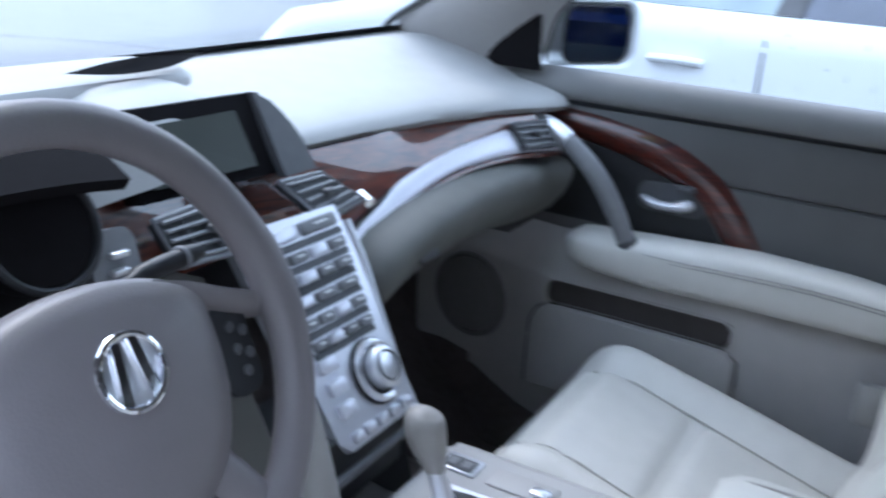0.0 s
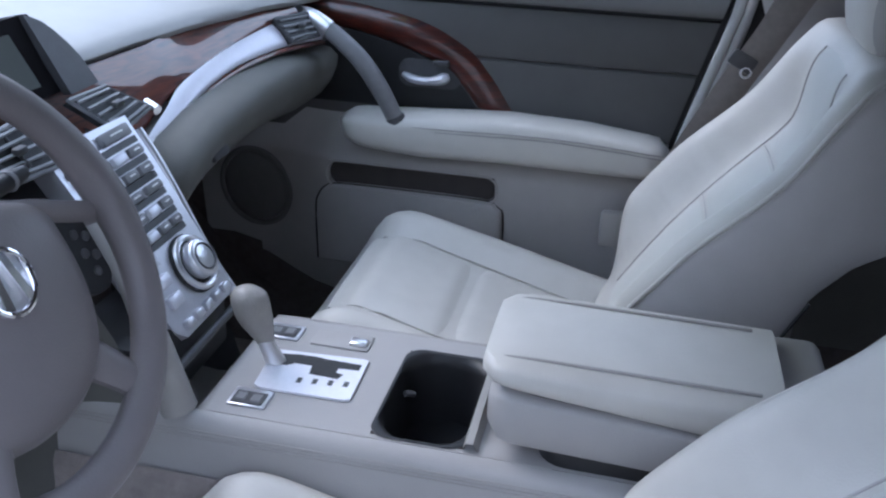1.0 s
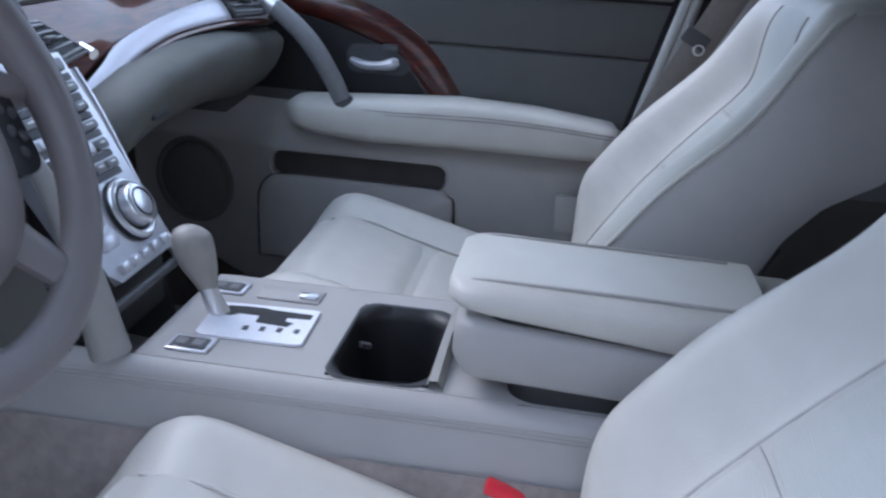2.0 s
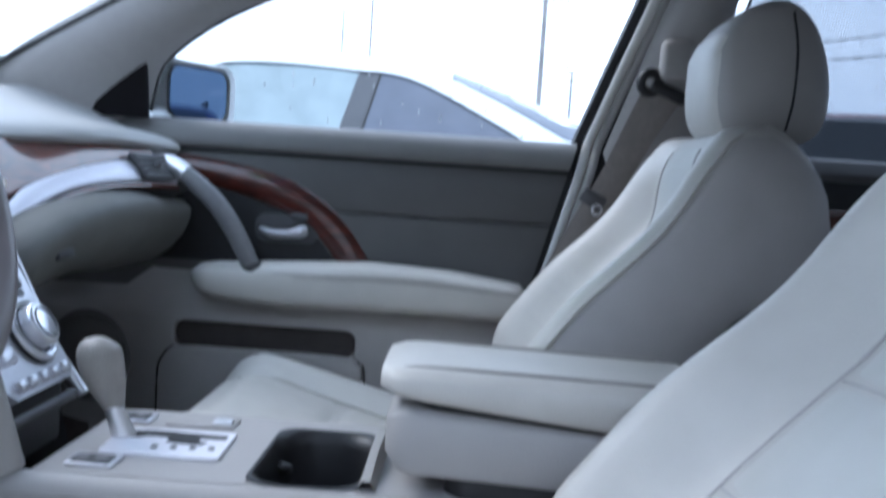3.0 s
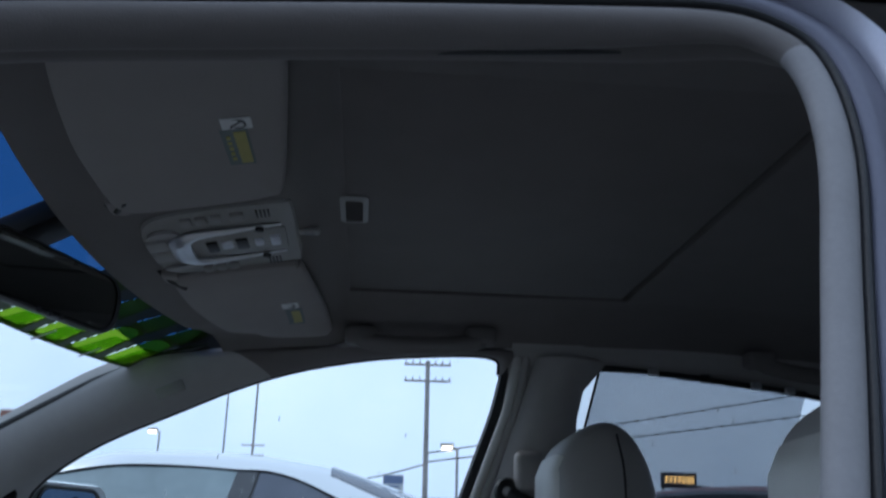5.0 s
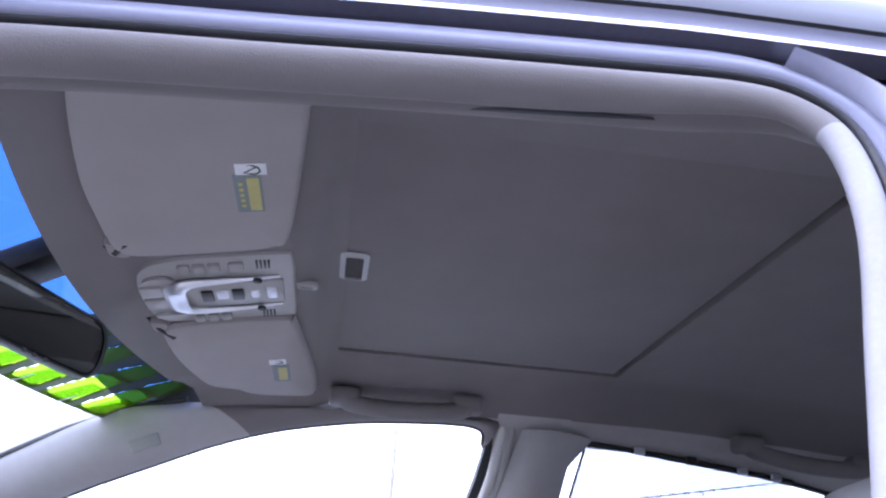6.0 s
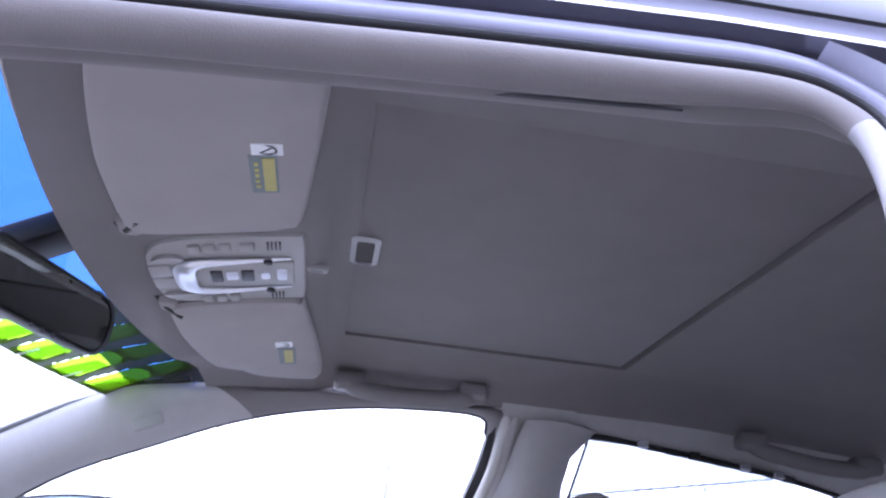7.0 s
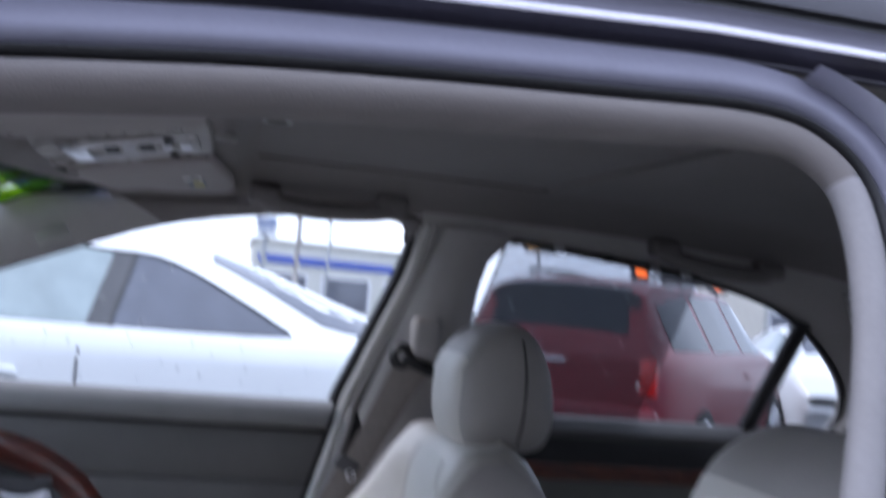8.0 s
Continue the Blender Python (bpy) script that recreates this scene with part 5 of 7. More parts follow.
def dashboard():
    root = thing("dashboard", (0, 0.8, 0.5), "light grey padded dashboard with mahogany and silver trim", "dashboard")
    xs = [-0.76 + 1.50 * k / 60 for k in range(61)]
    bm = B()
    rows = []
    for x in xs:
        ye, ze, yb = y_dash(x), z_dash(x), y_base(x)
        zb = z_screen(x, yb) - 0.012
        hood = 0.054 * math.exp(-((x + 0.005) / 0.115) ** 4)
        drv = 0.060 * math.exp(-((x + 0.37) / 0.19) ** 4)
        up = hood + drv
        k = 0.05 * math.exp(-((x + 0.37) / 0.2) ** 4)
        rows.append([Vector((x, yb + 0.04, zb)), Vector((x, yb - 0.06, zb + 0.004)), Vector((x, yb * 0.6 + ye * 0.4, zb * 0.55 + (ze + 0.04) * 0.45 + up * 0.6)),
                     Vector((x, ye + 0.10, ze + 0.032 + up)), Vector((x, ye + 0.05 - k, ze + 0.024 + up)), Vector((x, ye + 0.02 - k, ze + 0.016 + up)), Vector((x, ye + 0.005 - k, ze + 0.008 + up)),
                     Vector((x, ye - k, ze - 0.001 + up)), Vector((x, ye + 0.006 - k, ze - 0.010 + up)), Vector((x, ye + 0.03 - k, ze - 0.016 + up)), Vector((x, ye + 0.07, ze - 0.02 + up * 0.6))])
    grid(bm, rows)
    thicken(bm, 0.006)
    part("top_pad", bm, DASH, root, "pale soft dash top", sharp=60)
    # raised lid with a dark slot on the dash top
    bm = B()
    rings = []
    for k, dz in ((1.0, -0.01), (1.0, 0.0), (0.93, 0.007), (0.7, 0.010), (0.3, 0.011)):
        rings.append([Vector((-0.06 + u * k, 0.845 + v * k, 1.030 + dz + 0.004 * v / 0.05)) for u, v in rounded(0.36, 0.10, 0.045, 6)])
    vs = grid(bm, rings, True)
    bm.faces.new(vs[-1])
    lid = part("raised_lid", bm, DASH, root)
    bm = B()
    slab(bm, curve_pts([(-0.085, 0.800, 1.046), (-0.02, 0.789, 1.041), (0.06, 0.799, 1.041), (0.14, 0.828, 1.047), (0.06, 0.813, 1.054), (-0.02, 0.802, 1.053), (-0.085, 0.800, 1.046)], 36)[:-1], (0, -1, 0.6), 0.003)
    part("slot", bm, MATTE, lid, "dark air slot")
    # navigation screen in its hood
    bm = B()
    for pts in ([(-0.10, 0.715, 1.02), (0.092, 0.69, 1.024), (0.15, 0.668, 0.945), (0.15, 0.66, 0.93), (-0.10, 0.675, 0.93)],):
        slab(bm, pts, (0, 1, -0.2), 0.03)
    sh = part("screen_surround", bm, MATTE, root, "black screen surround")
    bm = B()
    slab(bm, [(-0.088, 0.700, 1.004), (0.055, 0.694, 1.006), (0.065, 0.668, 0.944), (-0.088, 0.672, 0.944)], (0, -1, 0.3), 0.003)
    part("screen", bm, SCREEN, sh, "blank navigation screen")
    bm = B()
    slab(bm, curve_pts([(0.078, 0.697, 1.024), (0.108, 0.690, 1.008), (0.142, 0.676, 0.968), (0.160, 0.662, 0.925)], 8) + [Vector((0.10, 0.662, 0.925))], (0, -1, 0.2), 0.012)
    part("screen_cheek", bm, GREYPL, sh)

    # passenger fascia: wood above, silver sweep, dark gap
    lower = [(0.225, 0.796), (0.24, 0.811), (0.278, 0.834), (0.325, 0.857), (0.43, 0.883), (0.555, 0.8935), (0.66, 0.890)]
    upper = [(0.208, 0.829), (0.24, 0.844), (0.277, 0.860), (0.333, 0.885), (0.447, 0.911), (0.557, 0.927), (0.66, 0.935)]
    lo, up = curve_pts([(x, 0, z) for x, z in lower], 40), curve_pts([(x, 0, z) for x, z in upper], 40)
    bm = B()
    rows = []
    for a, c in zip(up, lo):
        row = []
        for j in range(7):
            u = j / 6
            x, z = a.x + (c.x - a.x) * u, a.z + (c.z - a.z) * u
            row.append(Vector((x - 0.002, y_fascia(x, z) - 0.004 - 0.006 * math.sin(math.pi * u) ** 0.5, z)))
        rows.append(row)
    grid(bm, rows)
    thicken(bm, 0.004)
    part("silver_sweep", bm, SWEEP, root, "satin silver curved strip", sharp=70)
    bm = B()
    tube(bm, [Vector((p.x, y_fascia(p.x, p.z) - 0.004, p.z - 0.006)) for p in lo], 0.0045, 8)
    part("wood_edge", bm, WOOD, root, "thin mahogany edge")
    bm = B()
    rows = []
    xx = [-0.72 + 1.36 * k / 60 for k in range(61)]
    for x in xx:
        zt = z_dash(x) - 0.008
        zb = lerp1([(-0.72, 0.84), (0.08, 0.84), (0.208, 0.829), (0.24, 0.844), (0.277, 0.860), (0.333, 0.885), (0.447, 0.911), (0.557, 0.927), (0.66, 0.935)], x) - 0.004
        row = []
        for j in range(9):
            z = zt + (zb - zt) * j / 8
            k = step(0.40, 0.29, x)
            flat = 0.660 - 0.21 * (max(x, 0.05) - 0.25) + 0.29 * (z - 0.9)
            row.append(Vector((x, (y_fascia(max(x, 0.1), z) + 0.002) * (1 - k) + flat * k - (0.006 - 0.003 * k) * math.sin(math.pi * j / 8), z)))
        rows.append(row)
    grid(bm, rows)
    thicken(bm, 0.004)
    part("wood_fascia", bm, WOOD, root, "glossy mahogany fascia", sharp=70)
    # dark gap behind glovebox top and lower dash
    bm = B()
    rows = []
    for k in range(25):
        x = 0.12 + 0.60 * k / 24
        zt = lerp1([(0.12, 0.78)] + lower, x)
        rows.append([Vector((x, y_fascia(x, zt) + 0.004, zt)), Vector((x, y_fascia(x, zt) + 0.035, zt - 0.02)), Vector((x, 0.63, 0.78)), Vector((x, 0.72, 0.735)), Vector((x, 0.95, 0.72))])
    grid(bm, rows)
    part("fascia_gap", bm, GREYPL, root)
    # glovebox lid, its shade put into the colour
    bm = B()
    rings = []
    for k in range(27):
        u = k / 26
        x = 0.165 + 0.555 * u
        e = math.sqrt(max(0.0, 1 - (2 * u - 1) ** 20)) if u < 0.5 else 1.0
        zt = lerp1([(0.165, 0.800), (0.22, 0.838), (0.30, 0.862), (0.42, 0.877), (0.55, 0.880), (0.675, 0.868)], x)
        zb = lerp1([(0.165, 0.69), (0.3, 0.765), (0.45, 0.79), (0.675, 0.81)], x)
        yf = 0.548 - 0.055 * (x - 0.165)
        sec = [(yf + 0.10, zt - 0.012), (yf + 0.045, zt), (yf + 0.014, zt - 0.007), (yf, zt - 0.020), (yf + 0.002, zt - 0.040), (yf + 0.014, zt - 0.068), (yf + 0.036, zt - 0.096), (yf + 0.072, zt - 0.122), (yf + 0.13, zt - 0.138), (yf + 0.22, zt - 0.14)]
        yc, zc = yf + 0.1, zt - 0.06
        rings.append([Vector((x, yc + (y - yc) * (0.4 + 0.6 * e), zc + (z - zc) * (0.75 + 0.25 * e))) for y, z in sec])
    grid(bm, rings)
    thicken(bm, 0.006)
    gl = part("glovebox", bm, LOWERDASH_SHADED, root, "grey-beige glovebox lid", sharp=70)
    bm = B()
    box(bm, (0.285, 0.553, 0.802), (0.05, 0.012, 0.022), 0.005, 2, Matrix.Rotation(radians(-25), 3, "X"))
    part("glovebox_latch", bm, GREYPL, gl, "dark glovebox latch")

    # air vents
    def vent(corners, slats, name="air_vent"):
        a, b, c, d = [Vector(p) for p in corners]
        n = (b - a).cross(d - a).normalized()
        if n.y > 0:
            n = -n
        bm = B()
        loft(bm, [[a, b, c, d], [p + n * 0.012 for p in (a, b, c, d)]])
        body = part(name, bm, BLACK, root, "black air vent")
        for k in range(slats):
            u = (k + 0.5) / slats
            p, q = a + (b - a) * 0.06 + (d - a) * u, b + (a - b) * 0.06 + (c - b) * u
            bb = B()
            tube(bb, [p + n * 0.013, q + n * 0.013], 0.0032, 6, squash=0.7)
            part("slat", bb, MIDGREY, body)
        for k in (0.3, 0.62):
            bb = B()
            p = a + (b - a) * k
            tube(bb, [p + (d - a) * 0.05 + n * 0.010, p + (d - a) * 0.95 + n * 0.010], 0.0025, 6)
            part("upright_slat", bb, GREYPL, body)
        bb = B()
        cc = (a + b + c + d) / 4
        box(bb, cc + n * 0.018 + (b - a) * 0.05, (0.018, 0.01, 0.009), 0.003, 2)
        part("slider", bb, GREYPL, body)
        bb = B()
        path = [a, b, c, d, a, b]
        tube(bb, [p + n * 0.011 for p in path], 0.0035, 8, False)
        part("vent_frame", bb, GREYPL if name == "side_air_vent" else MIDGREY, body)
    vent([(0.053, 0.632, 0.928), (0.130, 0.632, 0.925), (0.176, 0.598, 0.889), (0.098, 0.598, 0.878)], 5)
    vent([(-0.147, 0.620, 0.931), (-0.045, 0.622, 0.936), (-0.022, 0.590, 0.882), (-0.147, 0.588, 0.893)], 5)
    vent([(0.568, 0.583, 0.931), (0.648, 0.556, 0.930), (0.640, 0.532, 0.894), (0.570, 0.556, 0.895)], 4, "side_air_vent")
    bm = B()
    tube(bm, [(0.188, 0.602, 0.897), (0.180, 0.582, 0.891)], 0.007, 12)
    part("vent_wheel", bm, CHROME, root, "chrome vent wheel")
    # instrument binnacle
    bm = B()
    slab(bm, [(-0.57, 0.632, 0.87), (-0.225, 0.632, 0.87), (-0.215, 0.640, 0.93), (-0.225, 0.655, 1.02), (-0.36, 0.66, 1.035), (-0.54, 0.655, 1.02)], (0, 1, 0.1), 0.01)
    part("cluster_panel", bm, MATTE, root, "black instrument panel")
    for x, r in ((-0.282, 0.050), (-0.43, 0.062)):
        bm = B()
        disc(bm, (x, 0.62, 0.955), (0, -0.9, 0.43), r, 0.03, 32, 0.004)
        g = part("gauge", bm, MATTE, root, "dark round gauge")
        bm = B()
        ring(bm, (x, 0.594, 0.968), (0, -0.9, 0.43), r + 0.002, 0.004, 36, 8)
        part("gauge_rim", bm, BLACK, g, "dark gauge rim")
    bm = B()
    grid(bm, [[Vector((x, 0.64 - 0.07 * k / 4, 1.04 - 0.02 * (abs(x + 0.36) / 0.2) ** 2 - 0.01 * k + 0.012)) for x in [-0.58 + 0.37 * j / 12 for j in range(13)]] for k in range(5)])
    thicken(bm, 0.012)
    part("binnacle_hood", bm, MATTE, root, "black binnacle hood")
    bm = B()
    slab(bm, curve_pts([(-0.235, 0.636, 0.953), (-0.16, 0.640, 0.957), (-0.092, 0.645, 0.962), (-0.094, 0.655, 0.985), (-0.15, 0.662, 1.005), (-0.222, 0.655, 1.022), (-0.235, 0.636, 0.953)], 30)[:-1], (0, 1, 0), 0.03)
    part("binnacle_cheek", bm, DASH, root, "pale panel beside the instruments")
    bm = B()
    slab(bm, [Vector((-0.222 + u, 0.578 + 0.35 * v, 0.925 + v)) for u, v in rounded(0.052, 0.058, 0.014, 5)], (0, 1, -0.35), 0.02)
    plate = part("switch_plate", bm, MIDGREY, root, "grey switch plate")
    for k in (-0.007, 0.007):
        b = B()
        box(b, (-0.222 + k * 0.3, 0.574 + 0.35 * k, 0.927 + k), (0.018, 0.008, 0.006), 0.002, 2)
        part("switch", b, SILVER, plate, "silver switch")
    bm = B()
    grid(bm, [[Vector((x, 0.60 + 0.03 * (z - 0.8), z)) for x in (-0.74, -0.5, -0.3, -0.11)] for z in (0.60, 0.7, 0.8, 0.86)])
    part("lower_dash", bm, LOWERDASH_SHADED, root, "beige lower dash panel")


dashboard()


def centre_stack():
    """The sloping control panel between dash and console."""
    root = thing("centre_stack", (0.02, 0.5, 0.62), "silver centre control panel with buttons and rotary knob", "control panel")
    o, nrm = Vector((0.035, 0.48, 0.76)), Vector((0, -0.84, 0.54)).normalized()
    up = Vector((0, 0.54, 0.84)).normalized()
    ax = Vector((1, 0, 0))

    def P(u, v, d=0.0):
        return o + ax * u + up * v + nrm * d
    rot = Matrix((ax, up, nrm)).transposed()
    bm = B()
    slab(bm, [P(-0.087, 0.17), P(0.078, 0.165), P(0.078, 0.10), P(0.066, -0.075), P(0.054, -0.092), P(-0.065, -0.092), P(-0.08, -0.077)], -nrm, 0.03)
    base = part("base", bm, SILVERPAINT, root, "silver painted panel")
    # rows of keys down the slope
    for r, (v, n, h) in enumerate(((0.150, 2, 0.020), (0.122, 4, 0.016), (0.098, 4, 0.016), (0.074, 3, 0.014), (0.050, 4, 0.016), (0.026, 4, 0.014))):
        wide = 0.148 - 0.012 * r * 0.6
        b = B()
        box(b, P(-0.004, v - h * 0.75, 0.0005), (wide, 0.009, 0.004), 0.001, 1, rot)
        part("groove", b, GREYPL, base)
        for k in range(n):
            w = wide / n
            b = B()
            box(b, P(-0.004 - wide / 2 + w * (k + 0.5), v, 0.003), (w * 0.82, h * 0.8, 0.010), 0.003, 2, rot)
            part("key", b, MIDGREY if (r + k) % 3 else KEYCAP, base)
            if (r + k) % 3:
                b = B()
                box(b, P(-0.004 - wide / 2 + w * (k + 0.5), v + 0.001, 0.0083), (w * 0.34, 0.0022, 0.0006), 0.0002, 1, rot)
                part("legend_bar", b, STICKER_W, base)
    b = B()
    box(b, P(-0.004, 0.087, 0.001), (0.12, 0.010, 0.004), 0.001, 1, rot)
    part("display_strip", b, BLACK, base, "dark display strip")
    b = B()
    disc(b, P(0.020, -0.030, 0.0), nrm, 0.039, 0.006, 32, 0.002)
    k0 = part("knob_well", b, BLACK, base, "dark knob surround")
    b = B()
    ring(b, P(0.020, -0.030, 0.006), nrm, 0.033, 0.0045, 36, 8)
    part("knob_ring", b, SILVER, k0, "satin silver ring")
    b = B()
    disc(b, P(0.022, -0.029, 0.006), nrm, 0.025, 0.016, 32, 0.004)
    k1 = part("rotary_knob", b, SILVER, k0, "bright silver rotary knob")
    b = B()
    ring(b, P(0.022, -0.029, 0.022), nrm, 0.017, 0.0016, 32, 6)
    part("knob_groove", b, GREYPL, k1)
    for k in range(5):
        b = B()
        box(b, P(-0.052 + 0.024 * k, -0.080, 0.003), (0.018, 0.012, 0.010), 0.003, 2, rot)
        part("key", b, SILVERPAINT, base)
    for v in (0.004, -0.022, -0.048):
        b = B()
        box(b, P(-0.05, v, 0.003), (0.028, 0.016, 0.010), 0.003, 2, rot)
        part("key", b, KEYCAP, base)
    # side rails down to the console
    for sx, pts in ((1, [(0.128, 0.563, 0.876), (0.122, 0.528, 0.825), (0.106, 0.462, 0.715), (0.098, 0.42, 0.660)]),
                    (-1, [(-0.098, 0.50, 0.87), (-0.105, 0.455, 0.80), (-0.108, 0.43, 0.735), (-0.110, 0.405, 0.64)])):
        b = B()
        tube(b, curve_pts(pts, 24), [0.007 + (0.014 if sx < 0 else 0.0) * k / 23 for k in range(24)], 10)
        part("side_rail", b, SILVER if sx > 0 else SOFT, root, "satin silver side rail" if sx > 0 else "grey-beige side rail", sharp=70)
    b = B()
    grid(b, [[Vector((-0.105, 0.57, 0.87)), Vector((-0.115, 0.47, 0.72)), Vector((-0.118, 0.43, 0.60))], [Vector((-0.125, 0.70, 0.87)), Vector((-0.135, 0.65, 0.7)), Vector((-0.14, 0.6, 0.35))]])
    part("cheek", b, LOWERDASH_SHADED, root)
    b = B()
    grid(b, [[Vector((0.125, 0.57, 0.86)), Vector((0.105, 0.47, 0.72)), Vector((0.10, 0.43, 0.58))], [Vector((0.15, 0.70, 0.87)), Vector((0.14, 0.65, 0.7)), Vector((0.14, 0.6, 0.35))]])
    part("cheek", b, GREYPL, root)
    # open tray below the keys
    b = B()
    box(b, (-0.005, 0.50, 0.655), (0.19, 0.12, 0.09), 0.006, 2)
    part("tray", b, BLACK, root, "black open tray")
    b = B()
    tube(b, [(-0.085, 0.425, 0.664), (0.082, 0.425, 0.664)], 0.006, 8)
    part("tray_edge", b, GREYPL, root)
    root.location += Vector((0, 0.020, 0.004))


centre_stack()


def steering_wheel():
    c, nrm = Vector((-0.383, 0.415, 0.931)), Vector((0, -0.902, 0.432)).normalized()
    up = Vector((0, 0.432, 0.902)).normalized()
    ax = Vector((1, 0, 0))
    root = thing("steering_wheel", tuple(c), "grey-taupe leather steering wheel with airbag hub", "steering wheel")

    def P(u, v, d=0.0):
        return c + ax * u + up * v + nrm * d
    bm = B()
    rows = []
    for k in range(65):
        a = 2 * math.pi * k / 64
        thick = 0.0165 + 0.0025 * math.exp(-((math.sin(a) - 0.1) / 0.3) ** 2)
        rows.append([P((0.166 + thick * math.cos(b)) * math.cos(a), (0.166 + thick * math.cos(b)) * math.sin(a), 0.012 + thick * 0.9 * math.sin(b)) for b in [2 * math.pi * j / 14 for j in range(14)]])
    grid(bm, rows, True)
    bmesh.ops.remove_doubles(bm, verts=bm.verts, dist=0.0002)
    part("rim", bm, WHEELGREY, root, "taupe leather rim", sharp=80)
    bm = B()
    out = curve_pts([(-0.098, 0.040, 0), (-0.05, 0.060, 0), (0, 0.066, 0), (0.05, 0.060, 0), (0.092, 0.041, 0), (0.100, 0.010, 0), (0.095, -0.04, 0), (0.072, -0.085, 0), (0.03, -0.108, 0),
                     (-0.03, -0.108, 0), (-0.072, -0.085, 0), (-0.095, -0.04, 0), (-0.100, 0.010, 0), (-0.098, 0.040, 0)], 56)[:-1]
    rings = []
    for k, d in ((0.95, -0.05), (1.02, -0.01), (1.0, 0.004), (0.93, 0.014), (0.75, 0.021), (0.4, 0.026), (0.1, 0.027)):
        rings.append([P(p.x * k, p.y * k - 0.006, d) for p in out])
    vs = grid(bm, rings, True)
    bm.faces.new(vs[-1])
    part("hub", bm, WHEELGREY, root, "padded airbag cover", sharp=70)
    for sx in (-1, 1):
        bm = B()
        grid(bm, [[P(sx * u, v + w, d) for v, d in ((0.0, 0.0), (0.003, 0.010), (-0.006, 0.012), (-0.015, 0.004), (-0.017, -0.008))] for u, w in ((0.06, 0.046), (0.09, 0.036), (0.12, 0.022), (0.145, 0.012), (0.165, 0.008))])
        thicken(bm, 0.008)
        sp = part("spoke", bm, WHEELGREY, root, sharp=70)
        bm = B()
        slab(bm, [P(sx * (0.117 + u), -0.022 + v, -0.008) for u, v in rounded(0.038, 0.070, 0.014, 5)], nrm, 0.010)
        pad = part("button_pod", bm, BLACK, sp, "black button pod")
        for u, v in ((-0.005, 0.018), (0.007, 0.012), (-0.004, 0.0), (0.007, -0.006), (-0.001, -0.018)):
            bb = B()
            disc(bb, P(sx * (0.122 + u), -0.022 + v, 0.001), nrm, 0.0045, 0.003, 10, 0.001)
            part("button", bb, GREYPL, pad)
        bm = B()
        path = curve_pts([P(sx * 0.045, -0.07, 0.0), P(sx * 0.07, -0.105, 0.004), P(sx * 0.09, -0.14, 0.010)], 10)
        tube(bm, path, [0.020 - 0.0006 * k for k in range(10)], 10, squash=0.6, up=tuple(nrm))
        part("lower_spoke", bm, WHEELGREY, root)
    # round bright emblem, plain
    bm = B()
    disc(bm, P(0.005, 0.0, 0.024), nrm, 0.0255, 0.004, 32, 0.001)
    e = part("emblem_plate", bm, SILVER, root, "plain round emblem")
    bm = B()
    ring(bm, P(0.005, 0.0, 0.029), nrm, 0.0245, 0.0028, 32, 8)
    part("emblem_ring", bm, CHROME, e, "chrome ring")
    for pts in (((-0.010, 0.020), (-0.004, 0.021), (-0.008, -0.020), (-0.015, -0.016)), ((0.003, 0.021), (0.010, 0.020), (0.015, -0.016), (0.008, -0.020))):
        bm = B()
        slab(bm, [P(0.005 + u, v, 0.0285) for u, v in pts], nrm, 0.003)
        part("emblem_bar", bm, CHROME, e, "chrome bar")
    bm = B()
    tube(bm, [P(0, -0.01, -0.03), P(0, -0.02, -0.20)], [0.06, 0.055], 20)
    part("column_shroud", bm, SOFT, root)
    # stalk to the right of the column
    bm = B()
    tube(bm, curve_pts([P(0.05, 0.03, -0.07), P(0.11, 0.05, -0.07), P(0.175, 0.055, -0.06)], 12), [0.006] * 6 + [0.0085] * 5 + [0.006], 10)
    part("wiper_stalk", bm, BLACK, root, "dark grey wiper stalk")
    bm = B()
    ring(bm, P(0.155, 0.054, -0.063), (1, 0.1, 0), 0.0085, 0.002, 16, 6)
    part("stalk_ring", bm, MIDGREY, root)


WHEELGREY = mat("taupe_wheel_leather", (0.195, 0.172, 0.175), 0.42, scale=26, var=0.07, bump=0.25, fine="leather", bump_dist=0.0005)
steering_wheel()


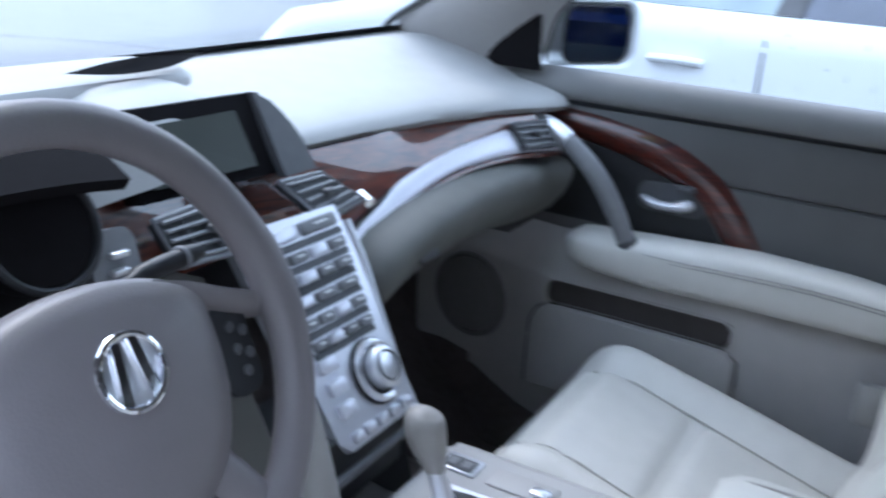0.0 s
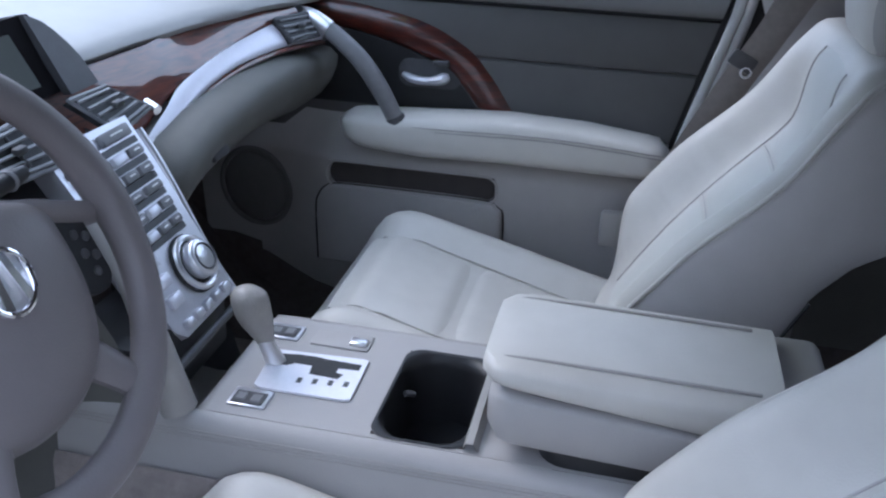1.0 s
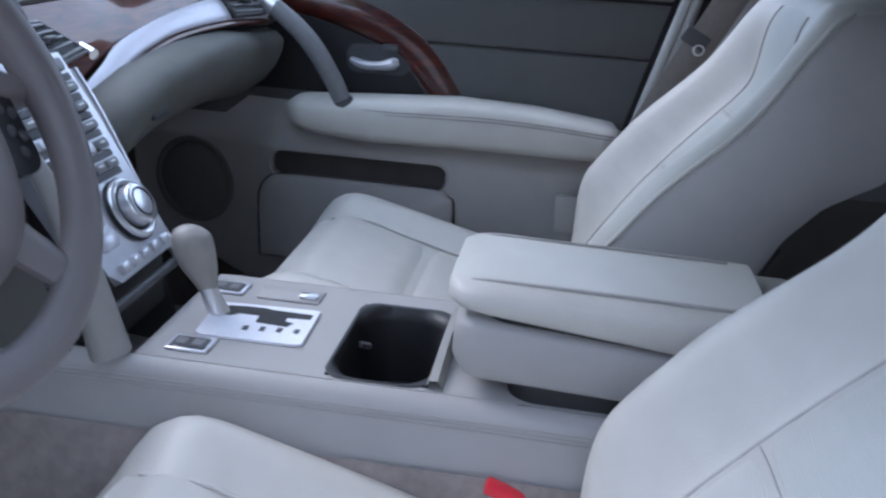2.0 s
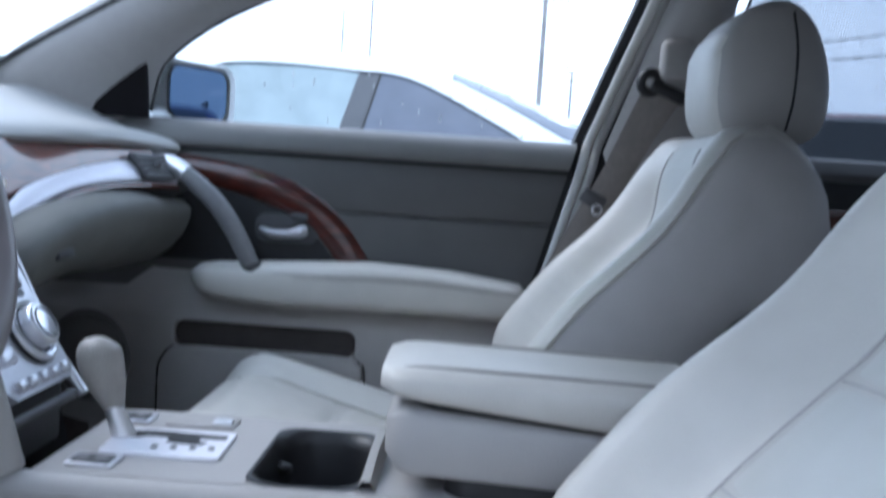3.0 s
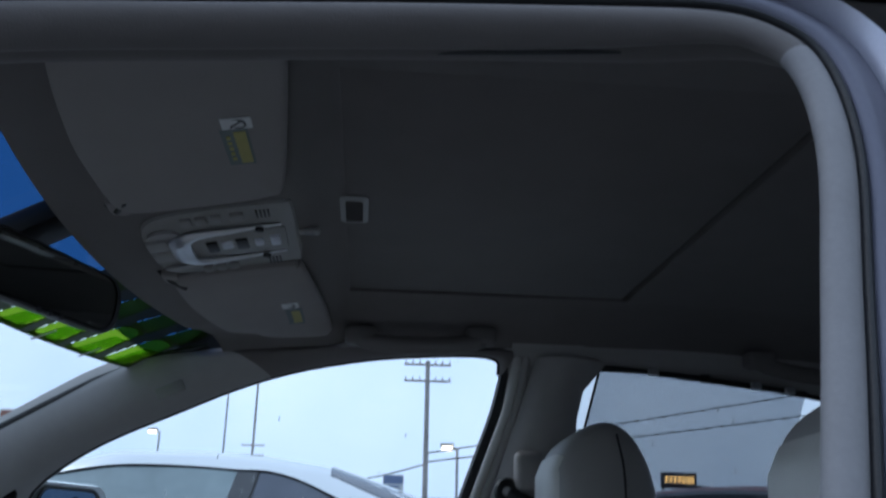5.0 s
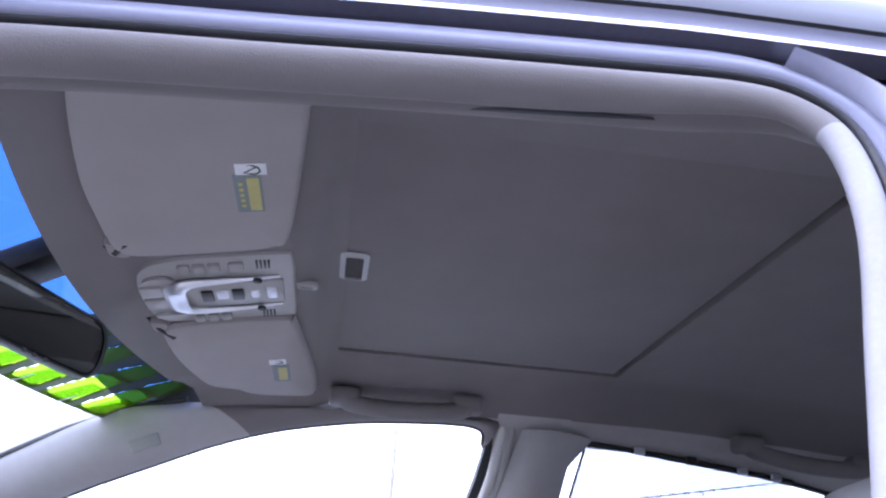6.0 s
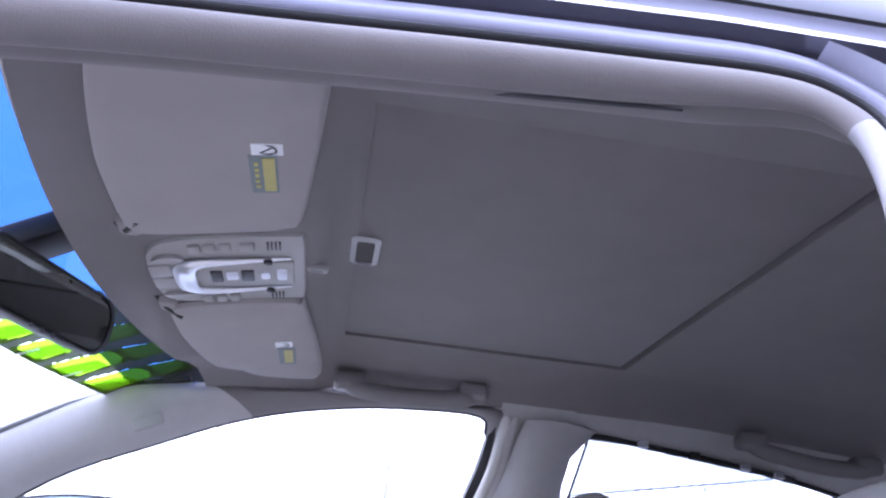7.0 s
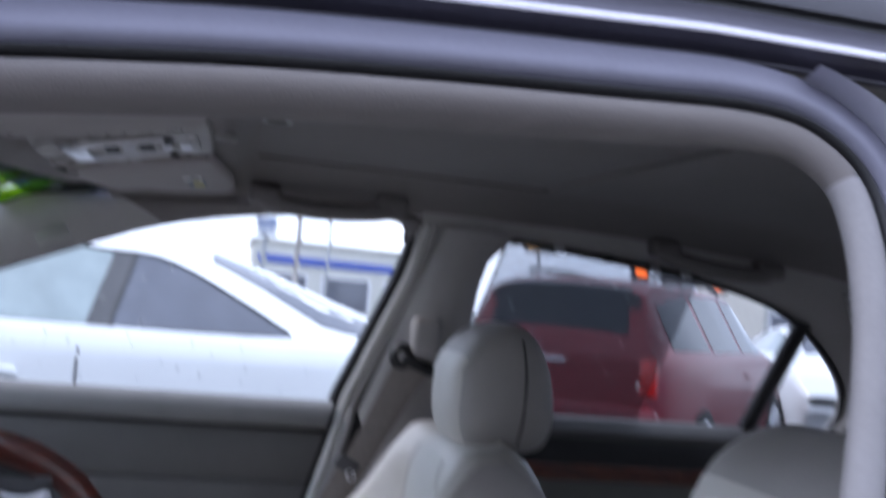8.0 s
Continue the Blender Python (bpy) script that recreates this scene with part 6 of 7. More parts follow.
# ---- centre console ----
def centre_console():
    root = thing("centre_console", (0, 0.0, 0.31), "grey-beige centre console with silver gear plate", "centre console")
    top = 0.650

    def sec(y):
        z = top - 0.10 * step(0.385, 0.47, y) - 0.006 * step(0.1, -0.4, y)
        return z
    ys = [0.56 - 1.06 * k / 50 for k in range(51)]
    bm = B()
    rows = []
    for y in ys:
        z = 0.650 - 0.006 * step(0.1, -0.4, y)
        rows.append([Vector((s * x, y, zz)) for s, x, zz in ((-1, 0.158, 0.32), (-1, 0.150, 0.50), (-1, 0.136, min(0.590, z - 0.05)), (-1, 0.1315, z - 0.030), (-1, 0.130, z - 0.020), (-1, 0.1265, z - 0.010), (-1, 0.119, z - 0.002), (-1, 0.108, z))])
    grid(bm, rows)
    thicken(bm, 0.004)
    body = part("side_panel", bm, CONSOLE, root, "grey-beige wrapped console side", sharp=60)
    bm = B()
    rows = []
    for y in ys:
        z = sec(y)
        rows.append([Vector((x, y, zz)) for x, zz in ((0.158, 0.32), (0.150, 0.50), (0.136, min(0.590, z - 0.05)), (0.1315, z - 0.03), (0.1265, z - 0.010), (0.119, z - 0.002), (0.108, z))])
    grid(bm, rows)
    thicken(bm, 0.004)
    part("side_panel", bm, CONSOLE, root, "grey-beige wrapped console side", sharp=60)
    bm = B()
    for dz, xx in ((0.014, 0.1285), (0.018, 0.1298), (0.022, 0.1306)):
        tube(bm, [(-xx, y, 0.650 - 0.006 * step(0.1, -0.4, y) - dz) for y in ys], 0.0009, 6)
    part("side_seam", bm, LEATHER_DARK, body, "triple stitched seam")
    # carpeted skirt along the tunnel
    bm = B()
    for s in (-1, 1):
        grid(bm, [[Vector((s * 0.142, y, 0.585)), Vector((s * 0.149, y, 0.575)), Vector((s * 0.160, y, 0.49)), Vector((s * 0.166, y, 0.32))] for y in ys])
    part("carpet_skirt", bm, CARPET, body, "beige carpet skirt")
    # top plate with the cup holder opening
    xs = [-0.108, -0.101, -0.094, -0.06, -0.02, 0.02, 0.05, 0.075, 0.085, 0.108]
    yy = [0.56 - 0.02 * k for k in range(9)] + [0.385, 0.35, 0.30, 0.25, 0.215, 0.196, 0.17, 0.14, 0.11, 0.092, 0.085, 0.06, 0.0, -0.1, -0.2, -0.3, -0.4, -0.5]
    a, c = yy.index(0.196), yy.index(0.092)
    j0, j1 = xs.index(-0.101), xs.index(0.075)
    bm = B()
    vs = grid(bm, [[Vector((x, y, sec(y) + 0.0005)) for x in xs] for y in yy], skip=lambda i, j: a <= i < c and j0 <= j < j1)
    for v in [v for row in vs for v in row if not v.link_faces]:
        bm.verts.remove(v)
    part("top_plate", bm, CONSOLE, root, "smooth grey-beige top plate", sharp=60)
    bm = B()
    well = []
    for k, z in ((1.02, top + 0.0015), (1.0, top + 0.002), (0.965, top + 0.001), (0.93, top - 0.006), (0.90, top - 0.014), (0.86, top - 0.09)):
        soft = [(u, v) for u, v in rounded(0.182, 0.108, 0.022 + 0.026 * step(1.0, 0.93, k), 6)]
        well.append([Vector((-0.013 + u * k, 0.144 + v * k, z)) for u, v in soft])
    vs = grid(bm, well, True)
    bm.faces.new(vs[-1])
    cup = part("cup_holder", bm, BLACK, root, "empty black cup holder")
    for k in range(2):
        bm = B()
        tube(bm, curve_pts([(-0.092 + 0.1 * k, 0.186, top - 0.018), (-0.082 + 0.1 * k, 0.178, top - 0.024), (-0.072 + 0.1 * k, 0.186, top - 0.03)], 8), 0.004, 6)
        part("cup_clip", bm, GREYPL, cup)
    bm = B()
    rows = []
    for j in range(9):
        u = j / 8
        x = -0.103 + 0.18 * u
        rows.append([Vector((x, 0.094, top + 0.001)), Vector((x, 0.090, top + 0.010 + 0.008 * math.sin(math.pi * u))), Vector((x, 0.082, top + 0.010 + 0.008 * math.sin(math.pi * u))), Vector((x, 0.076, top - 0.001))])
    grid(bm, rows)
    part("cup_lid_edge", bm, SOFT, cup, "edge of the folded cup holder lid", sharp=60)
    # gear gate
    out = [(-0.050, 0.235), (0.032, 0.238), (0.034, 0.245), (0.028, 0.350), (0.022, 0.357), (-0.050, 0.352), (-0.055, 0.345), (-0.054, 0.242)]
    bm = B()
    slab(bm, [Vector((x, y, top + 0.001)) for x, y in out], (0, 0, 1), 0.003)
    plate = part("gear_plate", bm, PLATE, root, "bright silver gear selector plate")
    bm = B()
    slab(bm, [Vector((x, y, top + 0.0042)) for x, y in ((0.018, 0.348), (-0.004, 0.348), (-0.004, 0.330), (0.003, 0.322), (0.003, 0.300), (-0.014, 0.298), (-0.016, 0.262), (-0.006, 0.258), (-0.004, 0.268), (0.006, 0.268), (0.008, 0.243), (0.020, 0.243), (0.021, 0.29), (0.023, 0.30), (0.022, 0.325))], (0, 0, 1), 0.0004)
    part("gate_slot", bm, BLACK, plate, "dark stepped gear slot")
    for k in range(4):
        b = B()
        box(b, (-0.030 + 0.002 * k, 0.304 - 0.0185 * k, top + 0.0044), (0.010, 0.006, 0.0006), 0.0002, 1)
        part("letter_bar", b, GREYPL, plate)
    # gear lever
    bm = B()
    tube(bm, [(0.003, 0.346, 0.650), (0.001, 0.356, 0.676), (0.0, 0.362, 0.70)], [0.0125, 0.010, 0.0105], 14)
    lv = part("lever_shaft", bm, SILVER, root, "silver lever shaft")
    bm = B()
    pth = curve_pts([(0.001, 0.357, 0.679), (0.0, 0.363, 0.700), (-0.002, 0.370, 0.722), (-0.003, 0.374, 0.742), (-0.003, 0.374, 0.754)], 16)
    rad = [0.84 * r for r in (0.0105, 0.0125, 0.0145, 0.0165, 0.0185, 0.0205, 0.022, 0.0232, 0.024, 0.0242, 0.024, 0.0232, 0.0215, 0.0185, 0.014, 0.006)]
    tube(bm, pth, rad, 18, up=(0, 1, 0), squash=1.12)
    part("lever_knob", bm, KNOB, lv, "grey leather gear knob", sharp=80)
    # switch plates and lighter flap
    for x0, y0 in ((-0.086, 0.345), (0.062, 0.362)):
        b = B()
        box(b, (x0 + 0.010, y0, top + 0.002), (0.034, 0.046, 0.005), 0.003, 2)
        sw = part("switch_plate", b, SILVERPAINT, root, "silver-edged seat heater switches")
        b = B()
        box(b, (x0 + 0.007, y0, top + 0.0044), (0.024, 0.038, 0.003), 0.002, 1)
        part("switch_face", b, GREYPL, sw)
        for k in (-1, 1):
            b = B()
            box(b, (x0 + 0.007, y0 + 0.009 * k, top + 0.006), (0.014, 0.012, 0.002), 0.001, 1)
            part("rocker", b, MIDGREY, sw)
    b = B()
    box(b, (0.072, 0.285, top + 0.0015), (0.036, 0.075, 0.004), 0.003, 2)
    fl = part("socket_flap", b, CONSOLE, root, "small hinged flap")
    b = B()
    box(b, (0.068, 0.262, top + 0.005), (0.016, 0.022, 0.006), 0.003, 2)
    part("flap_button", b, SILVER, fl, "silver flap button")
    root.location += Vector((0, 0.009, -0.003))


KNOB = mat("knob_leather", (0.30, 0.28, 0.26), 0.45, scale=60, var=0.15, bump=0.4, fine="leather", bump_dist=0.0008)
centre_console()


def console_box():
    root = thing("armrest_box", (0, -0.15, 0.645), "closed padded leather armrest box on the console", "armrest box")

    def solid(name, x, y0, y1, z0, z1, m, r, label="", crown=0.0, cx=0.0, sq=0.45, sx=0.32, lo=0.03, hi=0.006, nose=0.45):
        bm = B()
        rings = []
        n = 22
        for k in range(n + 1):
            u = k / n
            y = y1 + (y0 - y1) * u
            e = math.sqrt(max(0.0, 1 - (1 - min(1.0, u * (y1 - y0) / r)) ** 2))
            rg = []
            for j in range(28):
                a = 2 * math.pi * j / 28
                ca, sa = math.cos(a), math.sin(a)
                px = x * math.copysign(abs(ca) ** sx, ca) * (0.76 + 0.24 * e)
                pz = (z0 + z1) / 2 + (z1 - z0) / 2 * math.copysign(abs(sa) ** sq, sa) * (1 - nose + nose * e)
                if sa > 0:
                    pz += crown * (1 - (px / x) ** 2)
                rg.append(Vector((px + cx, y, pz - (lo if sa < 0 else hi) * (u - 0.2))))
            rings.append(rg)
        loft(bm, rings)
        return part(name, bm, m, root, label, sharp=70)
    solid("box_body", 0.090, -0.215, 0.081, 0.662, 0.7255, CONSOLE, 0.03, "moulded lower box", cx=-0.018, sq=0.2, lo=0.012, hi=0.022)
    solid("lid", 0.089, -0.208, 0.088, 0.7290, 0.761, LEATHER, 0.042, "padded beige leather lid", crown=0.003, cx=-0.022, sq=0.50, sx=0.36, nose=0.30)
    bm = B()
    rings = [[Vector((u - 0.012, -0.066 + v, z)) for u, v in rounded(0.166, 0.25, 0.03, 5)] for z in (0.710, 0.742)]
    loft(bm, rings)
    part("lid_gap", bm, BLACK, root, "dark gap under the lid")
    # Black block added to fill the dark gap under the box.
    bm = B()
    rings = [[Vector((u - 0.01, -0.09 + v, z)) for u, v in rounded(0.186, 0.23, 0.03, 5)] for z in (0.640, 0.668)]
    loft(bm, rings)
    part("box_gap_fill", bm, BLACK, root)
    for sx in (-1, 1):
        bm = B()
        tube(bm, curve_pts([(sx * 0.062 - 0.022, 0.078, 0.7547), (sx * 0.064 - 0.022, 0.055, 0.7614), (sx * 0.064 - 0.022, -0.04, 0.7612), (sx * 0.064 - 0.022, -0.1, 0.7604), (sx * 0.064 - 0.022, -0.185, 0.7587)], 24), 0.002, 6)
        part("lid_seam", bm, LEATHER_DARK, root, "stitched lid seam")
    bm = B()
    box(bm, (0.0, -0.236, 0.69), (0.18, 0.062, 0.09), 0.014, 3)
    hs = part("rear_vent_housing", bm, SOFT, root, "moulded rear vent housing")
    # Dark strip added in the gap between lid and vent housing.
    bm = B()
    box(bm, (-0.013, -0.2, 0.728), (0.17, 0.012, 0.030), 0.004, 2)
    part("rear_gap_strip", bm, GREYPL, root, "dark strip added to fill the gap behind the lid")
    for sx in (-0.045, 0.045):
        bm = B()
        box(bm, (sx, -0.262, 0.705), (0.07, 0.016, 0.03), 0.004, 2)
        part("rear_vent", bm, BLACK, hs, "black rear air vent")


console_box()


# ---- front seats ----
def seat():
    """Passenger seat; the driver's is a copy."""
    root = thing("front_seat", (0.36, 0.1, 0.32), "grey-beige leather front seat with headrest", "car seat", "front seats")
    X = 0.36
    d, nrm = Vector((0, -0.585, 0.811)), Vector((0, 0.811, 0.585))
    base = Vector((X, -0.040, 0.575))

    def Q(x, s, h):
        return base + Vector((x, 0, 0)) + d * s + nrm * h

    def half(s):
        return lerp1([(-0.05, 0.185), (0.0, 0.195), (0.15, 0.208), (0.30, 0.205), (0.40, 0.199), (0.47, 0.190), (0.515, 0.170), (0.535, 0.148), (0.545, 0.12)], s)

    def back(s):
        return lerp1([(-0.05, 0.130), (0.10, 0.126), (0.20, 0.106), (0.27, 0.084), (0.33, 0.090), (0.39, 0.118), (0.44, 0.126), (0.48, 0.112), (0.515, 0.082), (0.545, 0.035)], s)

    def centre(s):
        """Depth of the centre panel; it swells for the lower back and meets the bolsters at the top."""
        return 0.010 + 0.012 * math.sin(math.pi * min(1.0, max(0.0, (s + 0.02) / 0.36))) + 0.046 * step(0.36, 0.47, s) - 0.040 * step(0.49, 0.545, s)

    def crest(s):
        return 0.078 * step(-0.045, 0.12, s) - 0.018 * step(0.2, 0.36, s) + 0.006 * step(0.36, 0.45, s) - 0.045 * step(0.485, 0.545, s)

    def front(x, s):
        w, a = half(s), abs(x)
        rise = step(0.097 - 0.03 * step(0.40, 0.5, s), 0.180 - 0.02 * step(0.40, 0.5, s), a)
        fall = 0.016 * max(0.0, (a - (w - 0.022)) / 0.022) ** 2
        pull = 0.0016 * math.sin(95 * s + 9 * math.sin(40 * s)) * math.exp(-((a - 0.125) / 0.018) ** 2) * (1 - step(0.2, 0.36, s))
        return centre(s) + (crest(s) - centre(s)) * rise - fall - pull - 0.003 * (a / 0.1) ** 2 * (1 - rise)
    bm = B()
    rings = []
    for k in range(60):
        s = -0.05 + 0.595 * k / 59
        w = half(s)
        xs = [w * (-1 + 2 * j / 36) for j in range(37)]
        bk = back(s)
        rg = [Q(x, s, front(x, s)) for x in xs]
        rg += [Q(w * q, s, -bk * h) for q, h in ((1.012, 0.1), (1.015, 0.4), (1.0, 0.75), (0.93, 0.95), (0.7, 1.0), (0.3, 1.04), (-0.3, 1.04), (-0.7, 1.0), (-0.93, 0.95), (-1.0, 0.75), (-1.015, 0.4), (-1.012, 0.1))]
        rings.append(rg)
    loft(bm, rings)
    part("backrest", bm, LEATHER, root, "padded leather backrest", sharp=80)
    # flat side panels between the piped front edge and the rear seam
    for sx in (-1, 1):
        bm = B()
        rows = []
        for k in range(36):
            s = -0.01 + 0.535 * k / 35
            w = half(s) * 1.015 + 0.0045
            bk = back(s)
            top = front(half(s), s)
            rows.append([Q(sx * (half(s) - 0.002), s, top + 0.0015), Q(sx * w, s, top - 0.012), Q(sx * (w + 0.001), s, -0.1 * bk), Q(sx * (w + 0.0015), s, -0.4 * bk), Q(sx * (half(s) + 0.004), s, -0.76 * bk), Q(sx * (half(s) * 0.93 + 0.004), s, -0.96 * bk)])
        grid(bm, rows)
        thicken(bm, 0.003)
        sp = part("side_panel", bm, LEATHER_SIDE_SHADED, root, "flat leather side panel", sharp=70)
        bm = B()
        tube(bm, curve_pts([Q(sx * (half(s) - 0.001), s, front(half(s), s) + 0.003) for s in [0.02 * q for q in range(26)]], 60), 0.0034, 8)
        part("piping", bm, LEATHER, sp, "pale piped edge")
        bm = B()
        tube(bm, curve_pts([Q(sx * (half(s) + lerp1([(0.4, 0.0135), (0.76, 0.0085), (0.97, -0.004)], k)), s, -back(s) * k) for s, k in ((0.0, 0.70), (0.05, 0.72), (0.1, 0.75), (0.15, 0.80), (0.2, 0.86), (0.24, 0.92), (0.265, 0.97))], 40), 0.0024, 6)
        part("rear_seam", bm, BLACK, sp, "dark rear seam")
        # sewn crease beside the centre panel
        bm = B()
        tube(bm, [Q(sx * (0.101 - 0.028 * step(0.40, 0.5, s)), s, front(0.101 - 0.028 * step(0.40, 0.5, s), s) + 0.0008) for s in [0.01 + 0.0125 * q for q in range(38)]], 0.0016, 6)
        part("crease", bm, LEATHER_SIDE_SHADED, root, "sewn crease")
    # centre insert in three padded panels, split by curved cross seams
    for n, (s0, s1) in enumerate(((-0.01, 0.205), (0.208, 0.318), (0.321, 0.478))):
        bm = B()
        rows = []
        for k in range(15):
            row = []
            for j in range(17):
                v = 2 * j / 16 - 1
                bow = 0.005 * (1 - v * v)
                a, c = s0 + (0 if n == 0 else bow), s1 + bow
                s = a + (c - a) * k / 14
                x = (0.098 - 0.028 * step(0.40, 0.5, s)) * v
                e = (1 - abs(v) ** 8) * (1 - abs(2 * k / 14 - 1) ** 8)
                row.append(Q(x, s, front(x, s) - 0.001 + 0.0035 * e))
            rows.append(row)
        grid(bm, rows)
        part("backrest_insert", bm, PERF, root, "ribbed leather centre panel", sharp=70)
        if n < 2:
            bm = B()
            tube(bm, [Q(0.097 * v, s1 + 0.0015 + 0.005 * (1 - v * v), front(0.097 * v, s1 + 0.005 * (1 - v * v)) + 0.0005) for v in [2 * j / 20 - 1 for j in range(21)]], 0.0009, 6)
            part("cross_crease", bm, LEATHER_SIDE_SHADED, root, "sewn cross seam")
    # cushion
    bm = B()
    rings = []
    for k in range(30):
        u = k / 29
        y = 0.425 - 0.53 * u
        e = math.sqrt(max(0.0, 1 - (1 - min(1.0, u / 0.24)) ** 2))
        zt = 0.612 - 0.150 * max(0.0, u - 0.16)
        rg = []
        for j in range(40):
            a = 2 * math.pi * j / 40
            ca, sa = math.cos(a), math.sin(a)
            x = (0.235 + 0.012 * math.sin(math.pi * u)) * math.copysign(abs(ca) ** 0.36, ca) * (0.93 + 0.07 * e)
            z = 0.455 + (zt - 0.455) * math.copysign(abs(sa) ** 0.5, sa) * (0.30 + 0.70 * e)
            if sa > 0:
                z += 0.034 * step(0.125, 0.18, abs(x)) * (1 - 0.45 * step(0.2, 0.25, abs(x))) * step(0.0, 0.12, u)
            rg.append(Vector((X + x, y, z)))
        rings.append(rg)
    loft(bm, rings)
    part("cushion", bm, LEATHER, root, "padded leather seat cushion", sharp=80)
    bm = B()
    rows = []
    for k in range(44):
        u = k / 43
        y = 0.372 - 0.397 * u
        uu = (0.425 - y) / 0.53
        zt = 0.613 - 0.150 * max(0.0, uu - 0.16) - 0.016 * (1 - step(0.0, 0.14, u))
        zt -= 0.009 * math.exp(-((u - 0.45) / 0.035) ** 2)
        rows.append([Vector((X + 0.125 * (2 * j / 12 - 1), y, zt + 0.006 * (1 - (2 * j / 12 - 1) ** 6))) for j in range(13)])
    grid(bm, rows)
    thicken(bm, 0.012)
    part("cushion_insert", bm, LEATHER, root, "smooth leather centre panel", sharp=70)
    for sx in (-1, 1):
        bm = B()
        tube(bm, curve_pts([(X + sx * 0.127, y, 0.615 - 0.150 * max(0.0, (0.425 - y) / 0.53 - 0.16) - 0.016 * (1 - step(0.0, 0.14, (0.372 - y) / 0.397))) for y in (0.36, 0.30, 0.25, 0.15, 0.05, -0.03)], 24), 0.002, 6)
        part("cushion_crease", bm, LEATHER, root, "sewn crease")
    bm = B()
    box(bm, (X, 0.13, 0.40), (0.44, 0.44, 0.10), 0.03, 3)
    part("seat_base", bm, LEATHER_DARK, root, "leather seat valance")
    for sx in (-0.18, 0.18):
        bm = B()
        box(bm, (X + sx, 0.12, 0.335), (0.04, 0.5, 0.05), 0.006, 1)
        part("seat_rail", bm, BLACK, root, "black seat rail")
    # headrest
    prof = [(-0.280, 1.120), (-0.280, 1.06), (-0.290, 1.022), (-0.315, 1.006), (-0.36, 1.002), (-0.41, 1.008), (-0.430, 1.035), (-0.432, 1.08), (-0.421, 1.13), (-0.398, 1.172), (-0.367, 1.191), (-0.333, 1.183), (-0.300, 1.159)]
    loop = curve_pts([(0, y, z) for y, z in prof + prof[:1]], 48)[:-1]
    cy, cz = -0.355, 1.09
    bm = B()
    rings = []
    for k in range(25):
        u = 2 * k / 24 - 1
        f = max(0.05, (1 - abs(u) ** 5)) ** 0.32
        rings.append([Vector((X + 0.105 * math.copysign(abs(u) ** 0.9, u), cy + (p.y - cy) * f, cz + (p.z - cz) * f)) for p in loop])
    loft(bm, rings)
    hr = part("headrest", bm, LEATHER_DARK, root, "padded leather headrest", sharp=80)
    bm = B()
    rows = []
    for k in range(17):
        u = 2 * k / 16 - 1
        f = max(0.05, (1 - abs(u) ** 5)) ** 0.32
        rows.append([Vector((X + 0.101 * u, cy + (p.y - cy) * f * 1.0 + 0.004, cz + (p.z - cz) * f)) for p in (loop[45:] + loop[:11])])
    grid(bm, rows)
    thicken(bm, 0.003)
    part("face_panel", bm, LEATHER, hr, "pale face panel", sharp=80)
    for sx in (-1, 1):
        bm = B()
        tube(bm, curve_pts([(X + sx * 0.097, -0.368, 1.168), (X + sx * 0.1055, -0.374, 1.12), (X + sx * 0.1065, -0.374, 1.06), (X + sx * 0.099, -0.370, 1.02)], 16), 0.0018, 6)
        part("side_seam", bm, BLACK, hr, "dark vertical seam")
        bm = B()
        tube(bm, [(X + sx * 0.06, -0.355, 0.96), (X + sx * 0.06, -0.355, 1.03)], 0.007, 12)
        part("headrest_post", bm, CHROME, root, "chrome post")
    return root


PERF = mat("ribbed_leather", (0.60, 0.59, 0.55), 0.5, scale=22, var=0.05, bump=0.6, fine="ribs", bump_dist=0.0006)
passenger_seat = seat()
driver_seat = copy_thing(passenger_seat, pose(-0.36, 0.090, 0.306, 2.5))
tagged(driver_seat, "grey-beige leather driver's seat set further back")
for ob in driver_seat.children:
    if ob.name.startswith("headrest"):
        ob.location.y -= 0.022
        ob.location.z -= 0.022
        ob.location.x += 0.015


def buckle(x, y, z):
    root = thing("seat_belt_buckle", (x, y, z - 0.05), "grey seat belt buckle with red button", "belt buckle")
    bm = B()
    m = Matrix.Rotation(radians(20), 3, "X")
    box(bm, (x, y, z - 0.03), (0.024, 0.044, 0.07), 0.006, 2, m)
    part("body", bm, SOFT, root)
    bm = B()
    box(bm, (x - 0.002, y - 0.002, z + 0.006), (0.020, 0.040, 0.010), 0.003, 2, m)
    part("release_button", bm, RED, root, "red release button")


buckle(-0.150, 0.016, 0.570)


def latch_clip():
    """Far belt end beside the passenger cushion."""
    root = thing("belt_end_clip", (0.635, 0.03, 0.55), "small grey belt end cover beside the cushion", "belt clip")
    bm = B()
    box(bm, (0.64, -0.02, 0.60), (0.02, 0.05, 0.07), 0.008, 2)
    part("cover", bm, SOFT, root)


latch_clip()


# ---- outside: car park, vehicles, poles, far buildings ----
def ground():
    bm = B()
    pts = [-900, -300, -100, -40, -15, -5, 0, 5, 15, 40, 100, 300, 900]
    grid(bm, [[Vector((x, y, 0.0)) for x in pts] for y in pts])
    tagged(part("ground", bm, ASPHALT), "wet dark asphalt car park", "asphalt", kind="structure")
    for k in range(-1, 6):
        bm = B()
        box(bm, (1.45 + 2.75 * k, 0.2, 0.004), (0.10, 5.2, 0.004), 0.0, 1)
        tagged(part("parking_line", bm, LINEPAINT), "worn white parking bay line", "road marking", "bay lines", kind="structure")


ground()


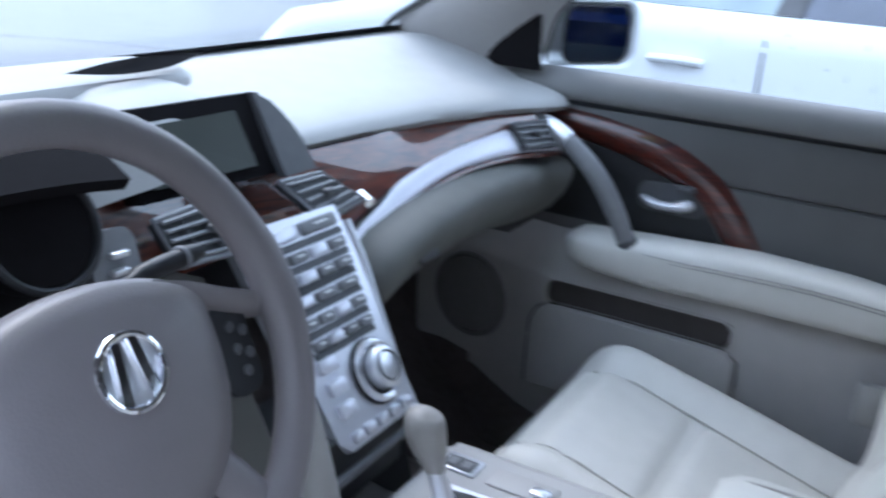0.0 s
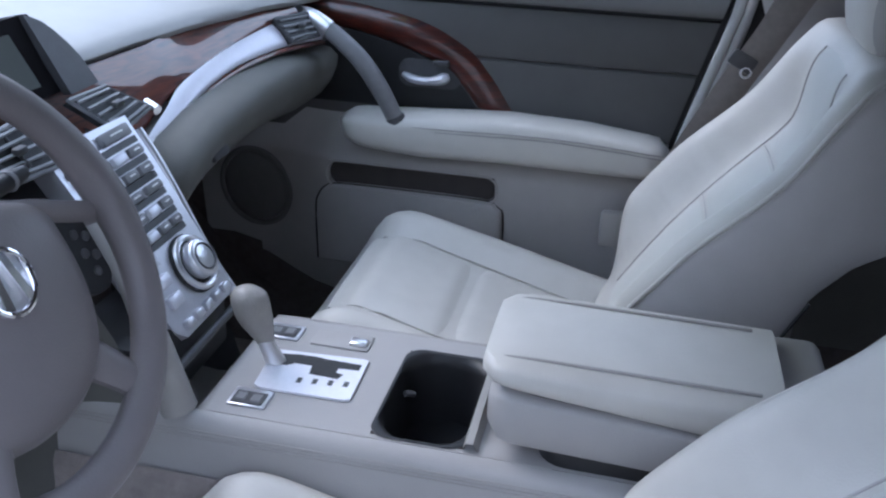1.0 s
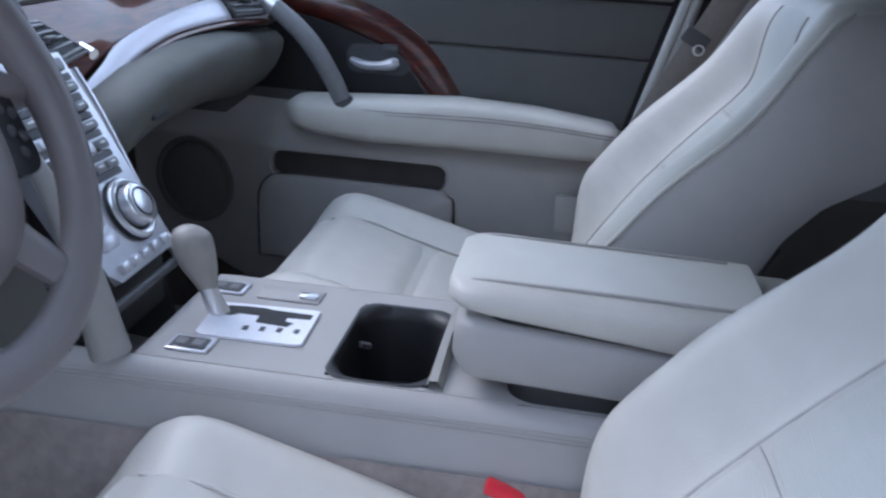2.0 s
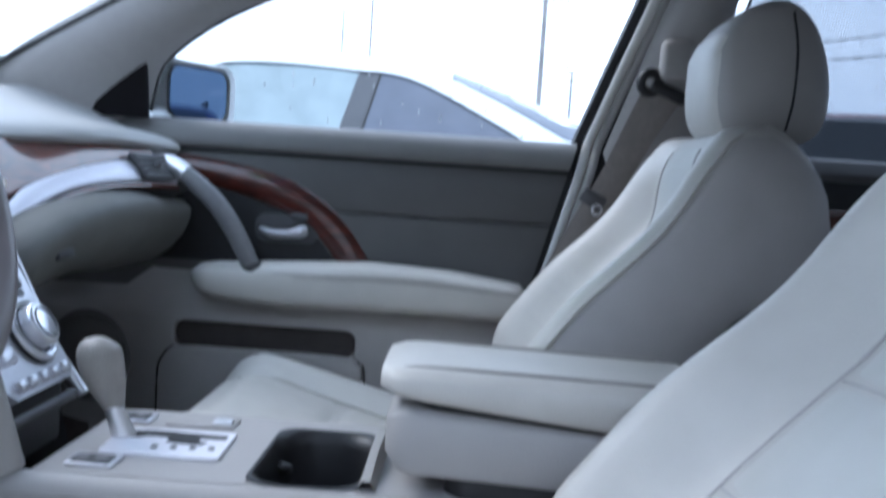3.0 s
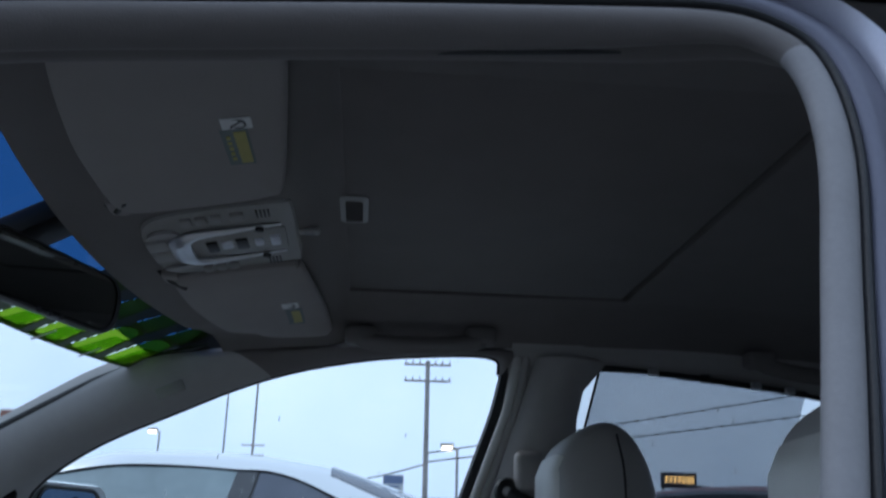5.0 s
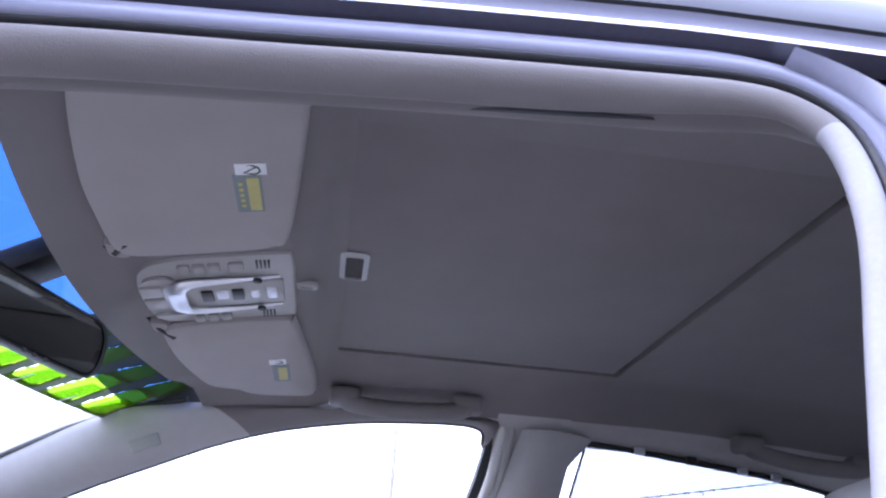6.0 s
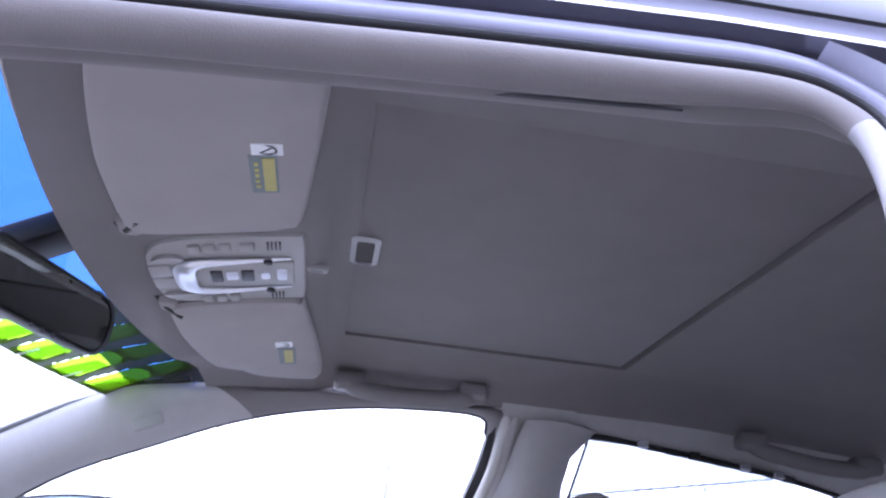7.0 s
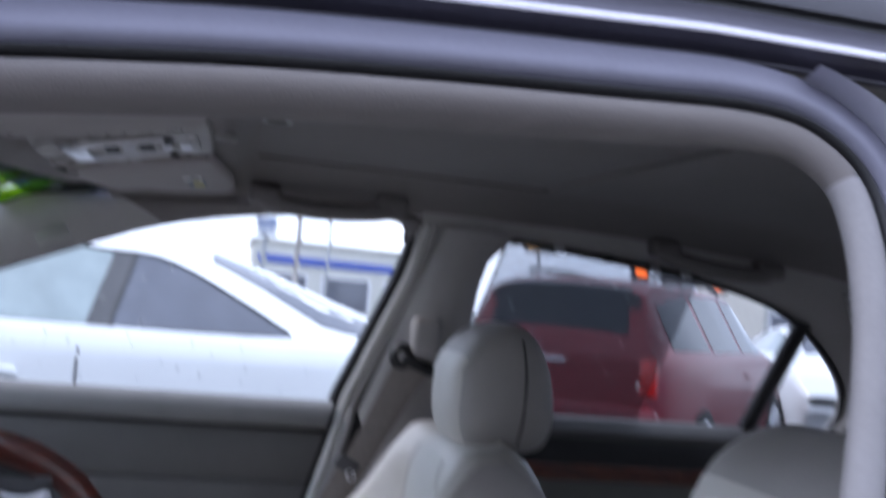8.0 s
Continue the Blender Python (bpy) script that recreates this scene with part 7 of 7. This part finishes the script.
# Unseen wall, added to keep low sky light out of the cabin.
def blocking_wall():
    bm = B()
    box(bm, (-4.6, 0.5, 1.6), (0.3, 26.0, 3.2), 0.02, 1)
    tagged(part("wall_west_blocker", bm, STUCCO), "plain unseen wall added to hold back low light", "wall", kind="structure")


blocking_wall()


def vehicle(name, label, paint, m, st, w, side_panes, ground_clear=0.22, group="", wheels=(1.35, -1.3), handle_y=None, gap_y=None, lean=0.0, side_glass=None):
    """A parked car, nose along +y. st: rows of (y, belt height, top height, roof half-width, fall of the roof to its edge)."""
    root = thing(name, (0, 0, 0), label, "car", group)

    def val(y, k):
        return lerp1([(r[0], r[k]) for r in st], y)

    def fall(y):
        return val(y, 4) if len(st[0]) > 4 else 0.06
    y0, y1 = st[0][0], st[-1][0]

    def half(y):
        u = (y - (y0 + y1) / 2) / ((y1 - y0) / 2)
        return w * (1 - 0.13 * abs(u) ** 4 - 0.06 * abs(u) ** 12)

    def side(y, z):
        zb, zt, wr = val(y, 1), val(y, 2), val(y, 3)
        hb = half(y) - 0.035
        if z <= zb:
            return hb + 0.035 * step(zb, zb - 0.10, z)
        return hb + (wr - hb) * min(1.0, (z - zb) / max(0.02, zt - fall(y) - zb))
    bm = B()
    rings = []
    n = 70
    for k in range(n + 1):
        y = y0 + (y1 - y0) * k / n
        zb, zt, wr, h = val(y, 1), val(y, 2), val(y, 3), half(y)
        e = step(0, 0.05, k / n) * step(1, 0.95, k / n)
        gc = ground_clear + 0.25 * (1 - e)
        zt = max(zt, zb + 0.015)
        f = min(fall(y), zt - zb - 0.004)
        pts = [(0, zt), (wr * 0.5, zt - 0.13 * f), (wr * 0.85, zt - 0.42 * f), (wr, zt - f), ((wr + h - 0.035) / 2, (zt - f + zb) / 2), (h - 0.035, zb), (h - 0.012, zb - 0.03), (h, zb - 0.10),
               (h, 0.62), (h - 0.01, 0.45), (h - 0.05, gc), (0, gc)]
        rings.append([Vector((x, y, z)) for x, z in pts] + [Vector((-x, y, z)) for x, z in pts[-2:0:-1]])
    loft(bm, rings)
    body = part("body", bm, paint, root, sharp=35)
    for sx in (-1, 1):
        for pane in side_panes:
            b = B()
            a, c = pane[0][0], pane[-1][0]
            rows = []
            for k in range(19):
                y = a + (c - a) * k / 18
                zl, zh2 = lerp1([(p[0], p[1]) for p in pane], y), lerp1([(p[0], p[2]) for p in pane], y)
                near = k / 18 if pane is side_panes[0] else 1 - k / 18
                rows.append([Vector((sx * (side(y, z) + 0.004), y + lean * (1.16 - z) * near, z)) for z in [zl + (zh2 - zl) * j / 5 for j in range(6)]])
            grid(b, rows)
            thicken(b, 0.003)
            part("side_window", b, side_glass or (PALEGLASS if pane is side_panes[-1] else TINT), root, "tinted side window")
        for wy in wheels:
            b = B()
            disc(b, (sx * (w - 0.20), wy, 0.32), (sx, 0, 0), 0.32, 0.205, 28, 0.03)
            ty = part("wheel", b, TYRE, root, "black tyre")
            b = B()
            disc(b, (sx * (w + 0.0), wy, 0.32), (sx, 0, 0), 0.22, 0.012, 24, 0.008)
            part("rim", b, SILVER, ty, "alloy rim")
        b = B()
        hy = handle_y if handle_y is not None else 0.0
        tube(b, curve_pts([(sx * (side(hy, 0.8) + 0.004), hy - 0.09, val(hy, 1) - 0.165), (sx * (side(hy, 0.8) + 0.028), hy, val(hy, 1) - 0.16), (sx * (side(hy, 0.8) + 0.004), hy + 0.09, val(hy, 1) - 0.165)], 10), 0.014, 8)
        part("door_handle", b, paint, root)
        for gy in gap_y or ():
            b = B()
            rows = [[Vector((sx * (side(gy, z) + 0.003), gy + dy, z)) for dy in (-0.004, 0.004)] for z in [val(gy, 1) - 0.01 - 0.62 * j / 10 for j in range(11)]]
            grid(b, rows)
            part("door_gap", b, RUBBER, root)

    def across(ya, yb, inset, name, lab, lift=0.0, deep=0.003, glass=None):
        b = B()
        rows = []
        for k in range(9):
            y = ya + (yb - ya) * k / 8
            wr, zt = val(y, 3) - inset, max(val(y, 2), val(y, 1) + 0.015)
            f = min(fall(y), zt - val(y, 1) - 0.004)
            rows.append([Vector((x * wr, y, zt - f * lerp1([(0, 0), (0.5, 0.13), (0.85, 0.42), (1, 1)], abs(x)) + 0.006 + lift * (1 - x * x))) for x in [-0.99 + 1.98 * j / 24 for j in range(25)]])
        grid(b, rows)
        thicken(b, deep)
        part(name, b, glass or TINT, root, lab)
    return root, across, side, val


def coupe():
    st = [(-1.86, 0.80, 0.82, 0.66, 0.01), (-1.80, 0.99, 1.0, 0.70, 0.01), (-1.6, 1.035, 1.055, 0.74, 0.015), (-1.4, 1.035, 1.075, 0.79, 0.03), (-1.2, 1.035, 1.128, 0.82, 0.08), (-0.95, 1.035, 1.222, 0.79, 0.145),
          (-0.71, 1.03, 1.305, 0.70, 0.10), (-0.51, 1.03, 1.368, 0.615, 0.07), (-0.25, 1.03, 1.405, 0.59, 0.06), (0.0, 1.03, 1.420, 0.585, 0.06), (0.35, 1.03, 1.416, 0.585, 0.06), (0.7, 1.02, 1.345, 0.58, 0.06),
          (1.1, 1.0, 1.13, 0.62, 0.06), (1.35, 0.97, 0.99, 0.70, 0.01), (1.9, 0.86, 0.88, 0.70, 0.01), (2.2, 0.64, 0.66, 0.62, 0.01)]
    panes = [[(-0.81, 1.050, 1.058), (-0.66, 1.045, 1.142), (-0.44, 1.042, 1.250), (-0.30, 1.042, 1.297), (-0.205, 1.042, 1.312)],
             [(-0.115, 1.042, 1.313), (0.10, 1.042, 1.324), (0.33, 1.042, 1.320), (0.55, 1.042, 1.282), (0.74, 1.042, 1.232), (1.02, 1.042, 1.06)]]
    root, across, side, val = vehicle("parked_coupe", "white two-door coupe parked alongside, wet with rain", WHITEPAINT, pose(3.265, 0.62, 0), st, 0.90, panes, handle_y=0.19, gap_y=(-0.09,), group="parked cars", lean=0.17)
    across(-1.36, -0.50, 0.004, "rear_window", "sloping dark rear window", 0.002, 0.004, TINT)
    across(0.5, 1.16, 0.03, "windscreen", "tinted windscreen")
    for sx in (-1, 1):
        for name, ya, yb, m, lab in (("window_pillar", -0.196, -0.117, GREYPL, "grey window pillar"), ("pillar_seal", -0.205, -0.193, RUBBER, "black pillar seal")):
            b = B()
            rows = [[Vector((sx * (side(y, z) + 0.006), y + 0.17 * (1.16 - z), z)) for y in (ya, (ya + yb) / 2, yb)] for z in [1.042 + 0.270 * j / 6 for j in range(7)]]
            grid(b, rows)
            thicken(b, 0.002)
            part(name, b, m, root, lab)
        # thin dark seal round the side glass
        b = B()
        top = [(y, z) for y, _, z in panes[0]] + [(y, z) for y, _, z in panes[1]]
        tube(b, curve_pts([(sx * (side(y, z) + 0.004), y + 0.17 * (1.16 - z) * step(0.5, 0.1, abs(y + 0.16)), z) for y, z in top], 50), 0.006, 6)
        part("glass_seal", b, RUBBER, root, "black glass seal")
    root.matrix_basis = pose(3.265, 0.62, 0)
    return root


coupe()


def suv(name, label, paint, m, group="parked cars"):
    st = [(-2.2, 0.98, 1.0, 0.80), (-2.17, 1.03, 1.08, 0.70), (-2.02, 1.03, 1.48, 0.62), (-1.85, 1.03, 1.545, 0.60), (-1.5, 1.03, 1.575, 0.60), (-0.5, 1.03, 1.60, 0.61), (0.4, 1.03, 1.59, 0.60), (0.75, 1.02, 1.52, 0.58),
          (1.25, 1.0, 1.14, 0.64), (1.4, 0.98, 1.05, 0.70), (2.0, 0.90, 0.94, 0.70), (2.2, 0.66, 0.70, 0.62)]
    panes = [[(-1.88, 1.06, 1.38), (-1.1, 1.06, 1.49)], [(-1.0, 1.06, 1.495), (-0.12, 1.06, 1.51)], [(-0.02, 1.06, 1.51), (0.55, 1.06, 1.49), (0.98, 1.06, 1.24)]]
    root, across, side, val = vehicle(name, label, paint, m, st, 0.93, panes, handle_y=-0.02, gap_y=(-0.07, 1.0), group=group, side_glass=DARKTINT)
    across(0.78, 1.25, 0.03, "windscreen", "dark windscreen")
    across(-2.14, -1.95, 0.03, "rear_window", "dark tailgate window", glass=DARKTINT)
    for sx in (-1, 1):
        b = B()
        box(b, (sx * 0.74, -2.185, 0.86), (0.13, 0.06, 0.26), 0.02, 2)
        part("tail_lamp", b, TAILRED, root, "red tail lamp")
    for sx in (-1, 1):
        b = B()
        tube(b, curve_pts([(sx * 0.52, -1.55, 1.565), (sx * 0.52, -1.45, 1.61), (sx * 0.52, -0.4, 1.635), (sx * 0.51, 0.3, 1.62), (sx * 0.51, 0.4, 1.58)], 16), 0.018, 8)
        part("roof_rail", b, RUBBER, root, "black roof rail")
        b = B()
        box(b, (sx * 0.70, -2.195, 0.80), (0.07, 0.03, 0.07), 0.01, 2)
        part("reversing_lamp", b, SIGNWHITE, root, "white reversing lamp")
    # Small silver bar added in place of a glint on the paint.
    b = B()
    box(b, (0, -2.20, 0.93), (0.24, 0.03, 0.03), 0.012, 2)
    part("tailgate_glint", b, SILVER, root, "bright bar standing in for a glint on the tailgate")
    b = B()
    box(b, (0, -2.21, 0.55), (1.66, 0.10, 0.20), 0.04, 2)
    part("bumper", b, paint, root)
    root.matrix_basis = m
    return root


TAILRED = mat("tail_lamp_red", (0.45, 0.01, 0.01), 0.15, scale=20, var=0.1, bump=0.0, coat=1.0)
suv("parked_suv", "dark red sport utility vehicle parked behind the coupe", REDPAINT, pose(6.91, -3.80, 0.0, 0, 0, 226))
suv("blue_suv", "blue sport utility vehicle parked across the aisle", BLUEPAINT, pose(3.15, -9.2, 0, 0, 0, 12))
coupe_far = copy_thing(bpy.data.objects["parked_coupe"], pose(12.5, 1.5, 0.0, 0, 0, 90))
tagged(coupe_far, "white coupe parked in the far row")
coupe_far2 = copy_thing(bpy.data.objects["parked_coupe"], pose(9.6, -7.6, 0.0, 0, 0, 70))
tagged(coupe_far2, "white coupe parked across the far aisle")


def utility_pole(x, y, h, arms, lamp_z=None):
    root = thing("utility_pole", (x, y, 0), "weathered wooden utility pole with crossarms and cables", "utility pole", "utility poles")
    bm = B()
    tube(bm, [(x, y, 0), (x, y, h)], [0.075, 0.055], 10)
    part("post", bm, POLEWOOD, root)
    for z in arms:
        bm = B()
        box(bm, (x, y, z), (0.06, 1.2, 0.045), 0.01, 1)
        part("crossarm", bm, POLEWOOD, root)
        for k in (-0.56, -0.38, -0.2, 0.2, 0.38, 0.56):
            bm = B()
            tube(bm, [(x, y + k, z + 0.02), (x, y + k, z + 0.11)], [0.02, 0.014], 6)
            part("insulator", bm, STEEL, root)
    return root


utility_pole(22.0, -1.5, 5.9, (5.80, 5.38))
utility_pole(48.0, 5.9, 10.5, (6.62, 6.1))


def cables():
    root = thing("overhead_cables", (22, -1.5, 3.5), "black overhead cables strung between poles", "cables", kind="stuff")
    bm = B()
    for a, c, sag in (((22.0, -1.5, 3.56), (24.0, -25.0, 8.26), 0.1), ((22.0, -1.5, 3.35), (24.0, -25.0, 7.2), 0.1), ((22.0, -1.5, 3.3), (48.0, 5.9, 5.4), 0.6)):
        a, c = Vector(a), Vector(c)
        tube(bm, [a + (c - a) * (k / 14) - Vector((0, 0, sag * (1 - (2 * k / 14 - 1) ** 2))) for k in range(15)], 0.018, 5)
    part("strands", bm, CABLE, root)


cables()


def lamp_post(x, y, h, lit=True, arm=0.9):
    root = thing("street_lamp", (x, y, 0), "grey steel car park lamp post", "street lamp", "lamp posts")
    bm = B()
    tube(bm, [(x, y, 0), (x, y, h)], [0.05, 0.04], 8)
    part("post", bm, STEEL, root)
    bm = B()
    tube(bm, [(x, y, h - 0.05), (x, y + arm, h + 0.1)], 0.04, 6)
    part("arm", bm, STEEL, root)
    bm = B()
    box(bm, (x, y + arm, h + 0.08), (0.3, 0.38, 0.10), 0.03, 2)
    hd = part("lamp_head", bm, STEEL, root)
    if lit:
        bm = B()
        box(bm, (x - 0.05, y + arm, h - 0.03), (0.26, 0.30, 0.10), 0.03, 2)
        part("lens", bm, LAMP_WARM, hd, "lit lamp lens")


lamp_post(26.0, -2.68, 4.18, True, 0.3)
lamp_post(40.0, 9.0, 6.2, True, 0.3)
lamp_post(40.0, 6.2, 8.05, True, 0.3)


def sign(x, y, z, w, h, m, label):
    root = thing("pylon_sign", (x, y, 0), label, "sign", "roadside signs")
    bm = B()
    tube(bm, [(x + 0.2, y, 0), (x + 0.2, y, z)], 0.12, 8)
    part("post", bm, STEEL, root)
    bm = B()
    box(bm, (x, y, z), (0.3, w, h), 0.05, 2)
    p = part("panel", bm, SIGNWHITE, root)
    bm = B()
    box(bm, (x - 0.16, y, z + h * 0.22), (0.03, w * 0.92, h * 0.42), 0.01, 1)
    part("colour_field", bm, m, p)
    for k in (0, 1):
        bm = B()
        box(bm, (x - 0.16, y, z - h * (0.12 + 0.2 * k)), (0.03, w * 0.7, h * 0.09), 0.005, 1)
        part("text_bar", bm, m, p)


sign(38.0, -1.2, 4.05, 0.87, 0.80, SIGNPALE, "pale blue and white roadside pylon sign")


def lit_sign(x, y, z, w, h, m, n, label):
    root = thing("lit_sign", (x, y, 0), label, "sign", "lit signs")
    bm = B()
    tube(bm, [(x + 0.2, y, 0), (x + 0.2, y, z)], 0.06, 8)
    part("post", bm, STEEL, root)
    bm = B()
    box(bm, (x, y, z), (0.2, w, h), 0.03, 1)
    p = part("panel", bm, GREYPL, root)
    for k in range(n):
        bm = B()
        box(bm, (x - 0.11, y - w * 0.42 + w * 0.84 * (k + 0.5) / n, z), (0.03, w * 0.6 / n, h * 0.5), 0.01, 1)
        part("text_bar", bm, m, p, "glowing letter bar")


lit_sign(36.5, -12.9, 4.38, 1.5, 0.62, LAMP_LETTER, 7, "dark sign with glowing yellow bars")
lit_sign(33.0, -17.9, 3.45, 1.9, 0.8, LAMP_SIGN, 2, "pair of dim glowing yellow sign boxes")
lit_sign(33.0, -16.0, 3.45, 0.8, 0.73, LAMP_ORANGE, 1, "small glowing orange sign")
lit_sign(33.0, -19.5, 3.20, 0.8, 0.55, LAMP_ORANGE, 1, "small glowing orange sign")
sign(34.0, 13.0, 5.5, 1.0, 1.2, BRICK, "red and white roadside pylon sign")


def shopfront(x, y, w, h, m, band, label):
    root = thing("shop_building", (x, y, 0), label, "building", "far shops")
    bm = B()
    box(bm, (x + 4, y, h / 2), (8, w, h), 0.05, 1)
    wall = part("wall", bm, m, root)
    bm = B()
    box(bm, (x + 4, y, h + 0.12), (8.3, w + 0.3, 0.25), 0.05, 1)
    part("roof_edge", bm, STUCCO, root)
    bm = B()
    box(bm, (x - 0.06, y, h * 0.78), (0.12, w * 0.94, h * 0.10), 0.02, 1)
    part("fascia_band", bm, band, wall, "coloured sign band")
    n = max(3, int(w / 3.2))
    for k in range(n):
        yy = y - w / 2 + w * (k + 0.5) / n
        b = B()
        box(b, (x - 0.03, yy, h * 0.36), (0.10, w / n * 0.8, h * 0.5), 0.02, 1)
        win = part("window", b, SILVERPAINT, wall, "shop window frame")
        b = B()
        box(b, (x - 0.09, yy, h * 0.36), (0.02, w / n * 0.72, h * 0.45), 0.0, 1)
        part("pane", b, TINT, win)


shopfront(52.0, -6.5, 11.0, 4.2, STUCCO, SIGNBLUE, "pale single-storey shop with blue sign band")
shopfront(46.0, -40.0, 20.0, 4.5, STUCCO, BRICK, "pale single-storey shop with red sign band")
shopfront(40.0, 29.5, 18.0, 4.8, BRICK, SIGNWHITE, "red brick single-storey shop")


def far_tree(x, y, h, seed):
    root = thing("tree", (x, y, 0), "dark leafy tree beyond the car park", "tree", "far trees")
    rnd = random.Random(seed)
    bm = B()
    tube(bm, [(x, y, 0), (x + 0.1, y, h * 0.35), (x, y + 0.1, h * 0.7)], [0.25, 0.18, 0.06], 8)
    for k in range(6):
        a = rnd.uniform(0, 6.28)
        z = h * rnd.uniform(0.35, 0.6)
        tube(bm, [(x, y, z), (x + math.cos(a) * h * 0.2, y + math.sin(a) * h * 0.2, z + h * 0.2)], [0.08, 0.02], 6)
    part("trunk", bm, POLEWOOD, root)
    vv, ff = [], []
    for k in range(1400):
        a, r, z = rnd.uniform(0, 6.28), h * 0.32 * rnd.random() ** 0.5, rnd.uniform(0.35, 1.0)
        r *= math.sin(math.pi * min(1, max(0.05, (z - 0.28) / 0.8))) ** 0.7 * (0.75 + 0.35 * math.sin(3 * a + seed))
        c = Vector((x + r * math.cos(a), y + r * math.sin(a), h * z))
        q = Euler((rnd.uniform(0, 3), rnd.uniform(0, 3), rnd.uniform(0, 3))).to_matrix()
        s = rnd.uniform(0.10, 0.22)
        i = len(vv)
        vv += [c + q @ Vector(p) * s for p in ((-1, 0, 0), (0, -0.5, 0.1), (1, 0, 0), (0, 0.5, 0.1))]
        ff.append((i, i + 1, i + 2, i + 3))
    me = bpy.data.meshes.new("crown")
    me.from_pydata(vv, [], ff)
    me.materials.append(FOLIAGE)
    ob = new("crown", me)
    ob.parent = root
    ob.matrix_parent_inverse = Matrix.Translation(root.location).inverted()


far_tree(36.0, 27.0, 5.5, 1)
far_tree(33.0, 21.0, 4.2, 2)
far_tree(44.0, -60.0, 7.0, 3)
